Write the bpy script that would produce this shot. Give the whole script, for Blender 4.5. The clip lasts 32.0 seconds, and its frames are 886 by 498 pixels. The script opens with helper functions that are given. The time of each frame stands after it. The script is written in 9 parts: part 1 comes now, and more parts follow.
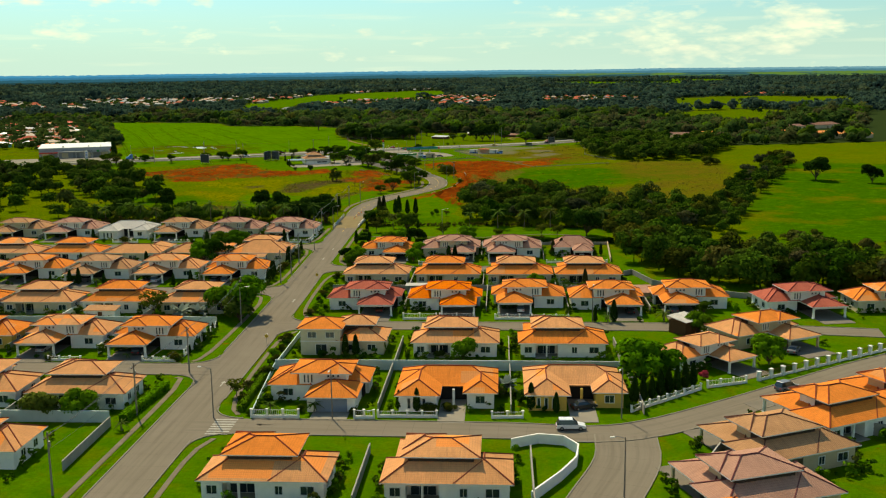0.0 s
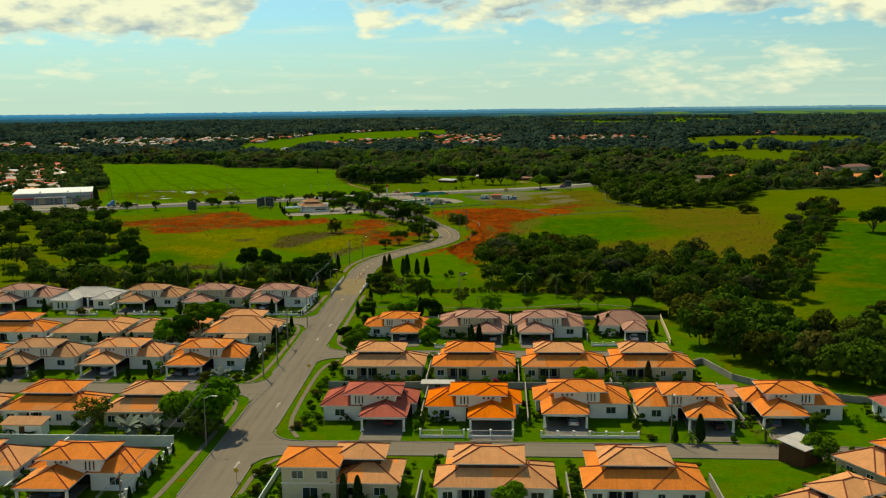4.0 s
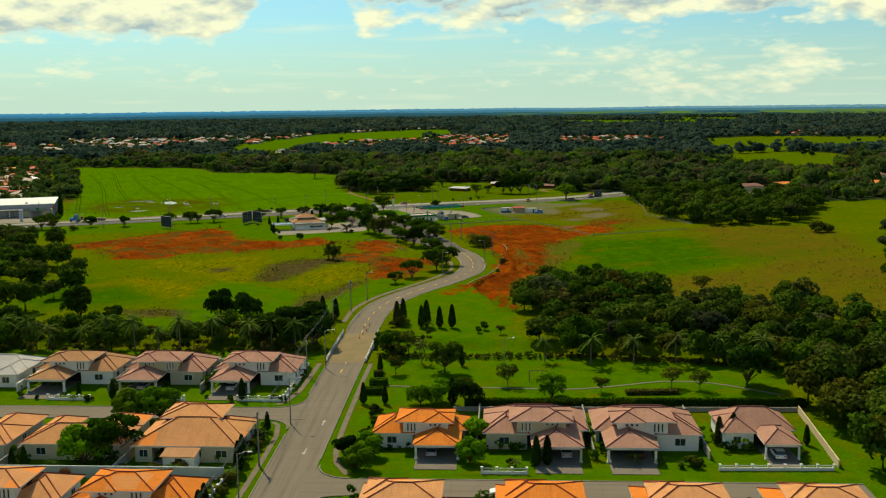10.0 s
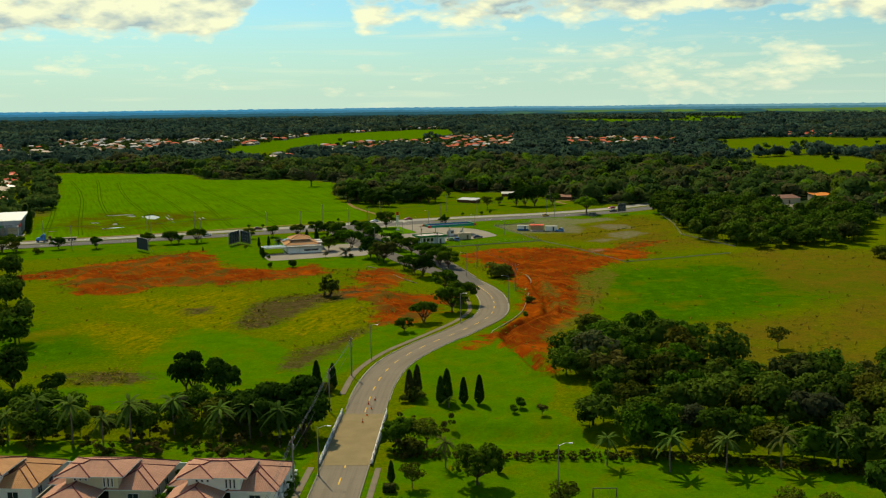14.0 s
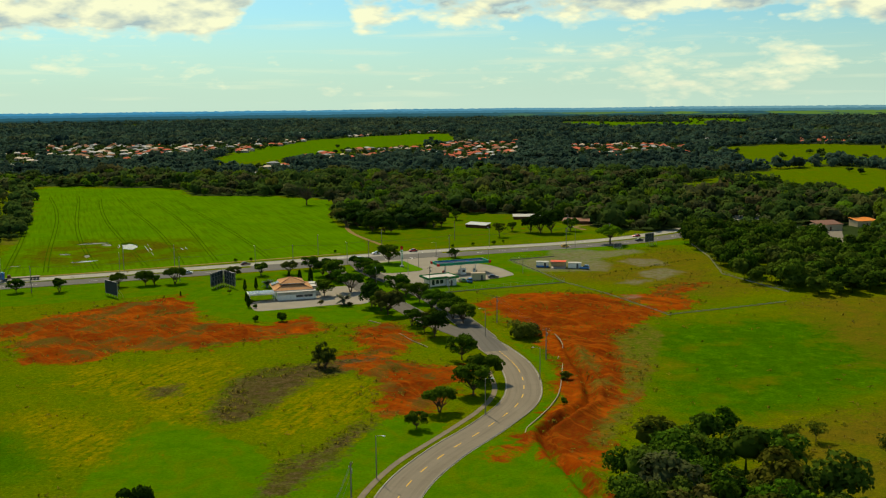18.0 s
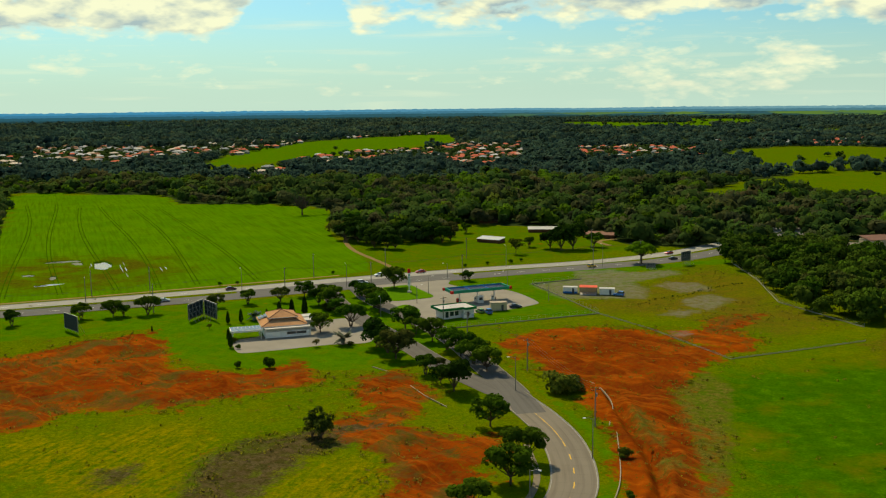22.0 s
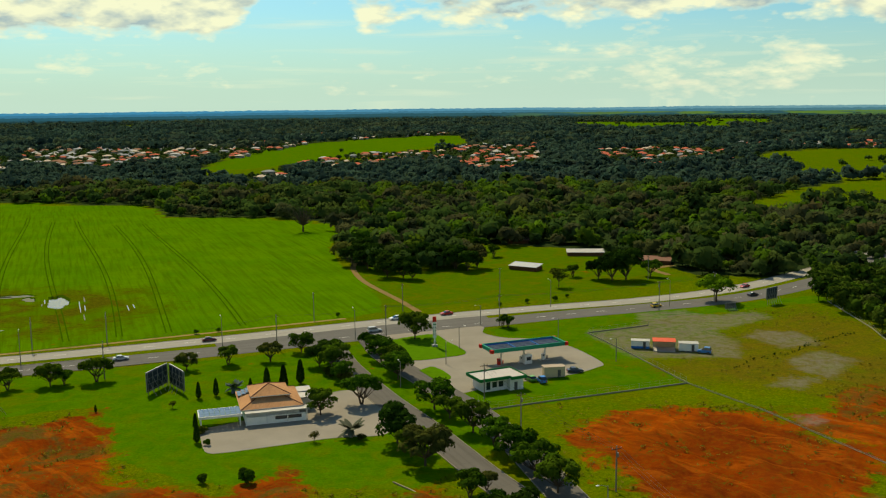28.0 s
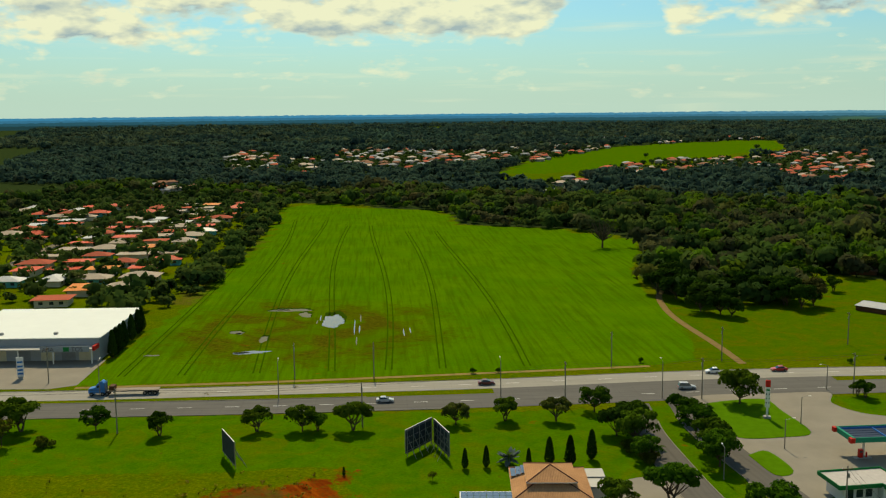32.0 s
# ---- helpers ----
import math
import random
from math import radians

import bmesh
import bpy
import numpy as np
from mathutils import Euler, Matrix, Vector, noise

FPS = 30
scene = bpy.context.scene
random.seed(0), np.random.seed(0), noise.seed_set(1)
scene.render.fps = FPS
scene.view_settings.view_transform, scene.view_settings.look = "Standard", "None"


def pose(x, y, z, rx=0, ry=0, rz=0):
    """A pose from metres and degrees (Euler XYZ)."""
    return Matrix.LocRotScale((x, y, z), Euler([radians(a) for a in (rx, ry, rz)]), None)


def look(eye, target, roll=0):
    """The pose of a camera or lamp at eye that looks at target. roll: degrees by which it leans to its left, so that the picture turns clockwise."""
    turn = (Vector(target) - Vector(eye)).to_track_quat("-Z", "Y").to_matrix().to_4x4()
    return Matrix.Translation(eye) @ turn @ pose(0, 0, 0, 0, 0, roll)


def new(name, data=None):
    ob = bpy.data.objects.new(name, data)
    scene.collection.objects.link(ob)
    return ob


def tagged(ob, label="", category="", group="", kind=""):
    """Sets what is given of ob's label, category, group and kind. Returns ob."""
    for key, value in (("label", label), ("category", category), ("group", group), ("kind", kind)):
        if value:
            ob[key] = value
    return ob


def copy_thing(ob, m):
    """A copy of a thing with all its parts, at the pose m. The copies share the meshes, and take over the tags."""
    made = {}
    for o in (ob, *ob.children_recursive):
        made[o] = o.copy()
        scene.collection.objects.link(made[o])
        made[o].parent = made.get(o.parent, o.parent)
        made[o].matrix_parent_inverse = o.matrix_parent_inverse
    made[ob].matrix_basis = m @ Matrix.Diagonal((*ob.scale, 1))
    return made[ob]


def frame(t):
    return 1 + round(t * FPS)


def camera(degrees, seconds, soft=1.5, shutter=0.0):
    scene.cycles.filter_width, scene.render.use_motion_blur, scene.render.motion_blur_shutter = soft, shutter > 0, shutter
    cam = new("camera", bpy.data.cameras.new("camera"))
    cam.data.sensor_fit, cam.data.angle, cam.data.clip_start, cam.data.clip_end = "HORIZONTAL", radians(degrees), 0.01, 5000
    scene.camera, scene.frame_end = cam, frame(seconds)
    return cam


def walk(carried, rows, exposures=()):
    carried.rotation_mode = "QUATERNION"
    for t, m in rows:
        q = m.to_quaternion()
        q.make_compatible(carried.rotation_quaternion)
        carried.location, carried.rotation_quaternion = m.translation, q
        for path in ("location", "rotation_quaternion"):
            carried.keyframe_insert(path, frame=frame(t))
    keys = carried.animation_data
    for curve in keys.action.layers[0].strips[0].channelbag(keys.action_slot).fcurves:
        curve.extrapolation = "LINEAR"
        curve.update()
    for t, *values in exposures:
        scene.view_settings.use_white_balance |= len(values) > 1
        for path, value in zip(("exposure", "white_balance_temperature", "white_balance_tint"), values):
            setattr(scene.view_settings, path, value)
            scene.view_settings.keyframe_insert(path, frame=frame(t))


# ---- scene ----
cam = camera(48.8, 32.0, 1.2)
METRES, EYE, TILT, LEAN, TURN = 431.0, 56.0, 0.45, 0.0, 3.5
ROWS = [
    (0.0, 0.0, 0.0, 0.0, -0.13, -10.94, 0.66),
    (0.5, -0.0012, 0.0156, -0.0002, -0.14, -10.37, 0.69),
    (1.0, -0.0027, 0.0312, -0.0002, -0.13, -9.8, 0.67),
    (1.5, -0.0041, 0.0467, 0.0, -0.14, -9.26, 0.69),
    (2.0, -0.0055, 0.0622, -0.0003, -0.13, -8.77, 0.66),
    (2.5, -0.0069, 0.0778, -0.0003, -0.13, -8.74, 0.68),
    (3.0, -0.0084, 0.0932, -0.0003, -0.12, -8.73, 0.69),
    (3.5, -0.0098, 0.1086, -0.0003, -0.1, -8.72, 0.69),
    (5.5, -0.0158, 0.1686, -0.0002, -0.1, -8.72, 0.65),
    (6.0, -0.0173, 0.1843, -0.0003, -0.1, -8.73, 0.65),
    (6.5, -0.0189, 0.1998, -0.0004, -0.1, -8.74, 0.64),
    (7.0, -0.0204, 0.2154, -0.0006, -0.1, -8.74, 0.62),
    (7.5, -0.022, 0.2309, -0.0005, -0.09, -8.75, 0.63),
    (8.0, -0.0235, 0.2464, -0.0005, -0.09, -8.75, 0.64),
    (8.5, -0.025, 0.2618, -0.0006, -0.09, -8.77, 0.63),
    (9.0, -0.0265, 0.2774, -0.0008, -0.1, -8.78, 0.65),
    (9.5, -0.028, 0.2927, -0.0008, -0.1, -8.78, 0.65),
    (10.0, -0.0294, 0.3082, -0.0009, -0.1, -8.78, 0.65),
    (10.5, -0.0309, 0.3238, -0.0008, -0.1, -8.8, 0.67),
    (11.0, -0.0324, 0.3392, -0.0005, -0.12, -8.82, 0.68),
    (11.5, -0.0339, 0.3549, -0.0002, -0.12, -8.83, 0.68),
    (12.0, -0.0354, 0.3703, 0.0005, -0.12, -8.84, 0.68),
    (12.5, -0.0369, 0.3857, 0.0012, -0.14, -8.85, 0.68),
    (13.0, -0.0384, 0.4013, 0.0022, -0.14, -8.85, 0.67),
    (13.5, -0.04, 0.417, 0.0044, -0.17, -8.89, 0.67),
    (14.0, -0.0415, 0.4327, 0.008, -0.18, -8.93, 0.65),
    (14.5, -0.043, 0.4483, 0.0122, -0.2, -8.95, 0.65),
    (16.5, -0.0484, 0.5114, 0.0274, -0.25, -8.99, 0.59),
    (17.0, -0.0499, 0.5266, 0.0281, -0.26, -8.97, 0.58),
    (17.5, -0.0512, 0.5418, 0.0281, -0.27, -8.96, 0.6),
    (18.0, -0.053, 0.5571, 0.0281, -0.3, -8.95, 0.58),
    (18.5, -0.0546, 0.5725, 0.0283, -0.33, -8.95, 0.58),
    (19.0, -0.0563, 0.5878, 0.0287, -0.35, -8.96, 0.58),
    (19.5, -0.0579, 0.6032, 0.0289, -0.37, -8.95, 0.58),
    (20.0, -0.0595, 0.6188, 0.029, -0.38, -8.94, 0.58),
    (20.5, -0.061, 0.6342, 0.0292, -0.39, -8.95, 0.57),
    (21.0, -0.0625, 0.6496, 0.0294, -0.39, -8.96, 0.57),
    (21.5, -0.0642, 0.6651, 0.0295, -0.42, -8.96, 0.58),
    (22.0, -0.0657, 0.6806, 0.0296, -0.42, -8.96, 0.57),
    (22.5, -0.0673, 0.6961, 0.0296, -0.44, -8.97, 0.55),
    (23.0, -0.0688, 0.7117, 0.0297, -0.45, -8.97, 0.55),
    (23.5, -0.0703, 0.7272, 0.0298, -0.47, -8.98, 0.55),
    (24.0, -0.0718, 0.7427, 0.0299, -0.48, -8.98, 0.56),
    (24.5, -0.0734, 0.7583, 0.03, -0.49, -8.98, 0.56),
    (26.5, -0.0795, 0.8194, 0.0305, -0.52, -8.98, 0.58),
    (27.0, -0.0811, 0.8353, 0.0304, -0.52, -8.98, 0.58),
    (27.5, -0.0827, 0.8509, 0.0304, -0.39, -8.99, 0.59),
    (28.0, -0.0843, 0.8664, 0.0305, -0.08, -9.0, 0.59),
    (28.5, -0.086, 0.8823, 0.0304, 0.52, -9.0, 0.6),
    (29.0, -0.088, 0.8978, 0.0304, 1.54, -8.98, 0.61),
    (29.5, -0.0903, 0.9138, 0.0301, 3.54, -8.94, 0.62),
    (30.0, -0.0923, 0.9295, 0.03, 6.2, -8.9, 0.65),
    (30.5, -0.0946, 0.945, 0.0298, 8.94, -8.86, 0.67),
    (31.0, -0.0971, 0.9606, 0.0296, 11.72, -8.8, 0.69),
    (31.5, -0.1, 0.976, 0.0293, 14.54, -8.74, 0.7),
    (32.0, -0.1036, 0.9913, 0.029, 17.43, -8.67, 0.7),
]
walk(cam, [(t, pose(0, 0, EYE, TILT, LEAN, TURN) @ pose(METRES * x, METRES * y, METRES * z, 90 + pitch, roll, yaw)) for t, x, y, z, yaw, pitch, roll in ROWS],
     exposures=[(0.0, 0.18, 7900, 4), (1.0, 0.07, 7900, 4), (2.0, 0.0, 7900, 4), (3.0, -0.06, 7900, 4), (6.0, -0.04, 7900, 4), (10.0, 0.0, 7900, 4), (28.0, -0.04, 7900, 4), (32.0, -0.17, 7900, 4)])

# ---- sky and sun ----
SUN_EL, SUN_AZ = radians(50), radians(-27.5)      # height, and turn from +y towards +x
world = bpy.data.worlds.new("sky")
scene.world = world
world.use_nodes = True
wn, wl = world.node_tree.nodes, world.node_tree.links
wn.clear()


def wnode(kind, **values):
    n = wn.new(kind)
    for key, v in values.items():
        n.inputs[key].default_value = v
    return n


def wmath(op, a, b=None, clamp=False):
    n = wn.new("ShaderNodeMath")
    n.operation, n.use_clamp = op, clamp
    for i, v in enumerate((a, b)):
        if v is None:
            continue
        if isinstance(v, (int, float)):
            n.inputs[i].default_value = v
        else:
            wl.new(v, n.inputs[i])
    return n.outputs[0]


sky = wn.new("ShaderNodeTexSky")
sky.sky_type, sky.sun_disc = "NISHITA", False
sky.sun_elevation, sky.sun_rotation = SUN_EL, SUN_AZ
sky.altitude, sky.air_density, sky.dust_density, sky.ozone_density = 60, 1.0, 1.2, 1.0
tc = wn.new("ShaderNodeTexCoord")
sep = wn.new("ShaderNodeSeparateXYZ")
wl.new(tc.outputs["Generated"], sep.inputs[0])
up = wmath("MAXIMUM", sep.outputs[2], 0.0)
turn_ = wmath("ARCTAN2", sep.outputs[0], sep.outputs[1])
def wvec(x, y, z):
    n = wn.new("ShaderNodeCombineXYZ")
    for i, v in enumerate((x, y, z)):
        if isinstance(v, (int, float)):
            n.inputs[i].default_value = v
        else:
            wl.new(v, n.inputs[i])
    return n.outputs[0]


def wnoise(vec, scale, detail, rough=0.55, twist=0.0):
    n = wnode("ShaderNodeTexNoise", Scale=scale, Detail=detail, Roughness=rough, Distortion=twist)
    wl.new(vec, n.inputs["Vector"])
    return n.outputs[0]


def wramp(v, lo, hi, stops):
    """A curve over v, given as (place, height) pairs."""
    n = wn.new("ShaderNodeValToRGB")
    n.color_ramp.interpolation = "EASE"
    wl.new(wmath("DIVIDE", wmath("SUBTRACT", v, lo), hi - lo, True), n.inputs[0])
    el = n.color_ramp.elements
    while len(el) < len(stops):
        el.new(0.5)
    for e, (p, h) in zip(el, stops):
        e.position = (p - lo) / (hi - lo)
        e.color = (h, h, h, 1)
    return n.outputs[0]


def billow(vec, scale):
    """Rounded heaps, as on the edge of a cumulus cloud."""
    n = wn.new("ShaderNodeTexVoronoi")
    n.feature = "SMOOTH_F1"
    for key, v in (("Scale", scale), ("Detail", 3.0), ("Roughness", 0.55), ("Smoothness", 0.35)):
        n.inputs[key].default_value = v
    wl.new(vec, n.inputs["Vector"])
    return wmath("SUBTRACT", 1.0, n.outputs["Distance"])


# a broken bank of cumulus from four degrees up, lower in some quarters than in others, fewer again overhead
air = wvec(wmath("MULTIPLY", turn_, 8.0), wmath("MULTIPLY", up, 19.0), 3.4)
foot = wmath("MULTIPLY", wramp(turn_, -0.9, 0.6, ((-0.88, 0.36), (-0.66, 0.27), (-0.50, 0.31), (-0.30, 0.30), (-0.26, 0.38), (-0.22, 0.56), (-0.17, 0.50), (-0.13, 0.37), (0.0, 0.36), (0.15, 0.40), (0.20, 0.45), (0.26, 0.37), (0.36, 0.33), (0.58, 0.36))), 0.185)
bank = wmath("MINIMUM", wmath("MAXIMUM", wmath("MULTIPLY", wmath("SUBTRACT", up, foot), 13.0), -0.3), 0.27)
high = wmath("MINIMUM", wmath("MULTIPLY", wmath("MAXIMUM", wmath("SUBTRACT", up, 0.16), 0.0), 1.8), 0.24)
lump = wnoise(air, 1.45, 11.0, 0.57, 0.15)
heap = billow(air, 2.6)
cover = wmath("ADD", wmath("ADD", wmath("MULTIPLY", lump, 0.8), wmath("MULTIPLY", heap, 0.24)), wmath("SUBTRACT", bank, high))
mask_bank = wmath("MULTIPLY", wmath("SUBTRACT", cover, 0.49), 7.5, True)
# small fair-weather heaps near the horizon, most of them to the north-east
low_air = wvec(wmath("MULTIPLY", turn_, 16.0), wmath("MULTIPLY", up, 44.0), 9.1)
belt_ = wmath("MULTIPLY", wmath("SUBTRACT", 0.030, wmath("ABSOLUTE", wmath("SUBTRACT", up, 0.034))), 5.0)
where = wmath("MULTIPLY", wramp(turn_, -0.9, 0.6, ((-0.9, 0.3), (-0.3, 0.1), (0.02, 0.15), (0.10, 0.95), (0.26, 0.9), (0.36, 0.5), (0.6, 0.4))), 0.17)
low_cover = wmath("ADD", wmath("ADD", wmath("MULTIPLY", wnoise(low_air, 1.0, 8.0, 0.6, 0.2), 0.8), wmath("MULTIPLY", billow(low_air, 2.2), 0.2)), wmath("ADD", belt_, where))
mask_low = wmath("MULTIPLY", wmath("MULTIPLY", wmath("SUBTRACT", low_cover, 0.59), 5.0, True), 0.9)
# thin drawn-out streaks
streak_air = wvec(wmath("MULTIPLY", turn_, 5.0), wmath("MULTIPLY", up, 90.0), 1.7)
mask_streak = wmath("MULTIPLY", wmath("MULTIPLY", wmath("SUBTRACT", wnoise(streak_air, 1.2, 6.0, 0.55), 0.54), 5.0, True), 0.38)
mask = wmath("MAXIMUM", mask_bank, wmath("MAXIMUM", mask_low, mask_streak))
thin = wmath("MULTIPLY", wmath("SUBTRACT", cover, 0.42), 1.6, True)
# light falls from above: where more cloud lies over a place, it is grey
above = wvec(wmath("ADD", wmath("MULTIPLY", turn_, 8.0), -0.08), wmath("ADD", wmath("MULTIPLY", up, 19.0), 0.17), 3.4)
rise = wmath("ADD", wmath("MULTIPLY", wmath("SUBTRACT", wnoise(above, 1.45, 8.0, 0.55, 0.15), wnoise(air, 1.45, 8.0, 0.55, 0.15)), 4.2),
             wmath("MULTIPLY", wmath("SUBTRACT", billow(above, 2.6), heap), 1.1))
deep = wmath("MULTIPLY", wmath("SUBTRACT", cover, 0.68), 3.0, True)
dull = wramp(turn_, -0.9, 0.6, ((-0.9, 0.1), (-0.28, 0.02), (-0.15, 0.25), (0.0, 0.42), (0.2, 0.30), (0.4, 0.2), (0.6, 0.2)))
grey = wmath("MULTIPLY", wmath("ADD", wmath("ADD", wmath("ADD", rise, 0.20), wmath("MULTIPLY", deep, 0.50)), dull, True), wmath("MAXIMUM", mask_bank, 0.25))
cloud = wn.new("ShaderNodeMix")
cloud.data_type = "RGBA"
wl.new(grey, cloud.inputs[0])
cloud.inputs[6].default_value = (8.6, 9.4, 7.6, 1)
cloud.inputs[7].default_value = (3.6, 5.1, 6.1, 1)
tint = wn.new("ShaderNodeMix")
tint.data_type, tint.blend_type = "RGBA", "MULTIPLY"
tint.inputs[0].default_value = 1.0
wl.new(sky.outputs[0], tint.inputs[6])
tint.inputs[7].default_value = (0.48, 0.94, 1.26, 1)
veil = wn.new("ShaderNodeMix")
veil.data_type = "RGBA"
low = wmath("SUBTRACT", 0.80, wmath("MULTIPLY", up, 9.0), True)
wl.new(wmath("MAXIMUM", wmath("MULTIPLY", thin, 0.4), low), veil.inputs[0])
wl.new(tint.outputs[2], veil.inputs[6])
veil.inputs[7].default_value = (5.4, 7.9, 7.7, 1)
full = wn.new("ShaderNodeMix")
full.data_type = "RGBA"
wl.new(mask, full.inputs[0])
wl.new(veil.outputs[2], full.inputs[6])
wl.new(cloud.outputs[2], full.inputs[7])
bg = wnode("ShaderNodeBackground", Strength=0.105)
wl.new(full.outputs[2], bg.inputs[0])
wo = wn.new("ShaderNodeOutputWorld")
wl.new(bg.outputs[0], wo.inputs[0])

sun = new("sun", bpy.data.lights.new("sun", "SUN"))
sun.data.energy, sun.data.angle, sun.data.color = 4.7, radians(0.6), (1.0, 0.90, 0.71)
toward = Vector((math.sin(SUN_AZ) * math.cos(SUN_EL), math.cos(SUN_AZ) * math.cos(SUN_EL), math.sin(SUN_EL)))
sun.matrix_world = look(toward * 200, (0, 0, 0))

# ---- materials ----
def shader(name, rough=0.8, metal=0.0, spec=0.3):
    """A material with its tree, its principled node and a short way to add nodes."""
    m = bpy.data.materials.new(name)
    m.use_nodes = True
    t = m.node_tree
    p = t.nodes["Principled BSDF"]
    p.inputs["Roughness"].default_value, p.inputs["Metallic"].default_value = rough, metal
    p.inputs["Specular IOR Level"].default_value = spec

    def add(kind, links=None, **values):
        n = t.nodes.new(kind)
        for k, v in values.items():
            if k in n.inputs:
                n.inputs[k].default_value = v
        for k, v in (links or {}).items():
            t.links.new(v, n.inputs[k])
        return n

    def mix(fac, a, b, blend="MIX"):
        n = t.nodes.new("ShaderNodeMix")
        n.data_type, n.blend_type = "RGBA", blend
        for i, v in ((0, fac), (6, a), (7, b)):
            if isinstance(v, (int, float)):
                n.inputs[i].default_value = v
            elif isinstance(v, (tuple, list)):
                n.inputs[i].default_value = (*v, 1)[:4]
            else:
                t.links.new(v, n.inputs[i])
        return n.outputs[2]

    def calc(op, a, b=None, c=None, clamp=False):
        n = t.nodes.new("ShaderNodeMath")
        n.operation, n.use_clamp = op, clamp
        for i, v in enumerate((a, b, c)):
            if v is None:
                continue
            if isinstance(v, (int, float)):
                n.inputs[i].default_value = v
            else:
                t.links.new(v, n.inputs[i])
        return n.outputs[0]

    def noise_of(scale, detail=4.0, rough_=0.55, vec=None, stretch=None):
        n = add("ShaderNodeTexNoise", Scale=scale, Detail=detail, Roughness=rough_)
        src = vec or add("ShaderNodeTexCoord").outputs["Object"]
        if stretch:
            mp = add("ShaderNodeMapping", {"Vector": src})
            mp.inputs["Scale"].default_value = stretch
            src = mp.outputs[0]
        t.links.new(src, n.inputs["Vector"])
        return n.outputs[0]

    def bump(height, strength=0.3, dist=0.02):
        b = add("ShaderNodeBump", {"Height": height}, Strength=strength, Distance=dist)
        t.links.new(b.outputs[0], p.inputs["Normal"])

    def base(col):
        t.links.new(col, p.inputs["Base Color"])

    return m, p, add, mix, calc, noise_of, bump, base, t


def plain(name, color, rough=0.7, metal=0.0, spec=0.04, vary=0.25, scale=1.2, grain=18.0, relief=0.15):
    """A surface of one colour with stains at two scales and a fine grain."""
    m, p, add, mix, calc, noise_of, bump, base, t = shader(name, rough, metal, spec if rough < 0.75 else 0.0)
    dark = tuple(c * (1 - vary) for c in color)
    lite = tuple(min(1.0, c * (1 + vary * 0.4)) for c in color)
    a = noise_of(scale, 5)
    b = noise_of(grain, 3)
    c = mix(a, dark, lite)
    c = mix(calc("MULTIPLY", b, 0.35), c, tuple(v * 0.7 for v in color))
    base(c)
    if relief:
        bump(b, relief, 0.02)
    return m


def tile_roof(name, color, mended=None):
    """Clay pan tiles: courses up the slope, pans along the eave, single tiles of their own shade."""
    m, p, add, mix, calc, noise_of, bump, base, t = shader(name, 0.9, 0, 0.0)
    uv = add("ShaderNodeUVMap")
    uv.uv_map = "slope"
    sp = add("ShaderNodeSeparateXYZ", {0: uv.outputs[0]})
    u = calc("DIVIDE", sp.outputs[0], 0.30)
    v = calc("DIVIDE", sp.outputs[1], 0.38)
    cell = add("ShaderNodeCombineXYZ", {0: calc("FLOOR", u), 1: calc("FLOOR", v)})
    wn_ = add("ShaderNodeTexWhiteNoise", {"Vector": cell.outputs[0]})
    pan = calc("SINE", calc("MULTIPLY", u, 6.2832))
    lap = calc("FRACT", v)
    rel = calc("ADD", calc("MULTIPLY", pan, 0.5), calc("MULTIPLY", lap, -0.8))
    info = add("ShaderNodeObjectInfo")
    shift = calc("MULTIPLY_ADD", info.outputs["Random"], 37.0, 0.0)
    off = add("ShaderNodeVectorMath", {0: uv.outputs[0]})
    off.operation = "ADD"
    cb = add("ShaderNodeCombineXYZ", {0: shift, 1: shift, 2: shift})
    t.links.new(cb.outputs[0], off.inputs[1])
    stain = noise_of(0.35, 5, 0.6, off.outputs[0])
    streak = noise_of(1.0, 4, 0.6, off.outputs[0], (2.2, 0.22, 1))
    c1 = tuple(c * 0.62 for c in color)
    c2 = tuple(min(1, c * 1.12) for c in color)
    c = mix(stain, c1, c2)
    c = mix(calc("MULTIPLY", wn_.outputs[0], 0.22), c, tuple(x * 0.55 for x in color))
    c = mix(calc("MULTIPLY", calc("SUBTRACT", streak, 0.48, clamp=True), 1.4), c, (color[0] * 0.42, color[1] * 0.45, color[2] * 0.55))
    if mended:      # squares that were laid anew with tiles of another batch
        area = add("ShaderNodeCombineXYZ", {0: calc("FLOOR", calc("DIVIDE", calc("ADD", sp.outputs[0], shift), 4.2)), 1: calc("FLOOR", calc("DIVIDE", calc("ADD", sp.outputs[1], shift), 3.1)), 2: shift})
        lot = calc("GREATER_THAN", add("ShaderNodeTexWhiteNoise", {"Vector": area.outputs[0]}).outputs[0], 0.90)
        c = mix(calc("MULTIPLY", lot, 0.75), c, mended)
    joint = calc("GREATER_THAN", lap, 0.86)
    c = mix(calc("MULTIPLY", joint, 0.35), c, tuple(x * 0.35 for x in color))
    base(c)
    bump(rel, 0.6, 0.05)
    return m


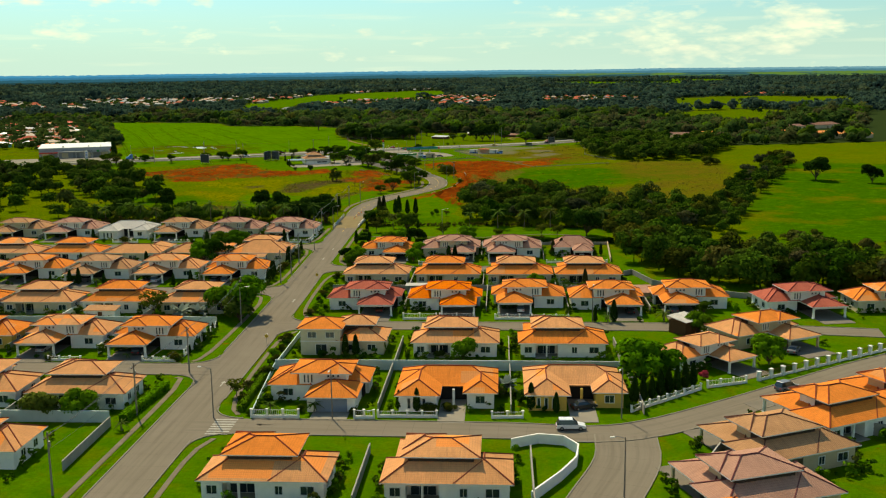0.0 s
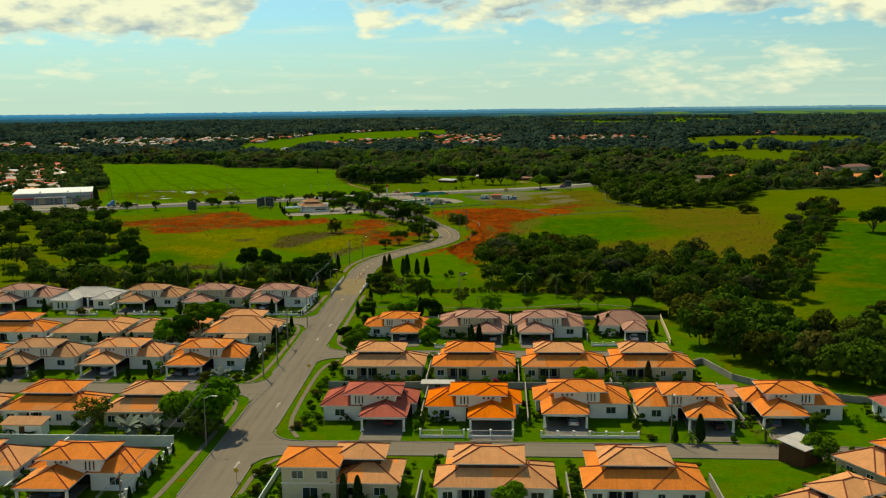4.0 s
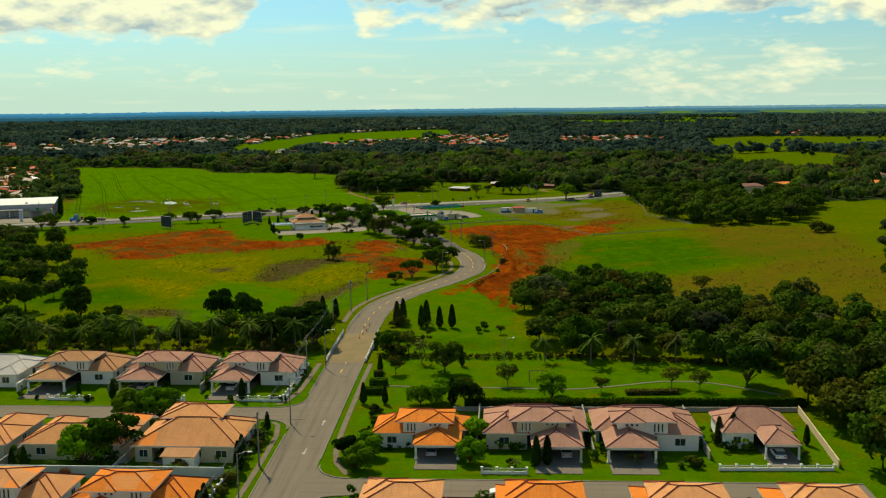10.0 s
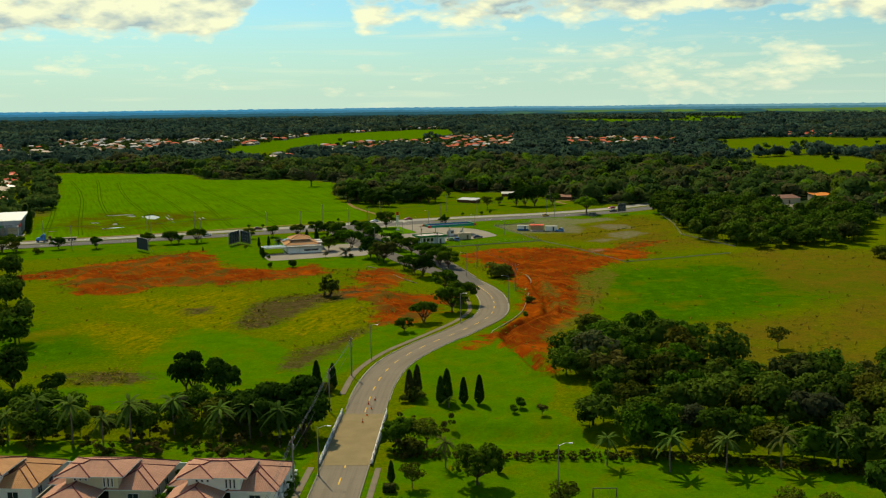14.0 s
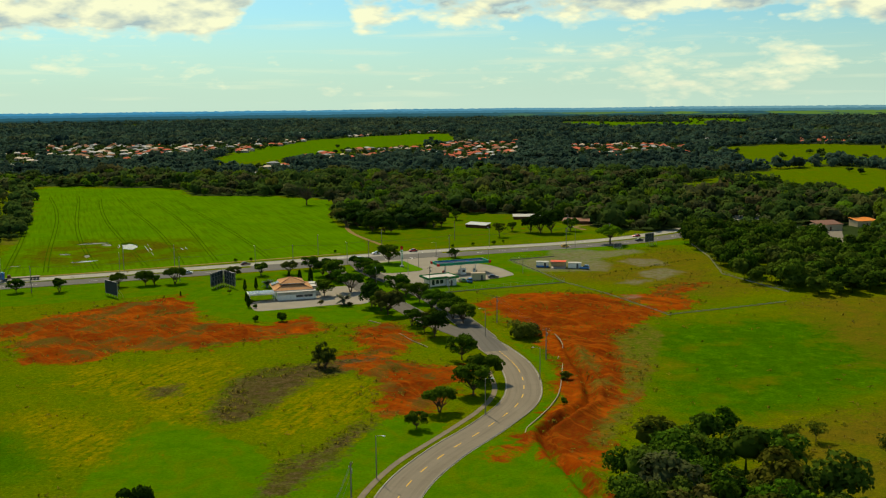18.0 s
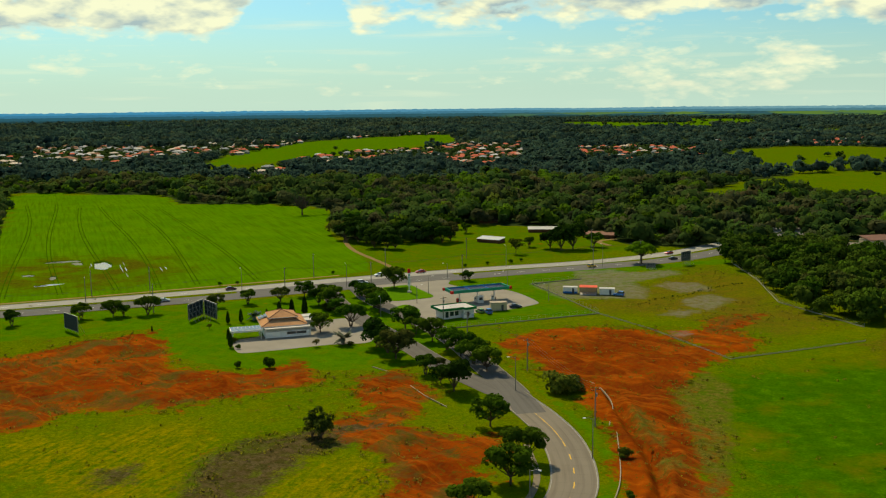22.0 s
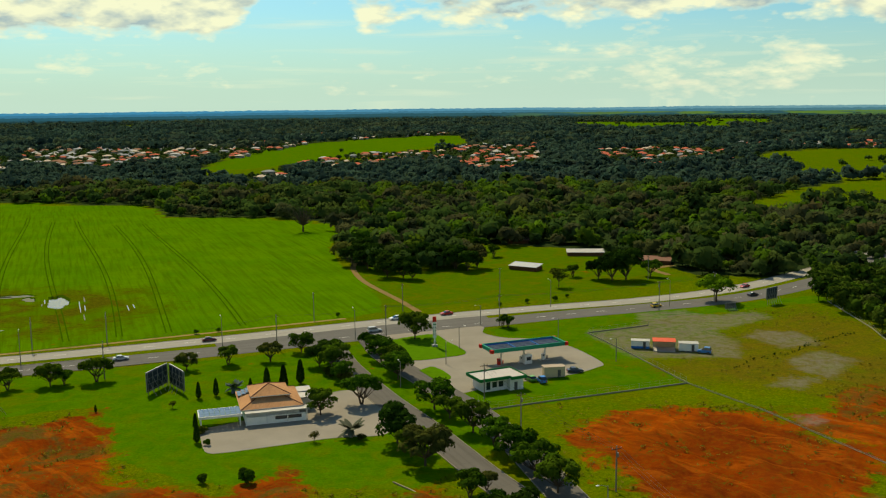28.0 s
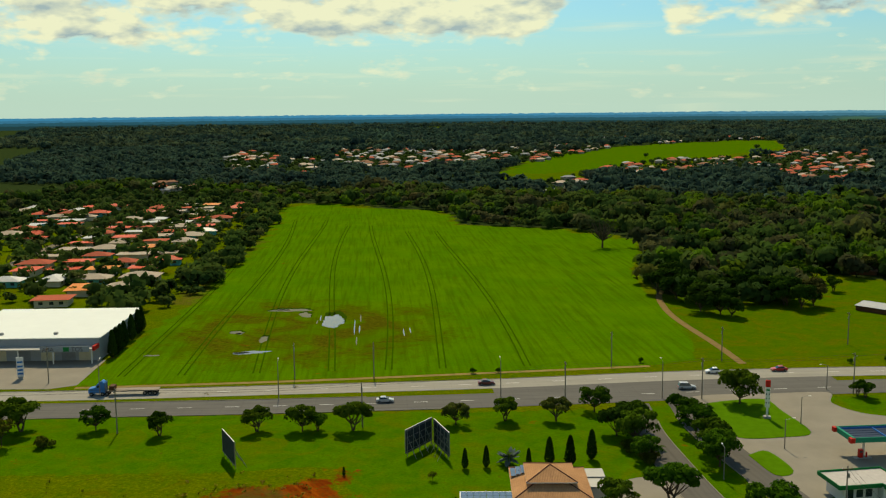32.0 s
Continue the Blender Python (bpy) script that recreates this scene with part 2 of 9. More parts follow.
def leaves(name, a, b, c, brown=(0.085, 0.070, 0.022), thin=0.22):
    """Foliage: each leaf clump of its own green, each plant leaning to another one, a few of them brownish."""
    m, p, add, mix, calc, noise_of, bump, base, t = shader(name, 1.0, 0, 0.0)
    geo = add("ShaderNodeNewGeometry")
    at = add("ShaderNodeAttribute")
    at.attribute_name = "plant"
    info = add("ShaderNodeObjectInfo")
    w = calc("FRACT", calc("ADD", at.outputs["Fac"], info.outputs["Random"]))
    col = mix(geo.outputs["Random Per Island"], a, b)
    own = calc("FRACT", calc("MULTIPLY", w, 7.31))
    col = mix(1.0, col, add("ShaderNodeCombineColor", {0: calc("MULTIPLY_ADD", own, 0.95, 0.52), 1: calc("MULTIPLY_ADD", own, 0.85, 0.57), 2: calc("MULTIPLY_ADD", own, 0.6, 0.7)}).outputs[0], "MULTIPLY")
    col = mix(calc("MULTIPLY", calc("POWER", w, 1.6), 0.85), col, c)
    rust = calc("GREATER_THAN", calc("FRACT", calc("MULTIPLY", w, 23.7)), 0.92)
    col = mix(calc("MULTIPLY", rust, 0.55), col, brown)
    base(col)
    tr = add("ShaderNodeBsdfTranslucent")
    t.links.new(col, tr.inputs[0])
    ms = add("ShaderNodeMixShader")
    ms.inputs[0].default_value = thin
    t.links.new(p.outputs[0], ms.inputs[1])
    t.links.new(tr.outputs[0], ms.inputs[2])
    t.links.new(ms.outputs[0], t.nodes["Material Output"].inputs[0])
    return m


def ground_material():
    m, p, add, mix, calc, noise_of, bump, base, t = shader("ground_cover", 1.0, 0, 0.0)

    def att(name):
        n = add("ShaderNodeAttribute")
        n.attribute_name = name
        return n.outputs["Fac"]

    pos = add("ShaderNodeNewGeometry").outputs["Position"]
    n1 = noise_of(0.035, 6, 0.6, pos)
    n2 = noise_of(0.22, 6, 0.65, pos)
    n3 = noise_of(1.6, 5, 0.65, pos)
    n4 = noise_of(6.0, 3, 0.6, pos)
    edge = calc("MULTIPLY", calc("SUBTRACT", calc("ADD", calc("MULTIPLY", n2, 0.5), calc("ADD", calc("MULTIPLY", n3, 0.2), calc("MULTIPLY", noise_of(0.7, 6, 0.7, pos), 0.3))), 0.5), 2.8)

    def zone(name, sharp=5.0):
        return calc("MULTIPLY_ADD", calc("SUBTRACT", calc("ADD", att(name), edge), 0.5), sharp, 0.5, True)

    n5 = noise_of(0.7, 6, 0.7, pos)
    blades = calc("MULTIPLY_ADD", calc("SUBTRACT", calc("ADD", calc("MULTIPLY", n3, 0.6), calc("MULTIPLY", n4, 0.4)), 0.5), 4.5, 0.5, True)
    clump = calc("MULTIPLY_ADD", calc("SUBTRACT", n5, 0.5), 4.5, 0.45, True)
    patch = calc("MULTIPLY_ADD", calc("SUBTRACT", n2, 0.5), 4.0, 0.5, True)
    drift = calc("MULTIPLY_ADD", calc("SUBTRACT", n1, 0.5), 4.5, 0.5, True)
    rough_grass = mix(drift, (0.062, 0.118, 0.0015), (0.120, 0.132, 0.002))
    rough_grass = mix(calc("MULTIPLY", patch, 0.7), rough_grass, (0.048, 0.118, 0.0012))
    rough_grass = mix(calc("MULTIPLY", clump, 0.55), rough_grass, (0.168, 0.185, 0.003))
    wisps = add("ShaderNodeTexNoise", {"Vector": pos}, Scale=0.11, Detail=7.0, Roughness=0.68, Distortion=1.2).outputs[0]
    rough_grass = mix(calc("MULTIPLY", calc("MULTIPLY_ADD", calc("SUBTRACT", wisps, 0.55), 7.0, 0.0, True), 0.6), rough_grass, (0.115, 0.085, 0.006))
    rough_grass = mix(calc("MULTIPLY", blades, 0.65), rough_grass, (0.026, 0.044, 0.001))
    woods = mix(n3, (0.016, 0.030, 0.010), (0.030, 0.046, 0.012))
    dry_ = mix(clump, (0.085, 0.100, 0.003), (0.150, 0.105, 0.006))
    lawn = mix(patch, (0.035, 0.116, 0.001), (0.068, 0.154, 0.0015))
    lawn = mix(calc("MULTIPLY", clump, 0.35), lawn, (0.095, 0.148, 0.002))
    lawn = mix(calc("MULTIPLY", calc("MULTIPLY_ADD", calc("SUBTRACT", wisps, 0.50), 6.0, 0.1, True), 0.6), lawn, (0.120, 0.122, 0.003))
    lawn = mix(calc("MULTIPLY", calc("MULTIPLY_ADD", calc("SUBTRACT", n5, 0.55), 7.0, 0.0, True), 0.5), lawn, (0.024, 0.066, 0.001))
    lawn = mix(calc("MULTIPLY", blades, 0.55), lawn, (0.028, 0.080, 0.001))
    wet = mix(patch, (0.020, 0.092, 0.001), (0.074, 0.172, 0.0015))
    sward = calc("MULTIPLY_ADD", calc("SUBTRACT", noise_of(0.33, 8, 0.72, pos), 0.5), 7.0, 0.45, True)
    wet = mix(calc("MULTIPLY", sward, 0.6), wet, (0.018, 0.066, 0.001))
    wet = mix(calc("MULTIPLY", calc("MULTIPLY_ADD", calc("SUBTRACT", wisps, 0.5), 6.0, 0.3, True), 0.75), wet, (0.026, 0.072, 0.001))
    wet = mix(calc("MULTIPLY", clump, 0.55), wet, (0.055, 0.125, 0.001))
    wet = mix(calc("MULTIPLY", blades, 0.65), wet, (0.014, 0.054, 0.001))
    wet = mix(calc("MULTIPLY", calc("MULTIPLY_ADD", calc("SUBTRACT", n1, 0.52), 7.0, 0.0, True), 0.75), wet, dry_)
    # drilled rows and bands of the crop field
    drill = add("ShaderNodeMapping", {"Vector": pos}, Rotation=(0, 0, radians(25.2)), Scale=(1.5, 40.0, 1.0))
    drill.vector_type = "TEXTURE"
    rows = noise_of(1.0, 4, 0.6, drill.outputs[0])
    crop = mix(drift, (0.056, 0.160, 0.001), (0.086, 0.188, 0.0015))
    crop = mix(calc("MULTIPLY", calc("MULTIPLY_ADD", calc("SUBTRACT", wisps, 0.5), 5.0, 0.2, True), 0.35), crop, (0.038, 0.098, 0.001))
    crop = mix(calc("MULTIPLY", calc("SUBTRACT", rows, 0.44, clamp=True), 3.0, None, True), crop, (0.030, 0.078, 0.001))
    crop = mix(calc("MULTIPLY", clump, 0.35), crop, (0.095, 0.150, 0.0015))
    crop = mix(calc("MULTIPLY", blades, 0.5), crop, (0.036, 0.090, 0.001))
    # bare laterite: dark wash, pale rill crests, stony specks
    flow = add("ShaderNodeMapping", {"Vector": pos}, Rotation=(0, 0, radians(-38)), Scale=(4.2, 1.0, 1.0))
    flow.vector_type = "TEXTURE"
    warp = add("ShaderNodeTexNoise", {"Vector": flow.outputs[0]}, Scale=0.085, Detail=5.0, Roughness=0.55, Distortion=0.5).outputs[0]
    rill = calc("SUBTRACT", 1.0, calc("MULTIPLY", calc("ABSOLUTE", calc("SUBTRACT", warp, 0.5)), 40.0), None, True)
    warp2 = add("ShaderNodeTexNoise", {"Vector": pos}, Scale=0.06, Detail=6.0, Roughness=0.6, Distortion=0.8).outputs[0]
    wash = calc("MULTIPLY_ADD", calc("SUBTRACT", warp2, 0.5), 6.0, 0.5, True)
    soil = mix(drift, (0.185, 0.027, 0.002), (0.32, 0.062, 0.004))
    soil = mix(calc("MULTIPLY", wash, 0.9), soil, (0.105, 0.016, 0.003))
    soil = mix(calc("MULTIPLY", patch, 0.45), soil, (0.17, 0.030, 0.004))
    soil = mix(calc("MULTIPLY", rill, 0.42), soil, (0.42, 0.105, 0.010))
    cut = calc("SUBTRACT", 1.0, calc("MULTIPLY", calc("ABSOLUTE", calc("SUBTRACT", warp, 0.57)), 34.0), None, True)
    soil = mix(calc("MULTIPLY", cut, 0.6), soil, (0.085, 0.014, 0.003))
    soil = mix(calc("MULTIPLY", clump, 0.35), soil, (0.27, 0.058, 0.005))
    soil = mix(calc("MULTIPLY", blades, 0.3), soil, (0.11, 0.020, 0.002))
    tuft = calc("MULTIPLY", calc("SUBTRACT", calc("ADD", n5, calc("MULTIPLY", n3, 0.35)), 0.73, clamp=True), 8.0, None, True)
    soil = mix(calc("MULTIPLY", tuft, 0.8), soil, (0.062, 0.066, 0.006))
    # weeds that creep over the washed earth, in ragged drifts
    creep = add("ShaderNodeTexNoise", {"Vector": pos}, Scale=0.075, Detail=9.0, Roughness=0.72, Distortion=0.6).outputs[0]
    creep = calc("MULTIPLY", calc("MULTIPLY_ADD", calc("SUBTRACT", creep, 0.50), 11.0, 0.15, True), att("weedy"))
    weed = mix(clump, (0.100, 0.070, 0.016), (0.060, 0.074, 0.006))
    weed = mix(calc("MULTIPLY", blades, 0.6), weed, (0.036, 0.030, 0.006))
    soil = mix(calc("MULTIPLY", creep, 0.85), soil, weed)
    dry = mix(patch, (0.140, 0.094, 0.006), (0.082, 0.084, 0.004))
    dry = mix(calc("MULTIPLY", clump, 0.6), dry, (0.150, 0.120, 0.007))
    dry = mix(calc("MULTIPLY", blades, 0.7), dry, (0.048, 0.042, 0.006))
    gravel = mix(patch, (0.135, 0.118, 0.09), (0.21, 0.185, 0.14))
    gravel = mix(calc("MULTIPLY", clump, 0.4), gravel, (0.11, 0.10, 0.035))
    gravel = mix(calc("MULTIPLY", blades, 0.4), gravel, (0.10, 0.085, 0.06))
    swath = add("ShaderNodeMapping", {"Vector": pos}, Rotation=(0, 0, radians(-16)), Scale=(1.3, 9.0, 1.0))
    swath.vector_type = "TEXTURE"
    combed = noise_of(1.0, 4, 0.6, swath.outputs[0])
    lay = calc("MULTIPLY_ADD", calc("SUBTRACT", calc("ADD", calc("MULTIPLY", combed, 0.55), calc("MULTIPLY", n5, 0.45)), 0.5), 5.5, 0.42, True)
    straw = mix(calc("MULTIPLY", lay, calc("MULTIPLY_ADD", patch, 0.6, 0.5)), rough_grass, (0.25, 0.18, 0.003))
    straw = mix(calc("MULTIPLY", blades, 0.45), straw, (0.040, 0.062, 0.0015))
    scrub = mix(patch, (0.080, 0.044, 0.018), (0.046, 0.044, 0.009))
    scrub = mix(calc("MULTIPLY", wash, 0.55), scrub, (0.060, 0.066, 0.006))
    twig = calc("MULTIPLY_ADD", calc("SUBTRACT", noise_of(0.45, 8, 0.75, pos), 0.5), 8.0, 0.45, True)
    scrub = mix(calc("MULTIPLY", twig, 0.7), scrub, (0.130, 0.088, 0.042))
    scrub = mix(calc("MULTIPLY", calc("MULTIPLY_ADD", calc("SUBTRACT", wisps, 0.52), 8.0, 0.1, True), 0.8), scrub, (0.075, 0.098, 0.004))
    scrub = mix(calc("MULTIPLY", blades, 0.75), scrub, (0.024, 0.022, 0.006))
    meadow = mix(patch, (0.046, 0.118, 0.0015), (0.088, 0.132, 0.002))
    meadow = mix(calc("MULTIPLY", calc("MULTIPLY_ADD", calc("SUBTRACT", wisps, 0.51), 8.0, 0.1, True), 0.7), meadow, (0.135, 0.110, 0.006))
    meadow = mix(calc("MULTIPLY", clump, 0.5), meadow, (0.060, 0.115, 0.0015))
    meadow = mix(calc("MULTIPLY", blades, 0.6), meadow, (0.034, 0.066, 0.001))
    col = rough_grass
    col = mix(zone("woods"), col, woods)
    col = mix(zone("lawn", 9), col, lawn)
    col = mix(zone("wet", 2.2), col, wet)
    col = mix(zone("crop", 12), col, crop)
    mud = mix(clump, (0.105, 0.092, 0.005), (0.046, 0.058, 0.002))
    mud = mix(calc("MULTIPLY", blades, 0.5), mud, (0.024, 0.030, 0.002))
    col = mix(calc("MULTIPLY", zone("mud", 1.6), calc("MULTIPLY_ADD", wash, 0.75, 0.25)), col, mud)
    col = mix(zone("meadow"), col, meadow)
    col = mix(calc("MULTIPLY", zone("dry", 2.0), calc("MULTIPLY_ADD", wash, 0.42, 0.6)), col, dry)
    col = mix(zone("straw", 2.2), col, straw)
    col = mix(zone("scrub", 2.4), col, scrub)
    seed = mix(clump, (0.150, 0.125, 0.020), (0.070, 0.082, 0.006))
    seed = mix(calc("MULTIPLY", blades, 0.65), seed, (0.040, 0.036, 0.006))
    fray = calc("MULTIPLY", calc("SUBTRACT", add("ShaderNodeTexNoise", {"Vector": pos}, Scale=0.10, Detail=8.0, Roughness=0.7, Distortion=0.5).outputs[0], 0.5), 2.2)
    col = mix(calc("MULTIPLY_ADD", calc("SUBTRACT", calc("ADD", calc("ADD", att("soil"), calc("MULTIPLY", edge, 0.6)), fray), 0.5), 4.0, 0.5, True), col, soil)
    col = mix(calc("MULTIPLY", zone("fringe", 2.5), calc("MULTIPLY_ADD", sward, -0.7, 1.0)), col, seed)
    col = mix(calc("MULTIPLY", zone("gravel", 2.5), calc("MULTIPLY", calc("MULTIPLY_ADD", patch, -0.45, 1.0), calc("MULTIPLY_ADD", sward, -0.65, 1.0))), col, gravel)
    base(col)
    bump(calc("ADD", n3, n4), 0.8, 0.16)
    return m


def road_material(name, a, b):
    m, p, add, mix, calc, noise_of, bump, base, t = shader(name, 0.95, 0, 0.0)
    uv = add("ShaderNodeUVMap")
    uv.uv_map = "slope"
    long_ = noise_of(1.0, 4, 0.6, uv.outputs[0], (1.1, 0.03, 1))
    pos = add("ShaderNodeNewGeometry").outputs["Position"]
    blot = noise_of(0.12, 6, 0.65, pos)
    fine = noise_of(9.0, 4, 0.7, pos)
    c = mix(blot, a, b)
    c = mix(calc("MULTIPLY", calc("SUBTRACT", long_, 0.46, clamp=True), 2.0, None, True), c, tuple(x * 0.62 for x in a))
    c = mix(calc("MULTIPLY", fine, 0.4), c, tuple(x * 0.75 for x in a))
    sp = add("ShaderNodeSeparateXYZ", {0: uv.outputs[0]})
    seam = calc("GREATER_THAN", calc("FRACT", calc("DIVIDE", sp.outputs[1], 4.5)), 0.985)
    c = mix(calc("MULTIPLY", seam, 0.35), c, tuple(x * 0.45 for x in a))
    base(c)
    bump(fine, 0.2, 0.01)
    return m


GROUND = ground_material()
STREET = road_material("street_concrete", (0.165, 0.138, 0.103), (0.222, 0.191, 0.147))
BOULEVARD = road_material("boulevard_concrete", (0.108, 0.10, 0.088), (0.145, 0.134, 0.115))
HIGHWAY = road_material("highway_concrete", (0.27, 0.25, 0.21), (0.35, 0.33, 0.28))
ASPHALT = road_material("asphalt", (0.115, 0.11, 0.10), (0.165, 0.155, 0.14))
APRON = plain("concrete_apron", (0.275, 0.245, 0.195), 0.9, vary=0.35, scale=0.12, grain=2.5)
CONCRETE = plain("concrete", (0.40, 0.38, 0.34), 0.85)
KERB = plain("kerb_concrete", (0.24, 0.215, 0.165), 0.85)
MARK = plain("road_paint", (0.75, 0.74, 0.70), 0.6, vary=0.4, scale=2)
YELLOW = plain("yellow_paint", (0.70, 0.42, 0.06), 0.6, vary=0.4, scale=2)
WHITE = plain("white_stucco", (0.88, 0.85, 0.77), 0.85, vary=0.18)
CREAM = plain("cream_stucco", (0.62, 0.55, 0.38), 0.85, vary=0.18)
OCHRE = plain("ochre_stucco", (0.72, 0.46, 0.10), 0.85, vary=0.18)
SAND = plain("sand_stucco", (0.55, 0.44, 0.28), 0.85, vary=0.18)
TRIM = plain("white_trim", (0.74, 0.72, 0.67), 0.6, vary=0.12)
# near-black wall colour that stands in for shade in carports and porches
SHADE_PAINT = plain("painted_shade", (0.035, 0.032, 0.03), 0.8)
# clerestory colour with the shadow gap under the raised roof painted in
GAP_SHADE = plain("clerestory_gap_shade", (0.06, 0.045, 0.035), 0.6)
GLASS = plain("window_glass", (0.022, 0.035, 0.040), 0.08, spec=0.7, vary=0.3, relief=0)
STEEL = plain("galvanised_steel", (0.30, 0.30, 0.29), 0.5, 0.6)
IRON = plain("painted_iron", (0.10, 0.10, 0.10), 0.5, 0.4)
WOOD = plain("dark_wood", (0.12, 0.055, 0.025), 0.6)
POLE = plain("pole_concrete", (0.24, 0.215, 0.17), 0.85)
BARK = plain("bark", (0.10, 0.075, 0.05), 0.95, relief=0.5)
PALMBARK = plain("palm_bark", (0.17, 0.14, 0.10), 0.95, relief=0.5)
WALLGREY = plain("boundary_wall", (0.34, 0.32, 0.27), 0.9, vary=0.4, scale=0.5)
SHEET = plain("sheet_metal_roof", (0.46, 0.44, 0.40), 0.6, 0.1, vary=0.4, scale=0.3)
ROOFS = {
    "orange": tile_roof("orange_roof_tile", (0.84, 0.255, 0.050), (0.62, 0.27, 0.10)),
    "bright": tile_roof("bright_orange_roof_tile", (0.96, 0.205, 0.012)),
    "tan": tile_roof("tan_roof_tile", (0.74, 0.345, 0.145), (0.88, 0.27, 0.055)),
    "brown": tile_roof("brown_roof_tile", (0.52, 0.275, 0.135)),
    "red": tile_roof("dark_red_roof_tile", (0.48, 0.130, 0.085)),
    "mauve": tile_roof("mauve_brown_roof_tile", (0.49, 0.265, 0.185)),
    "white": tile_roof("white_roof_tile", (0.60, 0.56, 0.50)),
}
CAPS = {k: plain(k + "_ridge_tile", c, 0.7, vary=0.4, scale=3) for k, c in (
    ("orange", (0.27, 0.055, 0.025)), ("bright", (0.40, 0.06, 0.02)), ("tan", (0.24, 0.065, 0.035)), ("brown", (0.15, 0.060, 0.04)),
    ("red", (0.17, 0.030, 0.03)), ("mauve", (0.17, 0.055, 0.055)), ("white", (0.5, 0.47, 0.42)))}
LEAF = leaves("broad_leaves", (0.013, 0.046, 0.003), (0.044, 0.108, 0.006), (0.060, 0.100, 0.007), thin=0.28)
LEAF_BRIGHT = leaves("bright_leaves", (0.040, 0.130, 0.004), (0.090, 0.215, 0.006), (0.080, 0.150, 0.007))
LEAF_DARK = leaves("dark_leaves", (0.007, 0.024, 0.003), (0.024, 0.058, 0.006), (0.028, 0.056, 0.006))
LEAF_WOOD = leaves("woodland_leaves", (0.036, 0.076, 0.017), (0.041, 0.084, 0.018), (0.070, 0.104, 0.022), (0.095, 0.090, 0.032), 0.42)
LEAF_BELT = leaves("thicket_leaves", (0.016, 0.046, 0.004), (0.052, 0.108, 0.008), (0.064, 0.098, 0.012), (0.062, 0.062, 0.020), 0.24)
LEAF_FRESH = leaves("fresh_canopy", (0.050, 0.115, 0.008), (0.062, 0.130, 0.010), (0.085, 0.135, 0.012), thin=0.42)
LEAF_DULL = leaves("dull_canopy", (0.052, 0.068, 0.026), (0.064, 0.078, 0.030), (0.085, 0.085, 0.034), (0.11, 0.09, 0.035), 0.42)
# far canopies: bluish aerial haze is mixed into the leaf colour itself
LEAF_FAR_HAZED = leaves("hazed_distant_canopy", (0.037, 0.074, 0.056), (0.041, 0.080, 0.058), (0.052, 0.090, 0.058), (0.055, 0.076, 0.055), 0.42)
LEAF_PLANTED_HAZED = leaves("hazed_planted_canopy", (0.054, 0.086, 0.052), (0.060, 0.092, 0.052), (0.066, 0.094, 0.050), (0.07, 0.088, 0.05), 0.42)
LEAF_PALM = leaves("palm_fronds", (0.030, 0.066, 0.010), (0.066, 0.118, 0.018), (0.08, 0.115, 0.02))
LEAF_SILVER = leaves("silver_fronds", (0.12, 0.15, 0.12), (0.19, 0.23, 0.19), (0.16, 0.2, 0.16))
LEAF_TUFT = leaves("grass_tufts", (0.075, 0.090, 0.006), (0.125, 0.125, 0.010), (0.150, 0.115, 0.020))
LEAF_PINK = leaves("magenta_blossom", (0.20, 0.02, 0.04), (0.42, 0.05, 0.09), (0.30, 0.04, 0.05), (0.1, 0.1, 0.01))
LEAF_SCRUB = leaves("stream_brush", (0.030, 0.042, 0.006), (0.062, 0.066, 0.010), (0.075, 0.062, 0.014), (0.080, 0.055, 0.02))
LEAF_PALE = leaves("pale_scrub_leaves", (0.050, 0.075, 0.010), (0.095, 0.125, 0.014), (0.085, 0.095, 0.014))
LEAF_OLIVE = leaves("scrub_leaves", (0.030, 0.050, 0.005), (0.078, 0.100, 0.010), (0.066, 0.066, 0.008))

# ---- geometry helpers ----
def box(bm, x0, x1, y0, y1, z0, z1):
    v = [bm.verts.new((x, y, z)) for z in (z0, z1) for x, y in ((x0, y0), (x1, y0), (x1, y1), (x0, y1))]
    for f in ((3, 2, 1, 0), (4, 5, 6, 7), (0, 1, 5, 4), (1, 2, 6, 5), (2, 3, 7, 6), (3, 0, 4, 7)):
        bm.faces.new([v[i] for i in f])
    return v


def tube(bm, p0, p1, r0, r1=None, n=8):
    """A tapered round bar from p0 to p1."""
    r1 = r0 if r1 is None else r1
    a, b = Vector(p0), Vector(p1)
    q = (b - a).to_track_quat("Z", "Y")
    rings = []
    for c, r in ((a, r0), (b, r1)):
        rings.append([bm.verts.new(c + q @ Vector((r * math.cos(6.2832 * i / n), r * math.sin(6.2832 * i / n), 0))) for i in range(n)])
    for i in range(n):
        bm.faces.new((rings[0][i], rings[0][(i + 1) % n], rings[1][(i + 1) % n], rings[1][i]))
    bm.faces.new(rings[1])
    bm.faces.new(rings[0][::-1])


def slope_uv(bm):
    """UVs in metres: along each face's level line, and up its slope."""
    lay = bm.loops.layers.uv.new("slope")
    bm.normal_update()
    for f in bm.faces:
        n = f.normal
        e = n.cross(Vector((0, 0, 1)))
        e = e.normalized() if e.length > 1e-4 else Vector((1, 0, 0))
        w = e.cross(n)
        for lo in f.loops:
            lo[lay].uv = (lo.vert.co.dot(e), -lo.vert.co.dot(w))


def mesh_of(name, bm, material, smooth=False):
    me = bpy.data.meshes.new(name)
    bm.to_mesh(me)
    bm.free()
    me.materials.append(material)
    if smooth:
        me.polygons.foreach_set("use_smooth", [True] * len(me.polygons))
    return me


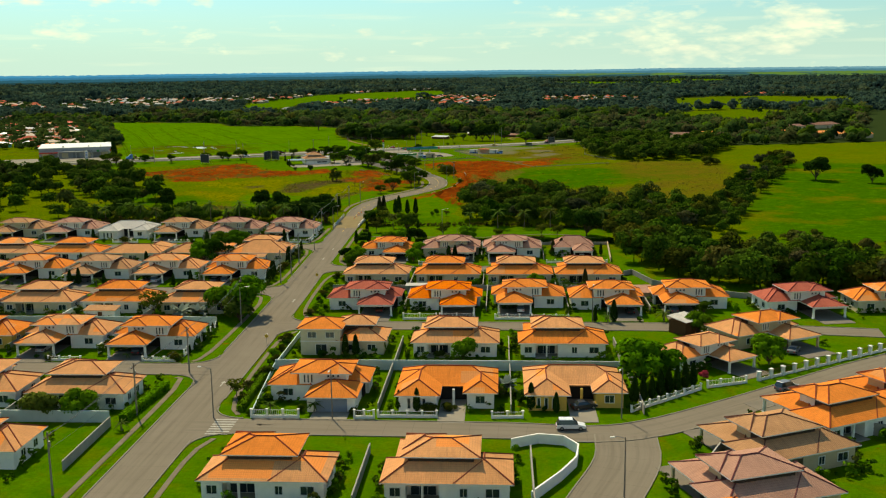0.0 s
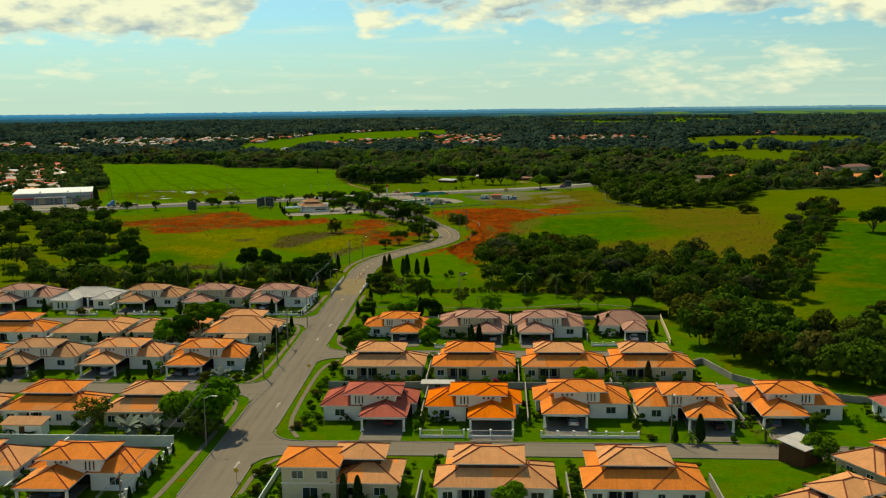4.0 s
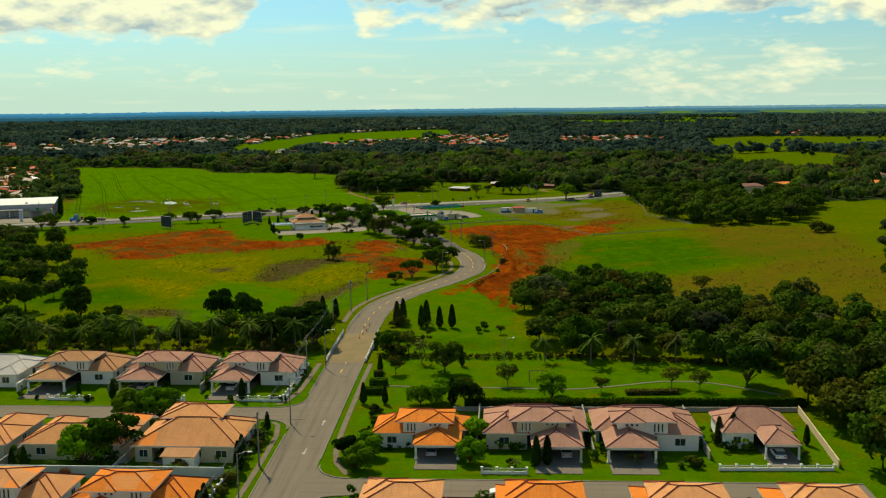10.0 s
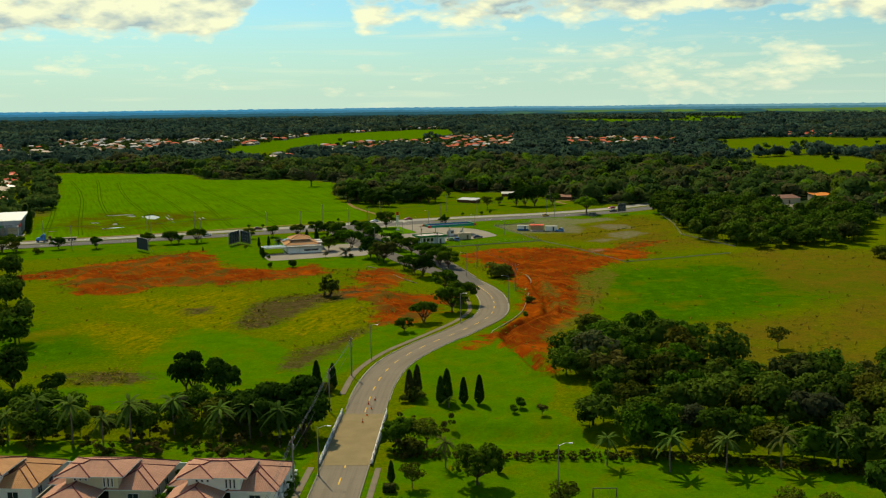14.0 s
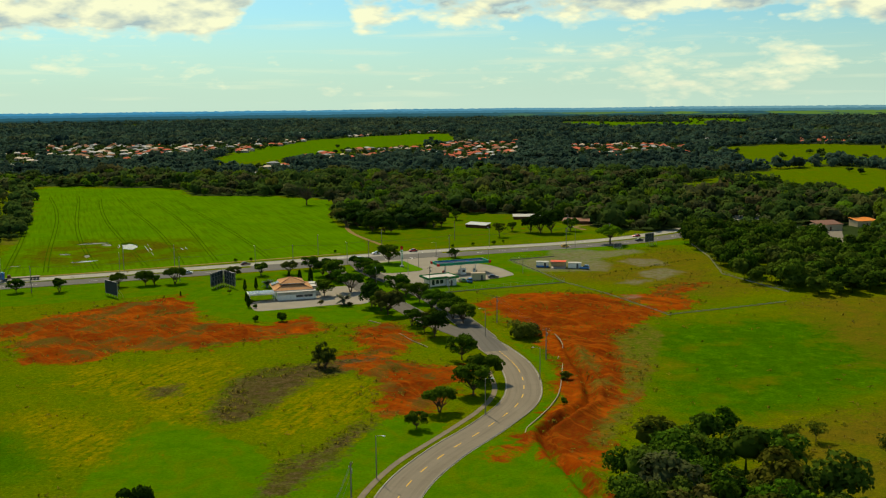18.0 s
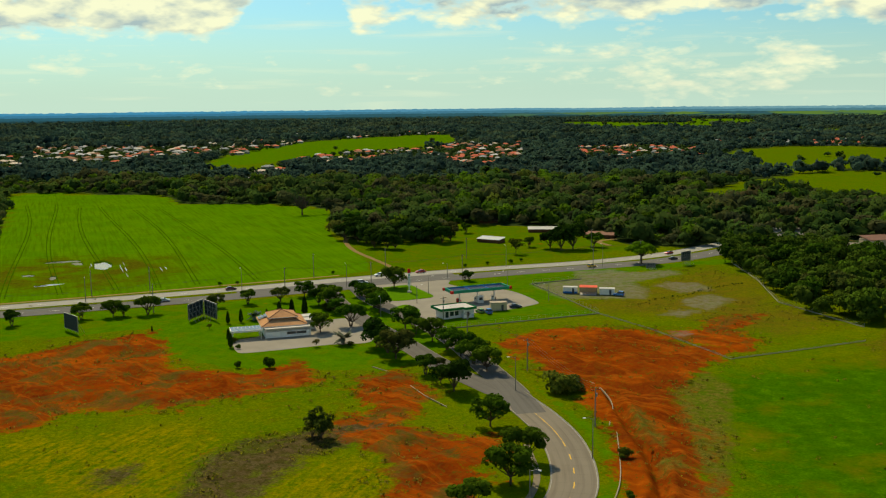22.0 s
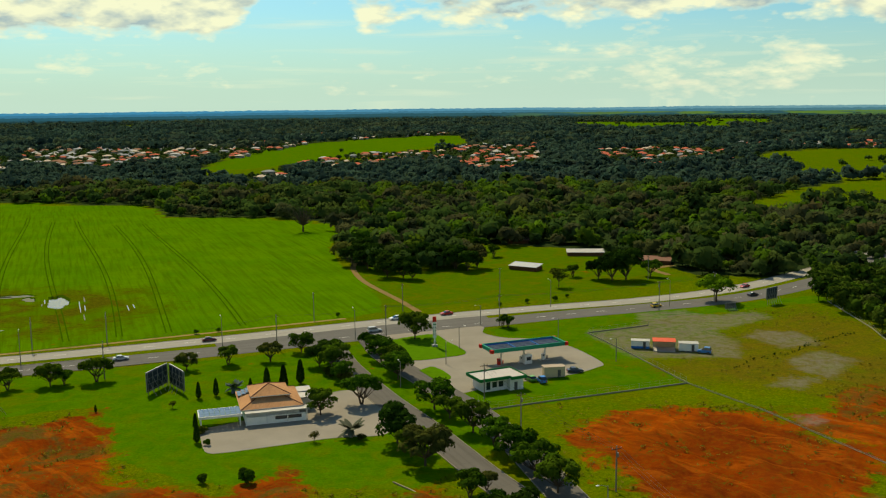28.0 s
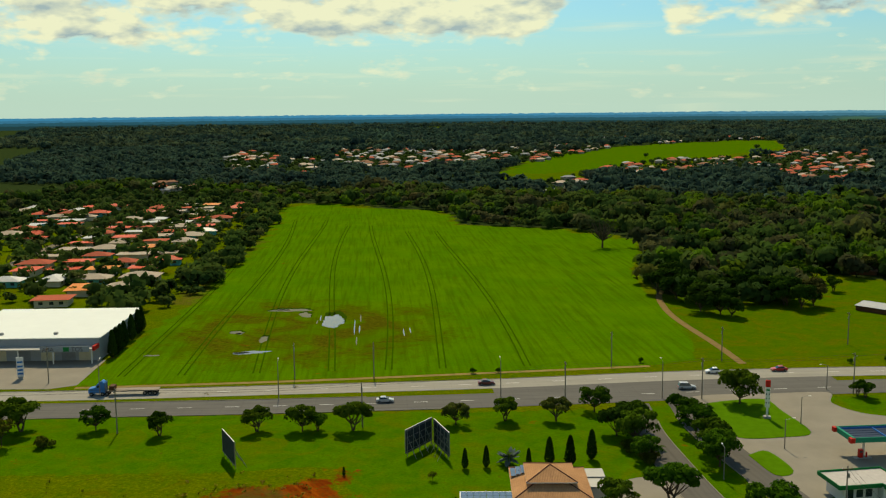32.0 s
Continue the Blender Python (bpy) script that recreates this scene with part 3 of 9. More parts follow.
def part(name, bm, material, parent=None, label="", smooth=False):
    """Links a bmesh, or a mesh that is shared, as one object under a thing or a part."""
    me = bm if isinstance(bm, bpy.types.Mesh) else mesh_of(name, bm, material, smooth)
    ob = new(name, me)
    ob.parent = parent
    if label:
        ob["label"] = label
    return ob


def thing(name, label, category, group="", kind="", at=(0, 0, 0), turn=0):
    """The Empty at the base of a thing."""
    ob = new(name)
    ob.empty_display_size = 0.2
    ob.matrix_basis = pose(*at, 0, 0, turn)
    return tagged(ob, label, category, group, kind)


def solid(name, material, *boxes, parent=None, label=""):
    bm = bmesh.new()
    for b in boxes:
        box(bm, *b)
    return part(name, bm, material, parent, label)


def arrays_mesh(name, co, tris, material, plant=None, smooth=False, normals=None):
    """A mesh from arrays of places and triangles."""
    me = bpy.data.meshes.new(name)
    me.vertices.add(len(co))
    me.vertices.foreach_set("co", np.ascontiguousarray(co, np.float32).ravel())
    me.loops.add(tris.size)
    me.loops.foreach_set("vertex_index", np.ascontiguousarray(tris, np.int32).ravel())
    me.polygons.add(len(tris))
    me.polygons.foreach_set("loop_start", np.arange(0, tris.size, 3, dtype=np.int32))
    if smooth:
        me.polygons.foreach_set("use_smooth", np.ones(len(tris), bool))
    if plant is not None:
        me.attributes.new("plant", "FLOAT", "POINT").data.foreach_set("value", np.ascontiguousarray(plant, np.float32))
    me.update(calc_edges=True)
    if normals is not None:
        me.polygons.foreach_set("use_smooth", np.ones(len(tris), bool))
        me.normals_split_custom_set_from_vertices(normals.tolist())
    me.materials.append(material)
    return me


def bend(points, step=3.0):
    """A smooth line through a few points, as evenly spaced places."""
    p = [np.array(q, float) for q in points]
    p = [2 * p[0] - p[1]] + p + [2 * p[-1] - p[-2]]
    out = []
    for i in range(1, len(p) - 2):
        n = max(1, int(np.linalg.norm(p[i + 1] - p[i]) / step))
        for k in range(n):
            s = k / n
            out.append(0.5 * ((2 * p[i]) + (p[i + 1] - p[i - 1]) * s + (2 * p[i - 1] - 5 * p[i] + 4 * p[i + 1] - p[i + 2]) * s * s
                              + (3 * p[i] - p[i - 1] - 3 * p[i + 1] + p[i + 2]) * s ** 3))
    out.append(p[-2])
    return np.array(out)


def sides(line):
    d = np.gradient(line, axis=0)
    d /= np.linalg.norm(d, axis=1)[:, None]
    return np.stack([-d[:, 1], d[:, 0]], 1)


def strip(name, line, left, right, z, material, thick=0.25, parent=None, label=""):
    """A slab along a line, from left to right of it; its UVs run across and along."""
    nrm = sides(line)
    s = np.concatenate([[0], np.cumsum(np.linalg.norm(np.diff(line, axis=0), axis=1))])
    bm = bmesh.new()
    lay = bm.loops.layers.uv.new("slope")
    wl_, wr_ = np.broadcast_to(left, len(line)), np.broadcast_to(right, len(line))
    left, right = float(wl_[0]), float(wr_[0])
    a = [bm.verts.new((*(p + n * k), z)) for p, n, k in zip(line, nrm, wl_)]
    b = [bm.verts.new((*(p + n * k), z)) for p, n, k in zip(line, nrm, wr_)]
    c = [bm.verts.new((v.co.x, v.co.y, z - thick)) for v in a]
    d = [bm.verts.new((v.co.x, v.co.y, z - thick)) for v in b]
    for i in range(len(line) - 1):
        f = bm.faces.new((a[i], b[i], b[i + 1], a[i + 1]) if left > right else (a[i + 1], b[i + 1], b[i], a[i]))
        for lo in f.loops:
            k = i if lo.vert in (a[i], b[i]) else i + 1
            lo[lay].uv = (left if lo.vert in (a[i], a[i + 1]) else right, s[k])
        bm.faces.new((c[i], a[i], a[i + 1], c[i + 1]))
        bm.faces.new((b[i], d[i], d[i + 1], b[i + 1]))
    bmesh.ops.recalc_face_normals(bm, faces=bm.faces)
    return part(name, bm, material, parent, label)


# ---- ground: one sheet to the horizon ----
def spread(lo, hi, step, far_lo, far_hi, growth=1.13):
    v = list(np.arange(lo, hi + 0.1, step))
    w = step
    while v[-1] < far_hi:
        w *= growth
        v.append(v[-1] + w)
    w = step
    while v[0] > far_lo:
        w *= growth
        v.insert(0, v[0] - w)
    v[0], v[-1] = far_lo, far_hi
    return np.array(v)


def inside(poly, x, y):
    """Distance to a polygon's edge, positive inside."""
    p = np.array(poly, float)
    best = np.full(x.shape, 1e9)
    odd = np.zeros(x.shape, bool)
    for (ax, ay), (bx, by) in zip(p, np.roll(p, -1, 0)):
        t = np.clip(((x - ax) * (bx - ax) + (y - ay) * (by - ay)) / ((bx - ax) ** 2 + (by - ay) ** 2), 0, 1)
        best = np.minimum(best, np.hypot(x - ax - t * (bx - ax), y - ay - t * (by - ay)))
        cross = (ay > y) != (by > y)
        with np.errstate(divide="ignore", invalid="ignore"):
            odd ^= cross & (x < (bx - ax) * (y - ay) / (by - ay + 1e-12) + ax)
    return np.where(odd, best, -best)


CROP = [(-252, 622), (-203, 645), (-160, 667), (-112, 692), (-101, 702), (-106, 740), (-131, 800), (-146, 850), (-150, 899), (-160, 942), (-182, 968), (-222, 983), (-279, 989), (-304, 1040), (-320, 1056), (-436, 1082), (-441, 1069), (-428, 1031), (-384, 947), (-354, 876), (-327, 821), (-306, 764), (-285, 718)]
SOIL_WEST = [(-215, 520), (-199, 539), (-179, 565), (-169, 577), (-156, 589), (-143, 566), (-134.5, 545), (-118.5, 542.5), (-111.5, 540), (-101, 553), (-92, 536), (-92, 529), (-100, 527), (-110, 518), (-124, 510), (-145.5, 509.5), (-150, 495), (-169, 494), (-177.5, 505), (-184, 521)]
SOIL_VERGE = [(-84, 500), (-77, 510), (-84, 538), (-73, 548), (-60, 520), (-66, 511), (-67, 500)]
SOIL_BEND = [(-81, 496), (-67, 500), (-56, 493), (-46.3, 491.6), (-45.4, 477), (-53, 458), (-56, 450), (-65, 451), (-69, 480), (-76, 488)]
SOIL_EAST = [(-44.4, 577.8), (-38.5, 590), (-20, 596.5), (0.8, 593), (17.4, 561.6), (8.6, 546.4), (-2.6, 524), (-0.7, 508), (0.1, 491), (-6.6, 469.6), (-3, 472), (-14, 440), (-18, 426), (-18, 402), (-22, 410), (-27, 422), (-29, 433.5), (-36.7, 425.6), (-32.4, 438.7), (-27.6, 451), (-22.7, 469), (-21.7, 500.6), (-25.4, 523.6), (-28, 536.6), (-38.4, 551)]
SOIL_LOT = [(3.7, 594), (11, 593), (20, 597), (22, 606), (27, 612), (42, 616), (40, 608), (31, 600), (32, 592), (26, 588), (33, 579), (27, 567), (17.5, 562.5), (10, 578)]
SOIL = [SOIL_WEST, SOIL_VERGE, SOIL_BEND, SOIL_EAST, SOIL_LOT]
WET = [[(0, 532), (10, 540), (37, 553), (64, 566), (112, 540), (100, 500), (60, 478), (28, 452), (12, 441), (2, 444), (2, 490)], [(80, 300), (130, 280), (200, 400), (230, 560), (160, 580), (118, 465), (95, 390)],
       [(-150, 400), (-122, 416), (-136, 433), (-152, 447), (-175, 450), (-180, 410)]]
STRAW = [[(-149, 472), (-150.5, 491), (-135.5, 488), (-125.5, 497), (-117, 501), (-108, 489), (-106.7, 464.6), (-104, 444.5), (-114.5, 449), (-133.5, 467)], [(-149.5, 448), (-142, 452), (-128, 444), (-118.5, 443), (-116.5, 419.5), (-122.7, 416.7), (-135.7, 432.7)],
         [(-91, 442.6), (-86, 468), (-73, 480), (-65.5, 468), (-68.6, 450), (-80, 438.5)]]
SCRUB = [[(-103.4, 448), (-105.7, 476), (-101, 488), (-89.5, 494), (-78, 505), (-68.5, 511), (-67, 496), (-85, 479.6), (-93, 449.5), (-97, 444)], [(-81, 404), (-81, 417), (-74, 428.5), (-65, 450), (-67, 437), (-72, 417.5), (-77, 403)],
         [(-130, 398), (-122, 391), (-112, 391), (-108, 397), (-118, 402)], [(-124.5, 470), (-118, 474), (-116, 465), (-122, 463)]]
FRINGE = [[(-296, 722), (-312, 762), (-303, 766), (-284, 722)], [(-343, 833), (-370, 891), (-360, 896), (-332, 836)], [(-15.3, 511.5), (-12.2, 509.5), (-10.5, 493.5), (-12.0, 486.0), (-14.5, 490.3), (-15.4, 500.5)], [(-14.1, 479.3), (-9.9, 480.7), (-8.7, 475.5), (-12.3, 472.0), (-14.7, 472.7)], [(-6.0, 480.7), (-1.9, 482.9), (-2.5, 474.9), (-5.8, 471.0), (-7.1, 474.0)],
          [(-3.5, 524), (9.6, 546.5), (12.7, 533), (3.2, 491), (-2.5, 470), (-10.5, 444.7), (-16.4, 430), (-19.4, 434), (-6, 470)]]
DRY = [[(-22, 634), (0, 642), (20, 662), (44, 690), (56, 660), (52, 610), (22, 608), (-8, 620)], [(22, 640), (52, 640), (62, 602), (40, 586), (12, 612), (2, 632)], [(10, 440), (60, 465), (80, 495), (120, 500), (110, 430), (90, 400), (60, 390), (25, 395)], [(-2, 655), (46, 712), (60, 670), (40, 630)], [(64, 500), (112, 482), (130, 560), (118, 585), (80, 592), (62, 575)]]
LAWN_HIGHWAY = [(-260, 590), (-120, 646), (-62, 678), (10, 716), (45, 722), (-12, 690), (-30, 668), (-10, 618), (-62, 592), (-58, 570), (-75, 545), (-88, 545), (-119, 546), (-137, 557), (-150, 580), (-160, 593), (-180, 582), (-235, 560)]
LAWN_MOWN = [(-113, 395), (-117, 416), (-117.5, 427), (-116.7, 444), (-112, 445.5), (-101, 440), (-90, 432), (-82, 420.5), (-80, 403), (-88, 388)]
LAWN_BEND = [[(-46, 372), (-20, 372), (-17, 392), (-22, 420), (-30, 442), (-45, 430), (-52, 405)], [(-66, 372), (-66, 400), (-48, 445), (-62, 450), (-70, 425), (-80, 400), (-130, 385), (-130, 372)],
             [(-42, 545), (-25, 500), (-22, 470), (-28, 445), (-34, 440), (-24, 475), (-29, 505)]]
LAWN_ESTATE = [[(-48, 312), (30, 316), (45, 338), (-20, 352), (-48, 345)], [(-175, 60), (-48, 60), (-48, 340), (-175, 340)], [(-48, 60), (40, 60), (40, 300), (-48, 310)], [(40, 60), (130, 60), (130, 225), (40, 262)]]
LAWN_MEADOW = [(-98, 704), (-55, 722), (20, 762), (0, 815), (-28, 848), (-70, 860), (-100, 790), (-128, 800)]
LAWN_STREAM = [[(-48, 340), (-8, 345), (-18, 374), (-49, 374)], [(-170, 338), (-62, 338), (-62, 354), (-170, 354)]]
LAWN_LAYBY = [(-2.6, 700), (5.3, 697), (20, 705), (35, 713), (61, 721), (57, 733), (29, 720)]
LAWN = [LAWN_LAYBY, *LAWN_STREAM, LAWN_HIGHWAY, LAWN_MOWN, *LAWN_BEND, *LAWN_ESTATE]
GRAVEL = [[(-33, 672), (-22.8, 645), (-20.5, 642), (8, 643), (10.5, 659), (7.2, 675), (30, 695), (27, 704), (11, 697), (3.7, 705), (-13, 701), (-13.5, 684)],
          [(16, 668), (22, 676), (33, 674), (35, 659), (23, 654)], [(20, 641), (32, 650), (39, 641), (26, 622), (20, 631)], [(9, 615), (14.5, 623), (23, 621), (16, 613)], [(7.5, 590), (13, 592), (14.5, 586), (9, 583.5)]]
WOODS_FRONT = [(-445, 1088), (-320, 1062), (-304, 1045), (-278, 993), (-220, 987), (-182, 973), (-158, 945), (-148, 900), (-144, 850), (-128, 806), (-112, 776), (-72, 795), (-74, 868), (-28, 852), (3, 818), (22, 775), (52, 770), (112, 762), (150, 700), (420, 760), (2400, 2600), (2400, 4990), (-3800, 4990), (-3800, 1500), (-900, 900), (-520, 820)]
CLEARINGS = [[(-400, 1450), (-440, 1750), (-437, 1920), (-405, 2150), (-330, 2330), (-230, 2480), (-150, 2470), (-118, 2140), (-170, 1960), (-240, 1770), (-300, 1560), (-330, 1470), (-362, 1430)],
             [(168, 1532), (255, 1619), (320, 1763), (415, 1814), (600, 1760), (520, 1480), (411, 1399), (331, 1371), (263, 1310), (236, 1347), (260, 1547)],
             [(105, 1054), (174, 1168), (240, 1240), (300, 1285), (350, 1260), (330, 1100), (248, 972), (224, 996), (214, 1066), (197, 1095), (155, 1082), (111, 1018)],
             [(-160, 4658), (118, 4504), (150, 4900), (-176, 4950)]]
CLEARINGS += [[(145, 3318), (252, 2992), (524, 2894), (618, 3458), (200, 3784)], [(533, 3266), (698, 3196), (902, 3964), (719, 4251)],
             [(590, 2550), (720, 2500), (800, 2736), (650, 2771)], [(-1396, 3585), (-1241, 3529), (-1362, 3862), (-1536, 3930)]]

gx, gy = spread(-236, 130, 2.0, -4995, 4995, 1.08), spread(300, 724, 2.0, -900, 4995, 1.06)
gx = np.unique(np.concatenate([gx, np.arange(-46, 2, 0.8)]).round(2))
gy = np.unique(np.concatenate([gy, np.arange(396, 545, 1.0)]).round(2))
X, Y = np.meshgrid(gx, gy)
xs, ys = X.ravel(), Y.ravel()


def zone_of(polys, soft=2.5):
    d = np.max([inside(p, xs, ys) for p in polys], axis=0)
    return np.clip(0.5 + d / (2 * soft), 0, 1), d


zones = {}
zones["lawn"], _ = zone_of(LAWN)
zones["crop"], crop_d = zone_of([CROP], 1.5)
zones["soil"], soil_d = zone_of(SOIL, 6)
zones["weedy"] = np.clip(zone_of([SOIL_WEST, SOIL_VERGE, SOIL_BEND], 4)[0] * 0.9 + zone_of([SOIL_LOT], 3)[0] * 0.75 + 0.06, 0, 1)
zones["wet"], _ = zone_of(WET, 16)
zones["dry"], _ = zone_of(DRY, 14)
zones["straw"], _ = zone_of(STRAW, 8)
zones["scrub"], _ = zone_of(SCRUB, 5)
zones["fringe"], _ = zone_of(FRINGE, 3)
zones["mud"], _ = zone_of([[(-268, 690), (-252, 660), (-231, 655), (-190, 664), (-180, 705), (-200, 742), (-243, 744), (-272, 728)]], 16)
zones["meadow"], _ = zone_of([LAWN_MEADOW], 4)
zones["gravel"], _ = zone_of(GRAVEL, 4)
w_d = zone_of([WOODS_FRONT], 4)[1]
c_d = np.max([inside(p, xs * (1 + k / np.maximum(ys, 300)), ys + k) for i, p in enumerate(CLEARINGS) for k in ((0, 30, 60, 90, 120) if i == 0 else (0, 25, 50))], axis=0)
zones["woods"] = np.clip(0.5 + np.minimum(w_d, -c_d) / 8, 0, 1)
zones["meadow"] = np.maximum(zones["meadow"], np.clip(c_d / 6, 0, 1) * 0.62)
green_d = np.max([inside(CLEARINGS[i], xs, ys) for i in (0, 3, 4, 5, 6)], axis=0)
zones["lawn"] = np.maximum(zones["lawn"], np.clip(green_d / 6, 0, 1))
zones["meadow"] = np.where(green_d > 0, 0, zones["meadow"])
# gentle swells in the open ground, washed gullies in the bare earth, and the stream's bed
rough = np.array([noise.fractal(Vector((a * 0.07, b * 0.07, 0)), 0.8, 2.0, 4) for a, b in zip(xs, ys)]) if len(xs) < 400000 else 0
bare = np.clip(soil_d / 6, 0, 1)
ridge = 1 - np.abs(np.array([noise.noise(Vector((a * 0.16 + 0.05 * b, b * 0.055, 4.0))) for a, b in zip(xs, ys)])) * 2.4
gz = (rough * 1.0 + ridge * 0.75) * bare
stream = np.where(xs < -30, 360.0, 360.0 - np.clip((xs + 30) * 0.10, 0, 9))
bed = np.clip(1 - np.abs(ys - stream) / 7, 0, 1)
gz = gz - 1.6 * bed * bed * (3 - 2 * bed) * ((xs > -160) & (xs < 60))
# the long washed ledge beside the road bend
ledge = bend([(-20, 403), (-23, 415.5), (-26.6, 428), (-28, 439), (-25, 445.5), (-20, 453.7), (-16, 464), (-15, 478), (-16.5, 497), (-18.7, 520), (-26, 536)], 2.0)
near = (xs > -60) & (xs < 20) & (ys > 390) & (ys < 560)
dl = np.full(xs.shape, 99.0)
dl[near] = np.min(np.hypot(xs[near][:, None] - ledge[None, :, 0], ys[near][:, None] - ledge[None, :, 1]), axis=1)
gz = gz - 1.9 * np.exp(-(dl / 1.3) ** 2) + 0.7 * np.exp(-((dl - 2.6) / 1.1) ** 2)
idx = np.arange(len(xs)).reshape(X.shape)
q = np.stack([idx[:-1, :-1], idx[:-1, 1:], idx[1:, 1:], idx[1:, :-1]], -1).reshape(-1, 4)
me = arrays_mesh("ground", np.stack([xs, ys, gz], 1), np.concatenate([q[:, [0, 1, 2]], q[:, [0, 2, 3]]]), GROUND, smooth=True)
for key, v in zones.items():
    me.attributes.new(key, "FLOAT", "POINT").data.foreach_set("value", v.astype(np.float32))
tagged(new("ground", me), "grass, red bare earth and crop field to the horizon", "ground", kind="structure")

# the far country: wooded rises that glow, haze put into their colour, each paler and bluer than the one before it
for far_r, far_h, far_c, far_d, words in ((4480, 15, (0.016, 0.060, 0.072), (0.020, 0.064, 0.056), "hazy dark blue-green wooded plain far off"), (4620, 25, (0.022, 0.112, 0.175), (0.034, 0.110, 0.125), "hazy blue-green wooded rise in the distance"),
                                          (4740, 34, (0.035, 0.205, 0.390), (0.080, 0.230, 0.300), "hazy blue wooded ridge in the distance"), (4880, 43, (0.045, 0.300, 0.600), (0.180, 0.400, 0.500), "hazy pale blue hills on the far horizon")):
    HAZE_GLOW, hz, add_, mix_, calc_, noise_, bump_, base_, _t = shader("distance", 1.0, 0, 0.0)
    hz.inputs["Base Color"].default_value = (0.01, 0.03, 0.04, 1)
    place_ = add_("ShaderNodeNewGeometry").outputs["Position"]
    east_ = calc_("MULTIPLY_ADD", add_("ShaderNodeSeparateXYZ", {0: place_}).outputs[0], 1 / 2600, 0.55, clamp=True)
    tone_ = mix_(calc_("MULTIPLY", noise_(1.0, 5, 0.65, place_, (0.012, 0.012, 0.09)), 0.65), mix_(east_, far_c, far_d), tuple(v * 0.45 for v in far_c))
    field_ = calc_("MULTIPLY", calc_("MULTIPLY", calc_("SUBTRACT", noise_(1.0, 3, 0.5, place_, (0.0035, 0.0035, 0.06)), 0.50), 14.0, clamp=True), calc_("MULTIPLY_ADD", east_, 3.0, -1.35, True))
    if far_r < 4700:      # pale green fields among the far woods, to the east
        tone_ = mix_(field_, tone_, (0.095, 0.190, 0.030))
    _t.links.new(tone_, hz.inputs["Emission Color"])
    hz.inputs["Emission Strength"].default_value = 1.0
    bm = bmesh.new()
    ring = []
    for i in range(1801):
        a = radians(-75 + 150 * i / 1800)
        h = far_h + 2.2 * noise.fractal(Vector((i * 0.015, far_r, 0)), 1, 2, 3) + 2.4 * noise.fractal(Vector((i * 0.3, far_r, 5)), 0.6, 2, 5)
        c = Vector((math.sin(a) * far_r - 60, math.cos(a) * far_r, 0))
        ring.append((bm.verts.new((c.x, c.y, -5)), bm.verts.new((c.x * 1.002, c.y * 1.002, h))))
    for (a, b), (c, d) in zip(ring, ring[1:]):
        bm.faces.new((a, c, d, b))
    tagged(part("backdrop", bm, HAZE_GLOW), words, "hills", kind="structure")

# ---- roads, kerbs and paths ----
AVENUE = bend([(-51.9, 40), (-51.9, 120), (-52.1, 190), (-52.8, 230), (-54.0, 270), (-55.2, 315), (-55.8, 345), (-56.4, 370), (-56.6, 392), (-54.4, 410), (-48.2, 427), (-40, 443), (-33, 460), (-31.2, 475), (-32.6, 492), (-37, 508), (-43.5, 524)], 3)
LEFTWAY = bend([(-39.5, 517), (-48, 529), (-60.6, 549), (-76, 579.5), (-87.8, 601), (-97, 620), (-104, 636), (-110, 655)], 3)
RIGHTWAY = bend([(-38.2, 509), (-42.4, 527), (-48.6, 546.5), (-56.5, 571), (-66.5, 594.5), (-78, 615.3), (-88, 632.5), (-94, 645), (-100, 662)], 3)
HWY_NEAR = bend([(-420, 530), (-320, 568), (-240, 603.5), (-190, 625), (-140, 648), (-90, 673), (-40, 697), (-10, 709.5), (25, 726), (57, 752), (95, 795), (170, 900)], 5)
HWY_FAR = bend([(-420, 548), (-320, 585), (-249, 613.5), (-197.5, 637), (-150, 659), (-100, 685), (-50, 707), (-8, 723), (28, 744), (60, 774), (95, 815), (160, 915)], 5)
S1 = bend([(-50, 146.5), (-20, 146), (2, 145.5), (14, 144.5), (24, 147.5), (40, 158.5), (73, 183.5), (110, 206), (150, 225)], 3)
S1_SOUTH = bend([(19, 144), (18, 134), (13, 120), (7, 104), (1, 86), (-4, 50)], 3)
SIDE = {
    "street_south_right": (S1, 3.3), "street_south_branch": (S1_SOUTH, 4.6),
    "street_middle_right": (bend([(-50, 208.5), (-10, 208.5), (30, 208.5), (58, 207), (80, 204)], 4), 3.2),
    "street_north_right": (bend([(-51, 271), (-10, 271), (33, 271)], 4), 3.2),
    "street_south_left": (bend([(-54.5, 176), (-100, 176), (-175, 176)], 4), 3.4),
    "street_middle_left": (bend([(-55.5, 242.5), (-100, 242.5), (-175, 242.5)], 4), 3.4),
    "street_north_left": (bend([(-57, 306), (-100, 306), (-175, 306)], 4), 3.4),
}


def roadway(name, line, half, z, material, label, kerbs=((1, 0, 1), (-1, 0, 1))):
    """A road as structure, with kerb stones along the stretches given as side, start, end (as shares of its length)."""
    ob = tagged(strip(name, line, half, -half, z, material), label, "road", kind="structure")
    for side, a, b in kerbs:
        seg = line[int(a * (len(line) - 1)):int(b * (len(line) - 1)) + 1]
        if len(seg) > 2:
            hw_ = np.broadcast_to(half, len(line))[int(a * (len(line) - 1)):int(b * (len(line) - 1)) + 1]
            k = strip("kerb", seg, side * (hw_ + 0.2), side * hw_, 0.16, KERB, 0.3)
            tagged(k, "pale concrete kerb beside the road", "kerb", kind="structure")
    return ob


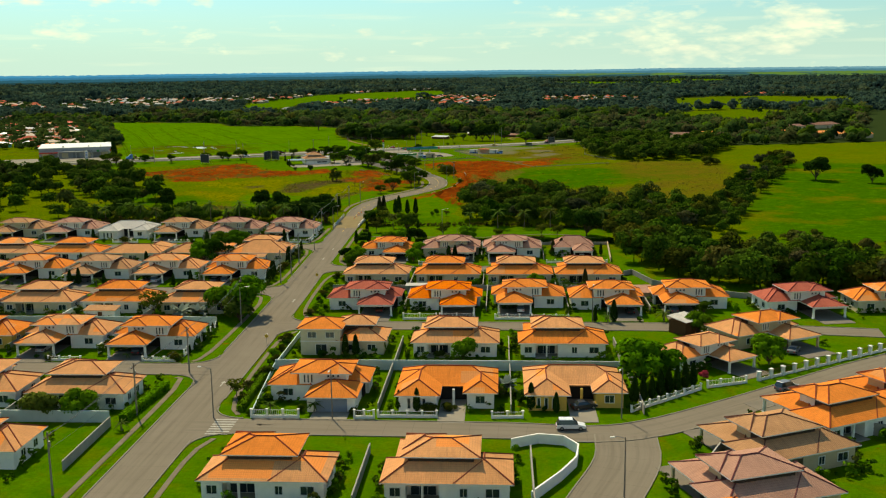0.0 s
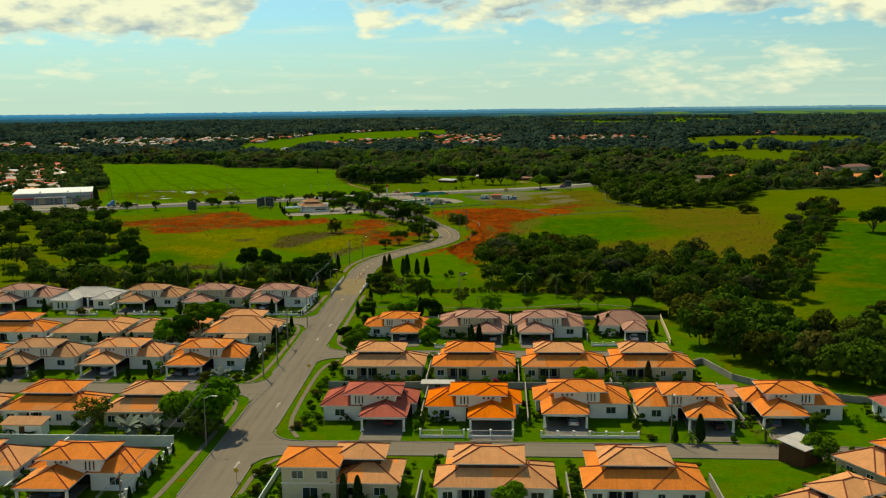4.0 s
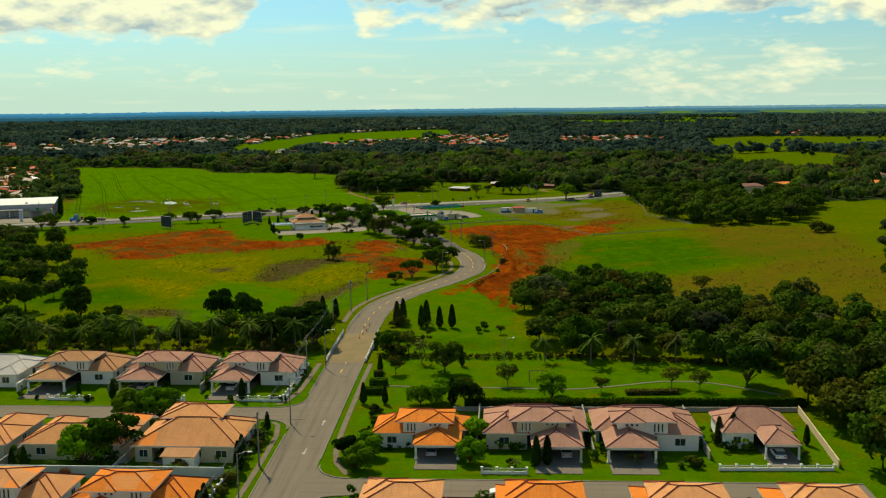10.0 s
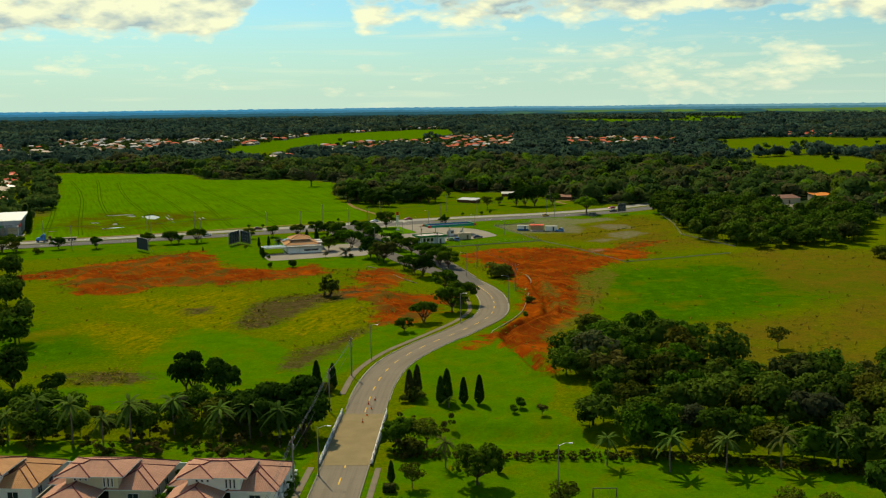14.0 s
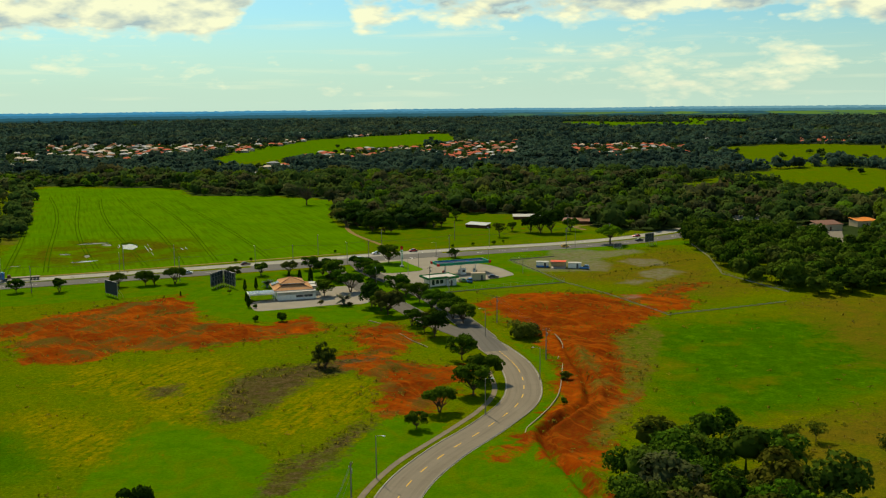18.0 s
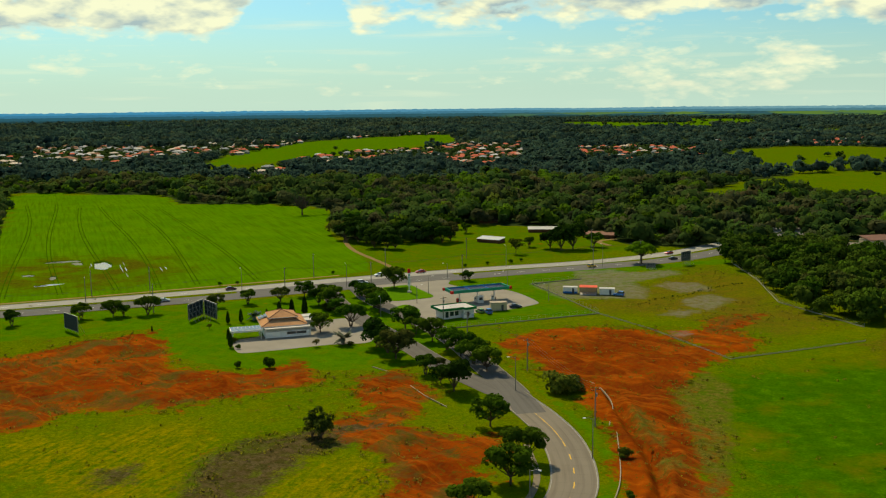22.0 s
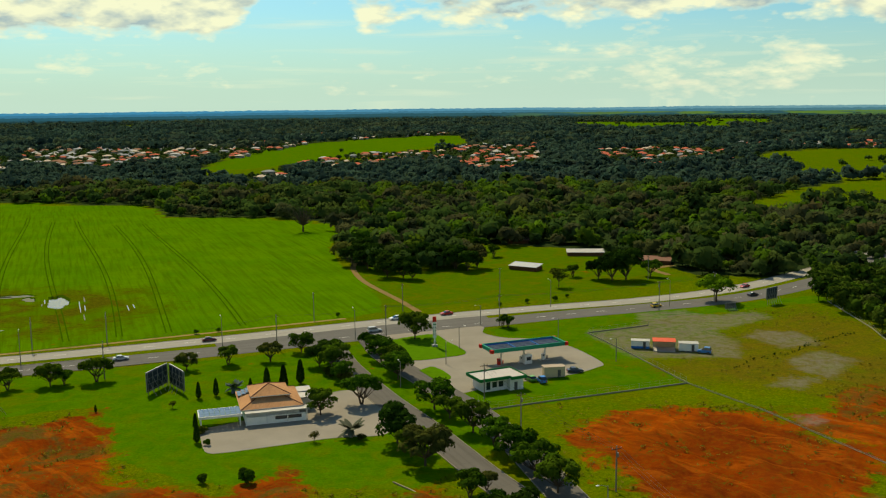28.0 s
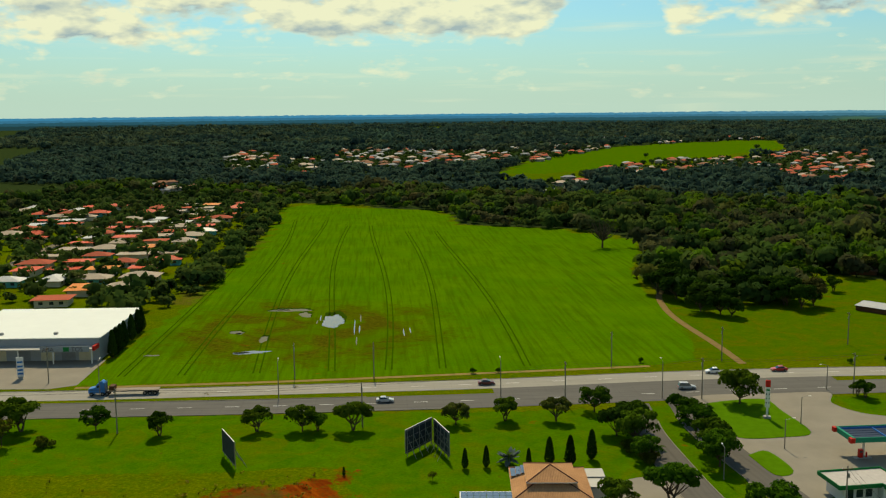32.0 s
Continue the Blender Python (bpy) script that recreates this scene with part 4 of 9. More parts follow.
def gaps(line, holes):
    """Shares of a line that stay when stretches in y are left out."""
    y = line[:, 1]
    marks, on = [], None
    for i, v in enumerate(y):
        free = not any(a < v < b for a, b in holes)
        if free and on is None:
            on = i
        if (not free or i == len(y) - 1) and on is not None:
            marks.append((on / (len(y) - 1), i / (len(y) - 1)))
            on = None
    return marks


left_gaps = gaps(AVENUE, [(166, 186), (232.5, 252.5), (296, 316), (343, 371)])
right_gaps = gaps(AVENUE, [(136.5, 156), (199, 218), (261.5, 280.5), (343, 371)])
AVENUE_HALF = 3.95 + 0.45 * np.clip((AVENUE[:, 1] - 440) / 25, 0, 1)
roadway("road", AVENUE, AVENUE_HALF, 0.05, STREET, "grey concrete avenue with faded centre marks",
        [(1, a, b) for a, b in left_gaps] + [(-1, a, b) for a, b in right_gaps])
roadway("road_boulevard_left", LEFTWAY, 3.6, 0.06, BOULEVARD, "grey concrete carriageway beside a tree-lined median", ((1, 0.15, 0.95), (-1, 0.2, 0.93)))
roadway("road_boulevard_right", RIGHTWAY, 3.6, 0.07, BOULEVARD, "grey concrete carriageway beside a tree-lined median", ((-1, 0.1, 0.6), (1, 0.22, 0.93)))
roadway("highway_near", HWY_NEAR, 5.8, 0.05, ASPHALT, "grey highway carriageway", ((-1, 0, 0.42), (1, 0, 0.38)))
roadway("highway_far", HWY_FAR, 4.2, 0.06, HIGHWAY, "pale concrete highway carriageway", ((1, 0, 1),))
tagged(strip("highway_crossing", bend([(-146, 654.5), (-120, 667), (-90, 682), (-64, 693.5)], 4), 6, -6, 0.045, ASPHALT), "grey paved crossing of the highway", "road", kind="structure")
for i, (name, (line, half)) in enumerate(SIDE.items()):
    cut = 0.0 if "branch" in name else 9.5 / np.linalg.norm(np.diff(line, axis=0), axis=1).sum()
    roadway(name, line, half, 0.062 + 0.004 * i, STREET, "grey concrete side street between gardens", ((1, cut, 1), (-1, cut, 1)))
# rounded street corners with their curved kerbs
for i, (y, sx, half) in enumerate(((146.4, 1, 3.3), (208.5, 1, 3.2), (271, 1, 3.2), (176, -1, 3.4), (242.5, -1, 3.4), (306, -1, 3.4))):
    xe = float(np.interp(y, AVENUE[:150, 1], AVENUE[:150, 0])) + sx * 3.95
    for sy in (1, -1):
        R_ = 5.5
        centre = np.array([xe + sx * R_, y + sy * (half + R_)])
        arc = np.array([centre - R_ * np.array([sx * math.sin(a), sy * math.cos(a)]) for a in np.linspace(0, math.pi / 2, 11)])
        bm = bmesh.new()
        lay = bm.loops.layers.uv.new("slope")
        low_ = [bm.verts.new((*p, -0.1)) for p in arc]
        top_ = [bm.verts.new((*p, 0.056 + 0.001 * i)) for p in arc]
        tip = bm.verts.new((xe - sx * 0.3, y + sy * (half - 0.3), 0.056 + 0.001 * i))
        for j in range(10):
            bm.faces.new((top_[j], top_[j + 1], tip))
            bm.faces.new((low_[j], low_[j + 1], top_[j + 1], top_[j]))
        for f in bm.faces:
            for lo in f.loops:
                lo[lay].uv = lo.vert.co.xy
        bmesh.ops.recalc_face_normals(bm, faces=bm.faces[:])
        if bm.faces[0].normal.z < 0:
            bmesh.ops.reverse_faces(bm, faces=bm.faces[:])
        tagged(part("street_corner", bm, STREET), "rounded concrete corner of the side street", "road", "street corners", "structure")
        inner = np.array([centre - (R_ - 0.2) * np.array([sx * math.sin(a), sy * math.cos(a)]) for a in np.linspace(-0.05, math.pi / 2 + 0.05, 12)])
        tagged(strip("kerb", inner, 0.1, -0.1, 0.16, KERB, 0.3), "curved pale concrete kerb at a street corner", "kerb", kind="structure")


def dashes(line, off, length, gap, width, z, material, name, label, a=0.0, b=1.0):
    nrm = sides(line)
    s = np.concatenate([[0], np.cumsum(np.linalg.norm(np.diff(line, axis=0), axis=1))])
    t = s[-1] * a
    while t + length < s[-1] * b:
        seg = np.array([[np.interp(u, s, (line + nrm * off)[:, 0]), np.interp(u, s, (line + nrm * off)[:, 1])] for u in np.linspace(t, t + length, 3 if length < 9 else int(length / 3))])
        tagged(strip(name, seg, width / 2, -width / 2, z, material, 0.005), label, "road marking", "road dashes", "structure")
        t += length + gap


OLDMARK = plain("worn_road_paint", (0.42, 0.40, 0.34), 0.7, vary=0.5, scale=2)
dashes(AVENUE, 0, 3, 4.5, 0.22, 0.062, YELLOW, "lane_dash", "faded yellow centre dash on the avenue", 0.60, 0.98)
dashes(HWY_NEAR, 0.3, 3.5, 8, 0.18, 0.062, MARK, "lane_dash", "white lane dash on the highway", 0.28, 0.75)
dashes(HWY_FAR, 0, 3.5, 9, 0.18, 0.072, MARK, "lane_dash", "faint white lane dash on the highway", 0.28, 0.75)
tagged(strip("edge_line", AVENUE[int(len(AVENUE) * 0.93):], 0.06, -0.06, 0.064, YELLOW, 0.005), "yellow line that parts the lanes", "road marking", kind="structure")
for off in (4.3, -4.3):
    tagged(strip("edge_line", AVENUE[int(len(AVENUE) * 0.70):], off + 0.05, off - 0.05, 0.064, OLDMARK, 0.005), "white edge line of the road", "road marking", kind="structure")
for i in range(7):      # zebra crossing over the south street
    solid_ = strip("crossing_bar", np.array([(-46.5 + 0.0, 142.8 + i * 1.05), (-44.7, 142.8 + i * 1.05), (-42.9, 142.8 + i * 1.05)]), 0.26, -0.26, 0.09, OLDMARK, 0.005)
    tagged(solid_, "worn white bar of a pedestrian crossing", "road marking", "zebra crossing", "structure")


def arrow(x, y, turn):
    bm = bmesh.new()
    box(bm, -0.12, 0.12, -1.5, 0.5, 0, 0.004)
    a = [bm.verts.new(p) for p in ((-0.45, 0.5, 0.004), (0.45, 0.5, 0.004), (0, 1.5, 0.004))]
    bm.faces.new(a)
    ob = part("road_arrow", bm, OLDMARK)
    ob.matrix_basis = pose(x, y, 0.058, 0, 0, turn)
    tagged(ob, "worn white arrow on the road", "road marking", "road arrows", "structure")


for x, y, turn in ((-50.7, 167.5, 0), (-50.6, 200.4, 0), (-51.2, 232, 0), (-53.6, 286, 180), (-53.2, 301, 0), (-38, 147, 90)):
    arrow(x, y, turn)

PATH = plain("worn_path", (0.20, 0.165, 0.115), 0.9, vary=0.45, scale=0.4)
# foot paths along the avenue and in the park
for pts, w in (([(-58.4, 110), (-58.6, 164), (-60.4, 171)], 0.9), ([(-60.6, 181), (-58.9, 188), (-59.0, 229), (-61.5, 237)], 0.9), ([(-61.5, 247.5), (-59.6, 255), (-60.2, 294), (-62.5, 301)], 0.9), ([(-64, 311.5), (-61.8, 319), (-61.5, 342)], 1.1),
               ([(-45.5, 100), (-46.2, 132), (-44.5, 141)], 0.8), ([(-43.5, 151.5), (-46.2, 160), (-46.8, 195), (-44.5, 203.5)], 0.8), ([(-43.5, 213.5), (-46.6, 223), (-47.6, 256), (-45, 266)], 0.8), ([(-45, 276), (-48.4, 286), (-49.6, 318), (-50, 342)], 1.0),
               ([(-63, 384), (-62.5, 402), (-58, 420), (-50, 437), (-42, 455), (-38.5, 470), (-40, 488)], 1.3),
               ([(-46, 325), (-34, 324), (-20, 323.8), (-8, 323), (2, 325.5), (12, 329), (22, 328), (34, 320)], 0.6)):
    tagged(strip("footpath", bend(pts, 3), w / 2, -w / 2, 0.07, PATH), "weathered concrete footpath in the grass", "path", kind="structure")

# the concrete bridge over the stream
bridge = thing("bridge", "pale concrete road bridge with painted railings over the stream", "bridge")
deck_line = bend([(-55.8, 343), (-56.1, 356), (-56.4, 371)], 3)
strip("deck", deck_line, 4.3, -4.3, 0.075, plain("bridge_concrete", (0.25, 0.195, 0.105), 0.9, vary=0.4, scale=0.3), 0.8, bridge)
for side in (4.45, -4.45):
    strip("parapet", deck_line, side + 0.2, side - 0.2, 0.42, CONCRETE, 0.9, bridge)
    for z in (0.75, 1.05):
        bm = bmesh.new()
        n = sides(deck_line)
        pts = [(*(p + m * side), z) for p, m in zip(deck_line, n)]
        for p0, p1 in zip(pts, pts[1:]):
            tube(bm, p0, p1, 0.06, n=6)
        part("rail", bm, TRIM, bridge, "white painted rail")
    for p, m in zip(deck_line, sides(deck_line)):
        c = p + m * side
        solid("post", TRIM, (c[0] - 0.1, c[0] + 0.1, c[1] - 0.1, c[1] + 0.1, 0.4, 1.15), parent=bridge)

# ---- plants ----
rng = np.random.default_rng(7)


def cards(centres, normals, size, r, fuzz=0.45):
    """Two-triangle leaf clumps at the centres, facing roughly along the normals."""
    n = len(centres)
    a = normals + r.normal(0, 0.55, (n, 3))
    a /= np.linalg.norm(a, axis=1)[:, None] + 1e-9
    ref = r.normal(0, 1, (n, 3))
    u = np.cross(a, ref)
    u /= np.linalg.norm(u, axis=1)[:, None] + 1e-9
    v = np.cross(a, u)
    s = (size * r.uniform(0.6, 1.35, n))[:, None]
    k = r.uniform(0.55, 1.0, n)[:, None]
    c = np.stack([centres - u * s, centres - v * s * k + a * s * 0.22, centres + u * s, centres + v * s * k + a * s * 0.22], 1).reshape(-1, 3)
    i = np.arange(n)[:, None] * 4
    soft = (1.2 - fuzz) * normals / (np.linalg.norm(normals, axis=1)[:, None] + 1e-9) + fuzz * a
    soft /= np.linalg.norm(soft, axis=1)[:, None] + 1e-9
    return c, np.concatenate([i + [0, 1, 2], i + [0, 2, 3]]), np.repeat(soft, 4, axis=0)


def lumps_crown(seed, lumps, radius, height, base, n, leaf, flat=0.75, fuzz=0.45, whole=0.0, rag=1.0):
    """A crown of leaf clumps round several lumps, uneven and with gaps between them."""
    r = np.random.default_rng(seed)
    ang = r.uniform(0, 6.283, lumps)
    rad = radius * np.sqrt(r.uniform(0.0, 1.0, lumps)) * (1.16 - 0.5 * rag)
    cz = base + height * (0.20 + 0.58 * r.uniform(0, 1, lumps) * (1 - 0.45 * (rad / radius) ** 2))
    centre = np.stack([rad * np.cos(ang), rad * np.sin(ang), cz], 1)
    size = radius * r.uniform(0.34, 0.55, lumps) * rag
    k = r.integers(0, lumps, n)
    d = r.normal(0, 1, (n, 3))
    d[:, 2] = np.where(d[:, 2] < -0.35, -d[:, 2], d[:, 2])
    d /= np.linalg.norm(d, axis=1)[:, None]
    pos = centre[k] + d * (size[k] * r.uniform(0.72, 1.04, n))[:, None] * np.array([1, 1, flat])
    d[:, 2] += 0.35
    out = pos - np.array([0, 0, base + height * 0.3])
    d = d * (1 - whole) + whole * out / (np.linalg.norm(out, axis=1)[:, None] + 1e-9)
    co, tri, nor = cards(pos, d, leaf, r, fuzz)
    return co, tri, centre, size, nor


def limb_mesh(name, centre, size, base, trunk_r, material, lean=0.0, stems=1):
    bm = bmesh.new()
    for s in range(stems):
        a = 6.283 * s / max(1, stems)
        foot = Vector((0.35 * trunk_r * math.cos(a) * (stems > 1), 0.35 * trunk_r * math.sin(a) * (stems > 1), -0.15))
        fork = Vector((lean + (0.5 * math.cos(a) if stems > 1 else 0), 0.5 * math.sin(a) if stems > 1 else 0, base * 0.75))
        tube(bm, foot, fork, trunk_r, trunk_r * 0.7, 7)
        for c in centre[s::stems]:
            mid = fork.lerp(Vector(c), 0.5) + Vector((0, 0, -0.1 * base))
            tube(bm, fork, mid, trunk_r * 0.5, trunk_r * 0.33, 5)
            tube(bm, mid, Vector(c), trunk_r * 0.33, trunk_r * 0.1, 4)
    return mesh_of(name, bm, material)


TREES = {}


def tree_kind(key, leaf_material, seed, lumps, radius, height, base, n, leaf, trunk_r=0.22, flat=0.75, stems=1, rag=1.0):
    co, tri, centre, size, nor = lumps_crown(seed, lumps, radius, height, base, n, leaf, flat, rag=rag)
    TREES[key] = (arrays_mesh("crown", co, tri, leaf_material, normals=nor), limb_mesh("trunk", centre, size, base, trunk_r, BARK, 0.0, stems), (co, tri))


tree_kind("broad", LEAF, 1, 19, 3.9, 5.8, 1.6, 2300, 0.29, rag=0.72)
tree_kind("broad_two", LEAF, 2, 16, 3.7, 5.2, 1.5, 2000, 0.29, stems=2, rag=0.7)
tree_kind("round_bright", LEAF_BRIGHT, 3, 14, 3.2, 5.2, 0.5, 2400, 0.27)
tree_kind("dark", LEAF_DARK, 4, 13, 3.8, 6.4, 0.9, 2300, 0.32)
tree_kind("airy", LEAF_OLIVE, 5, 12, 3.4, 4.2, 2.2, 900, 0.24, 0.14, 0.45)
tree_kind("bush", LEAF_OLIVE, 6, 9, 1.9, 2.0, 0.0, 1500, 0.17, 0.06)
tree_kind("shrub", LEAF, 8, 7, 1.1, 1.5, 0.0, 900, 0.13, 0.05)
tree_kind("ragged", LEAF_PALE, 31, 17, 2.6, 6.6, 0.4, 1700, 0.20, 0.12, 0.9, 2, 0.7)
tree_kind("pale_bush", LEAF_PALE, 32, 12, 2.0, 2.2, 0.0, 1600, 0.17, 0.06)
tree_kind("bare", LEAF_DULL, 33, 44, 9.5, 15.0, 5.0, 420, 0.26, 0.55, 0.8, 1, 0.5)
tree_kind("flat_top", LEAF_BRIGHT, 9, 14, 5.2, 3.6, 3.4, 2600, 0.30, 0.3, 0.5)

# columnar cypress
r_ = np.random.default_rng(21)
zz = r_.uniform(0.02, 1, 1500)
aa = r_.uniform(0, 6.283, 1500)
rr = 0.85 * np.clip(np.minimum(zz * 4 + 0.25, (1 - zz) ** 0.5 * 1.12), 0.05, 1) * r_.uniform(0.8, 1.1, 1500)
pos = np.stack([rr * np.cos(aa), rr * np.sin(aa), 0.15 + zz * 5.2], 1)
co, tri, nor = cards(pos, np.stack([np.cos(aa), np.sin(aa), np.full(1500, 0.5)], 1), 0.17, r_)
bm = bmesh.new()
tube(bm, (0, 0, -0.1), (0, 0, 4.6), 0.12, 0.03, 6)
TREES["cypress"] = (arrays_mesh("crown", co, tri, LEAF_DARK, normals=nor), mesh_of("trunk", bm, BARK), (co, tri))


def palm_arrays(seed, fronds, length, top, droop=1.0, width=0.3):
    r = np.random.default_rng(seed)
    co, tri = [], []
    for k in range(fronds):
        a, lift = 6.283 * k / fronds * 1.618 * 3 + r.uniform(-0.2, 0.2), r.uniform(-0.25, 1.1)
        prev = None
        for s in range(7):
            t = s / 6
            out = length * (t * math.cos(lift * 0.6))
            z = top + length * (math.sin(lift) * t - droop * 0.62 * t * t)
            c = np.array([out * math.cos(a), out * math.sin(a), z])
            w = width * length * 0.30 * math.sin(math.pi * min(0.96, 0.12 + 0.85 * t))
            sd = np.array([-math.sin(a), math.cos(a), 0]) * w
            base_i = len(co)
            co += [c - sd - [0, 0, w * 0.45], c, c + sd - [0, 0, w * 0.45]]
            if prev is not None:
                p = prev
                tri += [[p, base_i, base_i + 1], [p, base_i + 1, p + 1], [p + 1, base_i + 1, base_i + 2], [p + 1, base_i + 2, p + 2]]
            prev = base_i
    return np.array(co), np.array(tri)


for key, args, leaf_m, hgt, tr in (("palm", (5, 18, 3.4, 6.0), LEAF_PALM, 6.0, 0.17), ("low_palm", (6, 16, 1.9, 1.6), LEAF_PALM, 1.6, 0.16),
                                  ("silver_palm", (9, 20, 2.2, 1.3, 0.45, 0.75), LEAF_SILVER, 1.2, 0.22)):
    co, tri = palm_arrays(*args)
    bm = bmesh.new()
    tube(bm, (0, 0, -0.1), (0.12, 0, hgt * 0.5), tr, tr * 0.8, 7)
    tube(bm, (0.12, 0, hgt * 0.5), (0, 0, hgt), tr * 0.8, tr * 0.65, 7)
    TREES[key] = (arrays_mesh("crown", co, tri, leaf_m), mesh_of("trunk", bm, PALMBARK), (co, tri))

TREE_WORDS = {
    "broad": ("tree", "broad-crowned green street tree on the grass", "tree"), "broad_two": ("tree", "two-stemmed green tree standing on mown grass", "tree"),
    "round_bright": ("tree", "dense bright green round-crowned garden tree", "tree"), "dark": ("tree", "tall dark green leafy tree", "tree"),
    "airy": ("tree", "thin-leaved tree with an open flat crown", "tree"), "bush": ("bush", "olive-green spreading bush on bare ground", "bush"),
    "shrub": ("shrub", "small green garden shrub", "shrub"), "cypress": ("cypress", "dark columnar cypress in the grass", "tree"),
    "palm": ("palm", "coconut palm with drooping fronds beside the stream", "palm"), "low_palm": ("palm", "small feathery palm in a garden", "palm"),
    "silver_palm": ("palm", "silver-blue fan palm in a garden", "palm"), "ragged": ("tree", "ragged pale green tree standing alone in the field", "tree"), "pale_bush": ("bush", "pale green spreading bush on bare earth", "bush"),
    "bare": ("tree", "tall bare-branched tree at the edge of the crop", "tree"), "flat_top": ("tree", "wide flat-topped shade tree beside the highway", "tree"),
}


def plant(key, x, y, s=1.0, z=0.0, tall=1.0):
    name, label, cat = TREE_WORDS[key]
    root = thing(name, label, cat, at=(x, y, z), turn=rng.uniform(0, 360))
    root.scale = (s * rng.uniform(0.94, 1.06), s * rng.uniform(0.94, 1.06), s * tall)
    part("trunk", TREES[key][1], None, root)
    part("crown", TREES[key][0], None, root)
    return root


def woods(name, places, kinds, material, label, category="woodland"):
    """Many plants, joined into one object. places: rows of x, y, size."""
    cos, tris, tags, nors, n0 = [], [], [], [], 0
    for x, y, s in places:
        co, tri, nor = kinds[rng.integers(0, len(kinds))]
        a = rng.uniform(0, 6.283)
        c, sn = math.cos(a), math.sin(a)
        k = s * rng.uniform(0.85, 1.15, 3)
        p = np.stack([(co[:, 0] * c - co[:, 1] * sn) * k[0] + x, (co[:, 0] * sn + co[:, 1] * c) * k[1] + y, co[:, 2] * k[2]], 1)
        cos.append(p)
        tris.append(tri + n0)
        nors.append(np.stack([nor[:, 0] * c - nor[:, 1] * sn, nor[:, 0] * sn + nor[:, 1] * c, nor[:, 2]], 1))
        tags.append(np.full(len(p), rng.uniform(0, 1)))
        n0 += len(p)
    me = arrays_mesh(name, np.concatenate(cos), np.concatenate(tris), material, np.concatenate(tags), normals=np.concatenate(nors))
    return tagged(new(name, me), label, category, kind="stuff")


def fill(poly, step, lo, hi, holes=(), keep=1.0):
    """Jittered places inside a polygon, with sizes from lo to hi."""
    p = np.array(poly, float)
    gx_, gy_ = np.meshgrid(np.arange(p[:, 0].min(), p[:, 0].max(), step), np.arange(p[:, 1].min(), p[:, 1].max(), step))
    x = gx_.ravel() + rng.uniform(-0.45, 0.45, gx_.size) * step
    y = gy_.ravel() + rng.uniform(-0.45, 0.45, gx_.size) * step
    ok = (inside(poly, x, y) > 0) & (rng.uniform(0, 1, x.size) < keep)
    for h in holes:
        ok &= inside(h, x, y) < 0
    return np.stack([x[ok], y[ok], rng.uniform(lo, hi, ok.sum())], 1)


def wood_kind(seed, lumps, radius, height, base, n, leaf, flat=0.8, fuzz=0.45, whole=0.0):
    co, tri, centre, size, nor = lumps_crown(seed, lumps, radius, height, base, n, leaf, flat, fuzz, whole)
    bm = bmesh.new()
    bmesh.ops.create_icosphere(bm, subdivisions=1, radius=1)
    core_v = np.array([v.co[:] for v in bm.verts]) * [radius * 0.48, radius * 0.48, height * 0.27] + [0, 0, base + height * 0.42]
    core_n = np.array([v.co[:] for v in bm.verts])
    core_t = np.array([[v.index for v in f.verts] for f in bm.faces])
    bm.free()
    t0 = len(co) + len(core_v)
    trunk = np.array([[-0.2, 0, 0], [0.2, 0, 0], [0, 0.2, 0], [0, 0, base + height * 0.4]])
    return np.concatenate([co, core_v, trunk]), np.concatenate([tri, core_t + len(co), np.array([[0, 1, 3], [1, 2, 3], [2, 0, 3]]) + t0]), np.concatenate([nor, core_n, np.array([[-0.8, -0.5, 0], [0.8, -0.5, 0], [0, 1, 0], [0, 0, 1]])])


NEARWOOD = [wood_kind(40 + i, 11, 3.6, 5.6, 1.2, 1000, 0.34, 0.8, 0.6) for i in range(6)]
SIDEWOOD = [wood_kind(45 + i, 10, 3.6, 5.6, 1.2, 520, 0.47, 0.8, 0.55) for i in range(6)]
MIDWOOD = [wood_kind(50 + i, 5, 5.0, 6.6, 0.4, 110, 1.2, 0.85, 0.15, 0.55) for i in range(6)]
FARWOOD = [wood_kind(60 + i, 5, 5.2, 4.2, 0.2, 24, 1.7, 0.7, 0.08, 0.8) for i in range(4)]
MEANWOOD = [wood_kind(66 + i, 5, 5.0, 5.4, 0.2, 60, 1.25, 0.85, 0.12, 0.7) for i in range(5)]

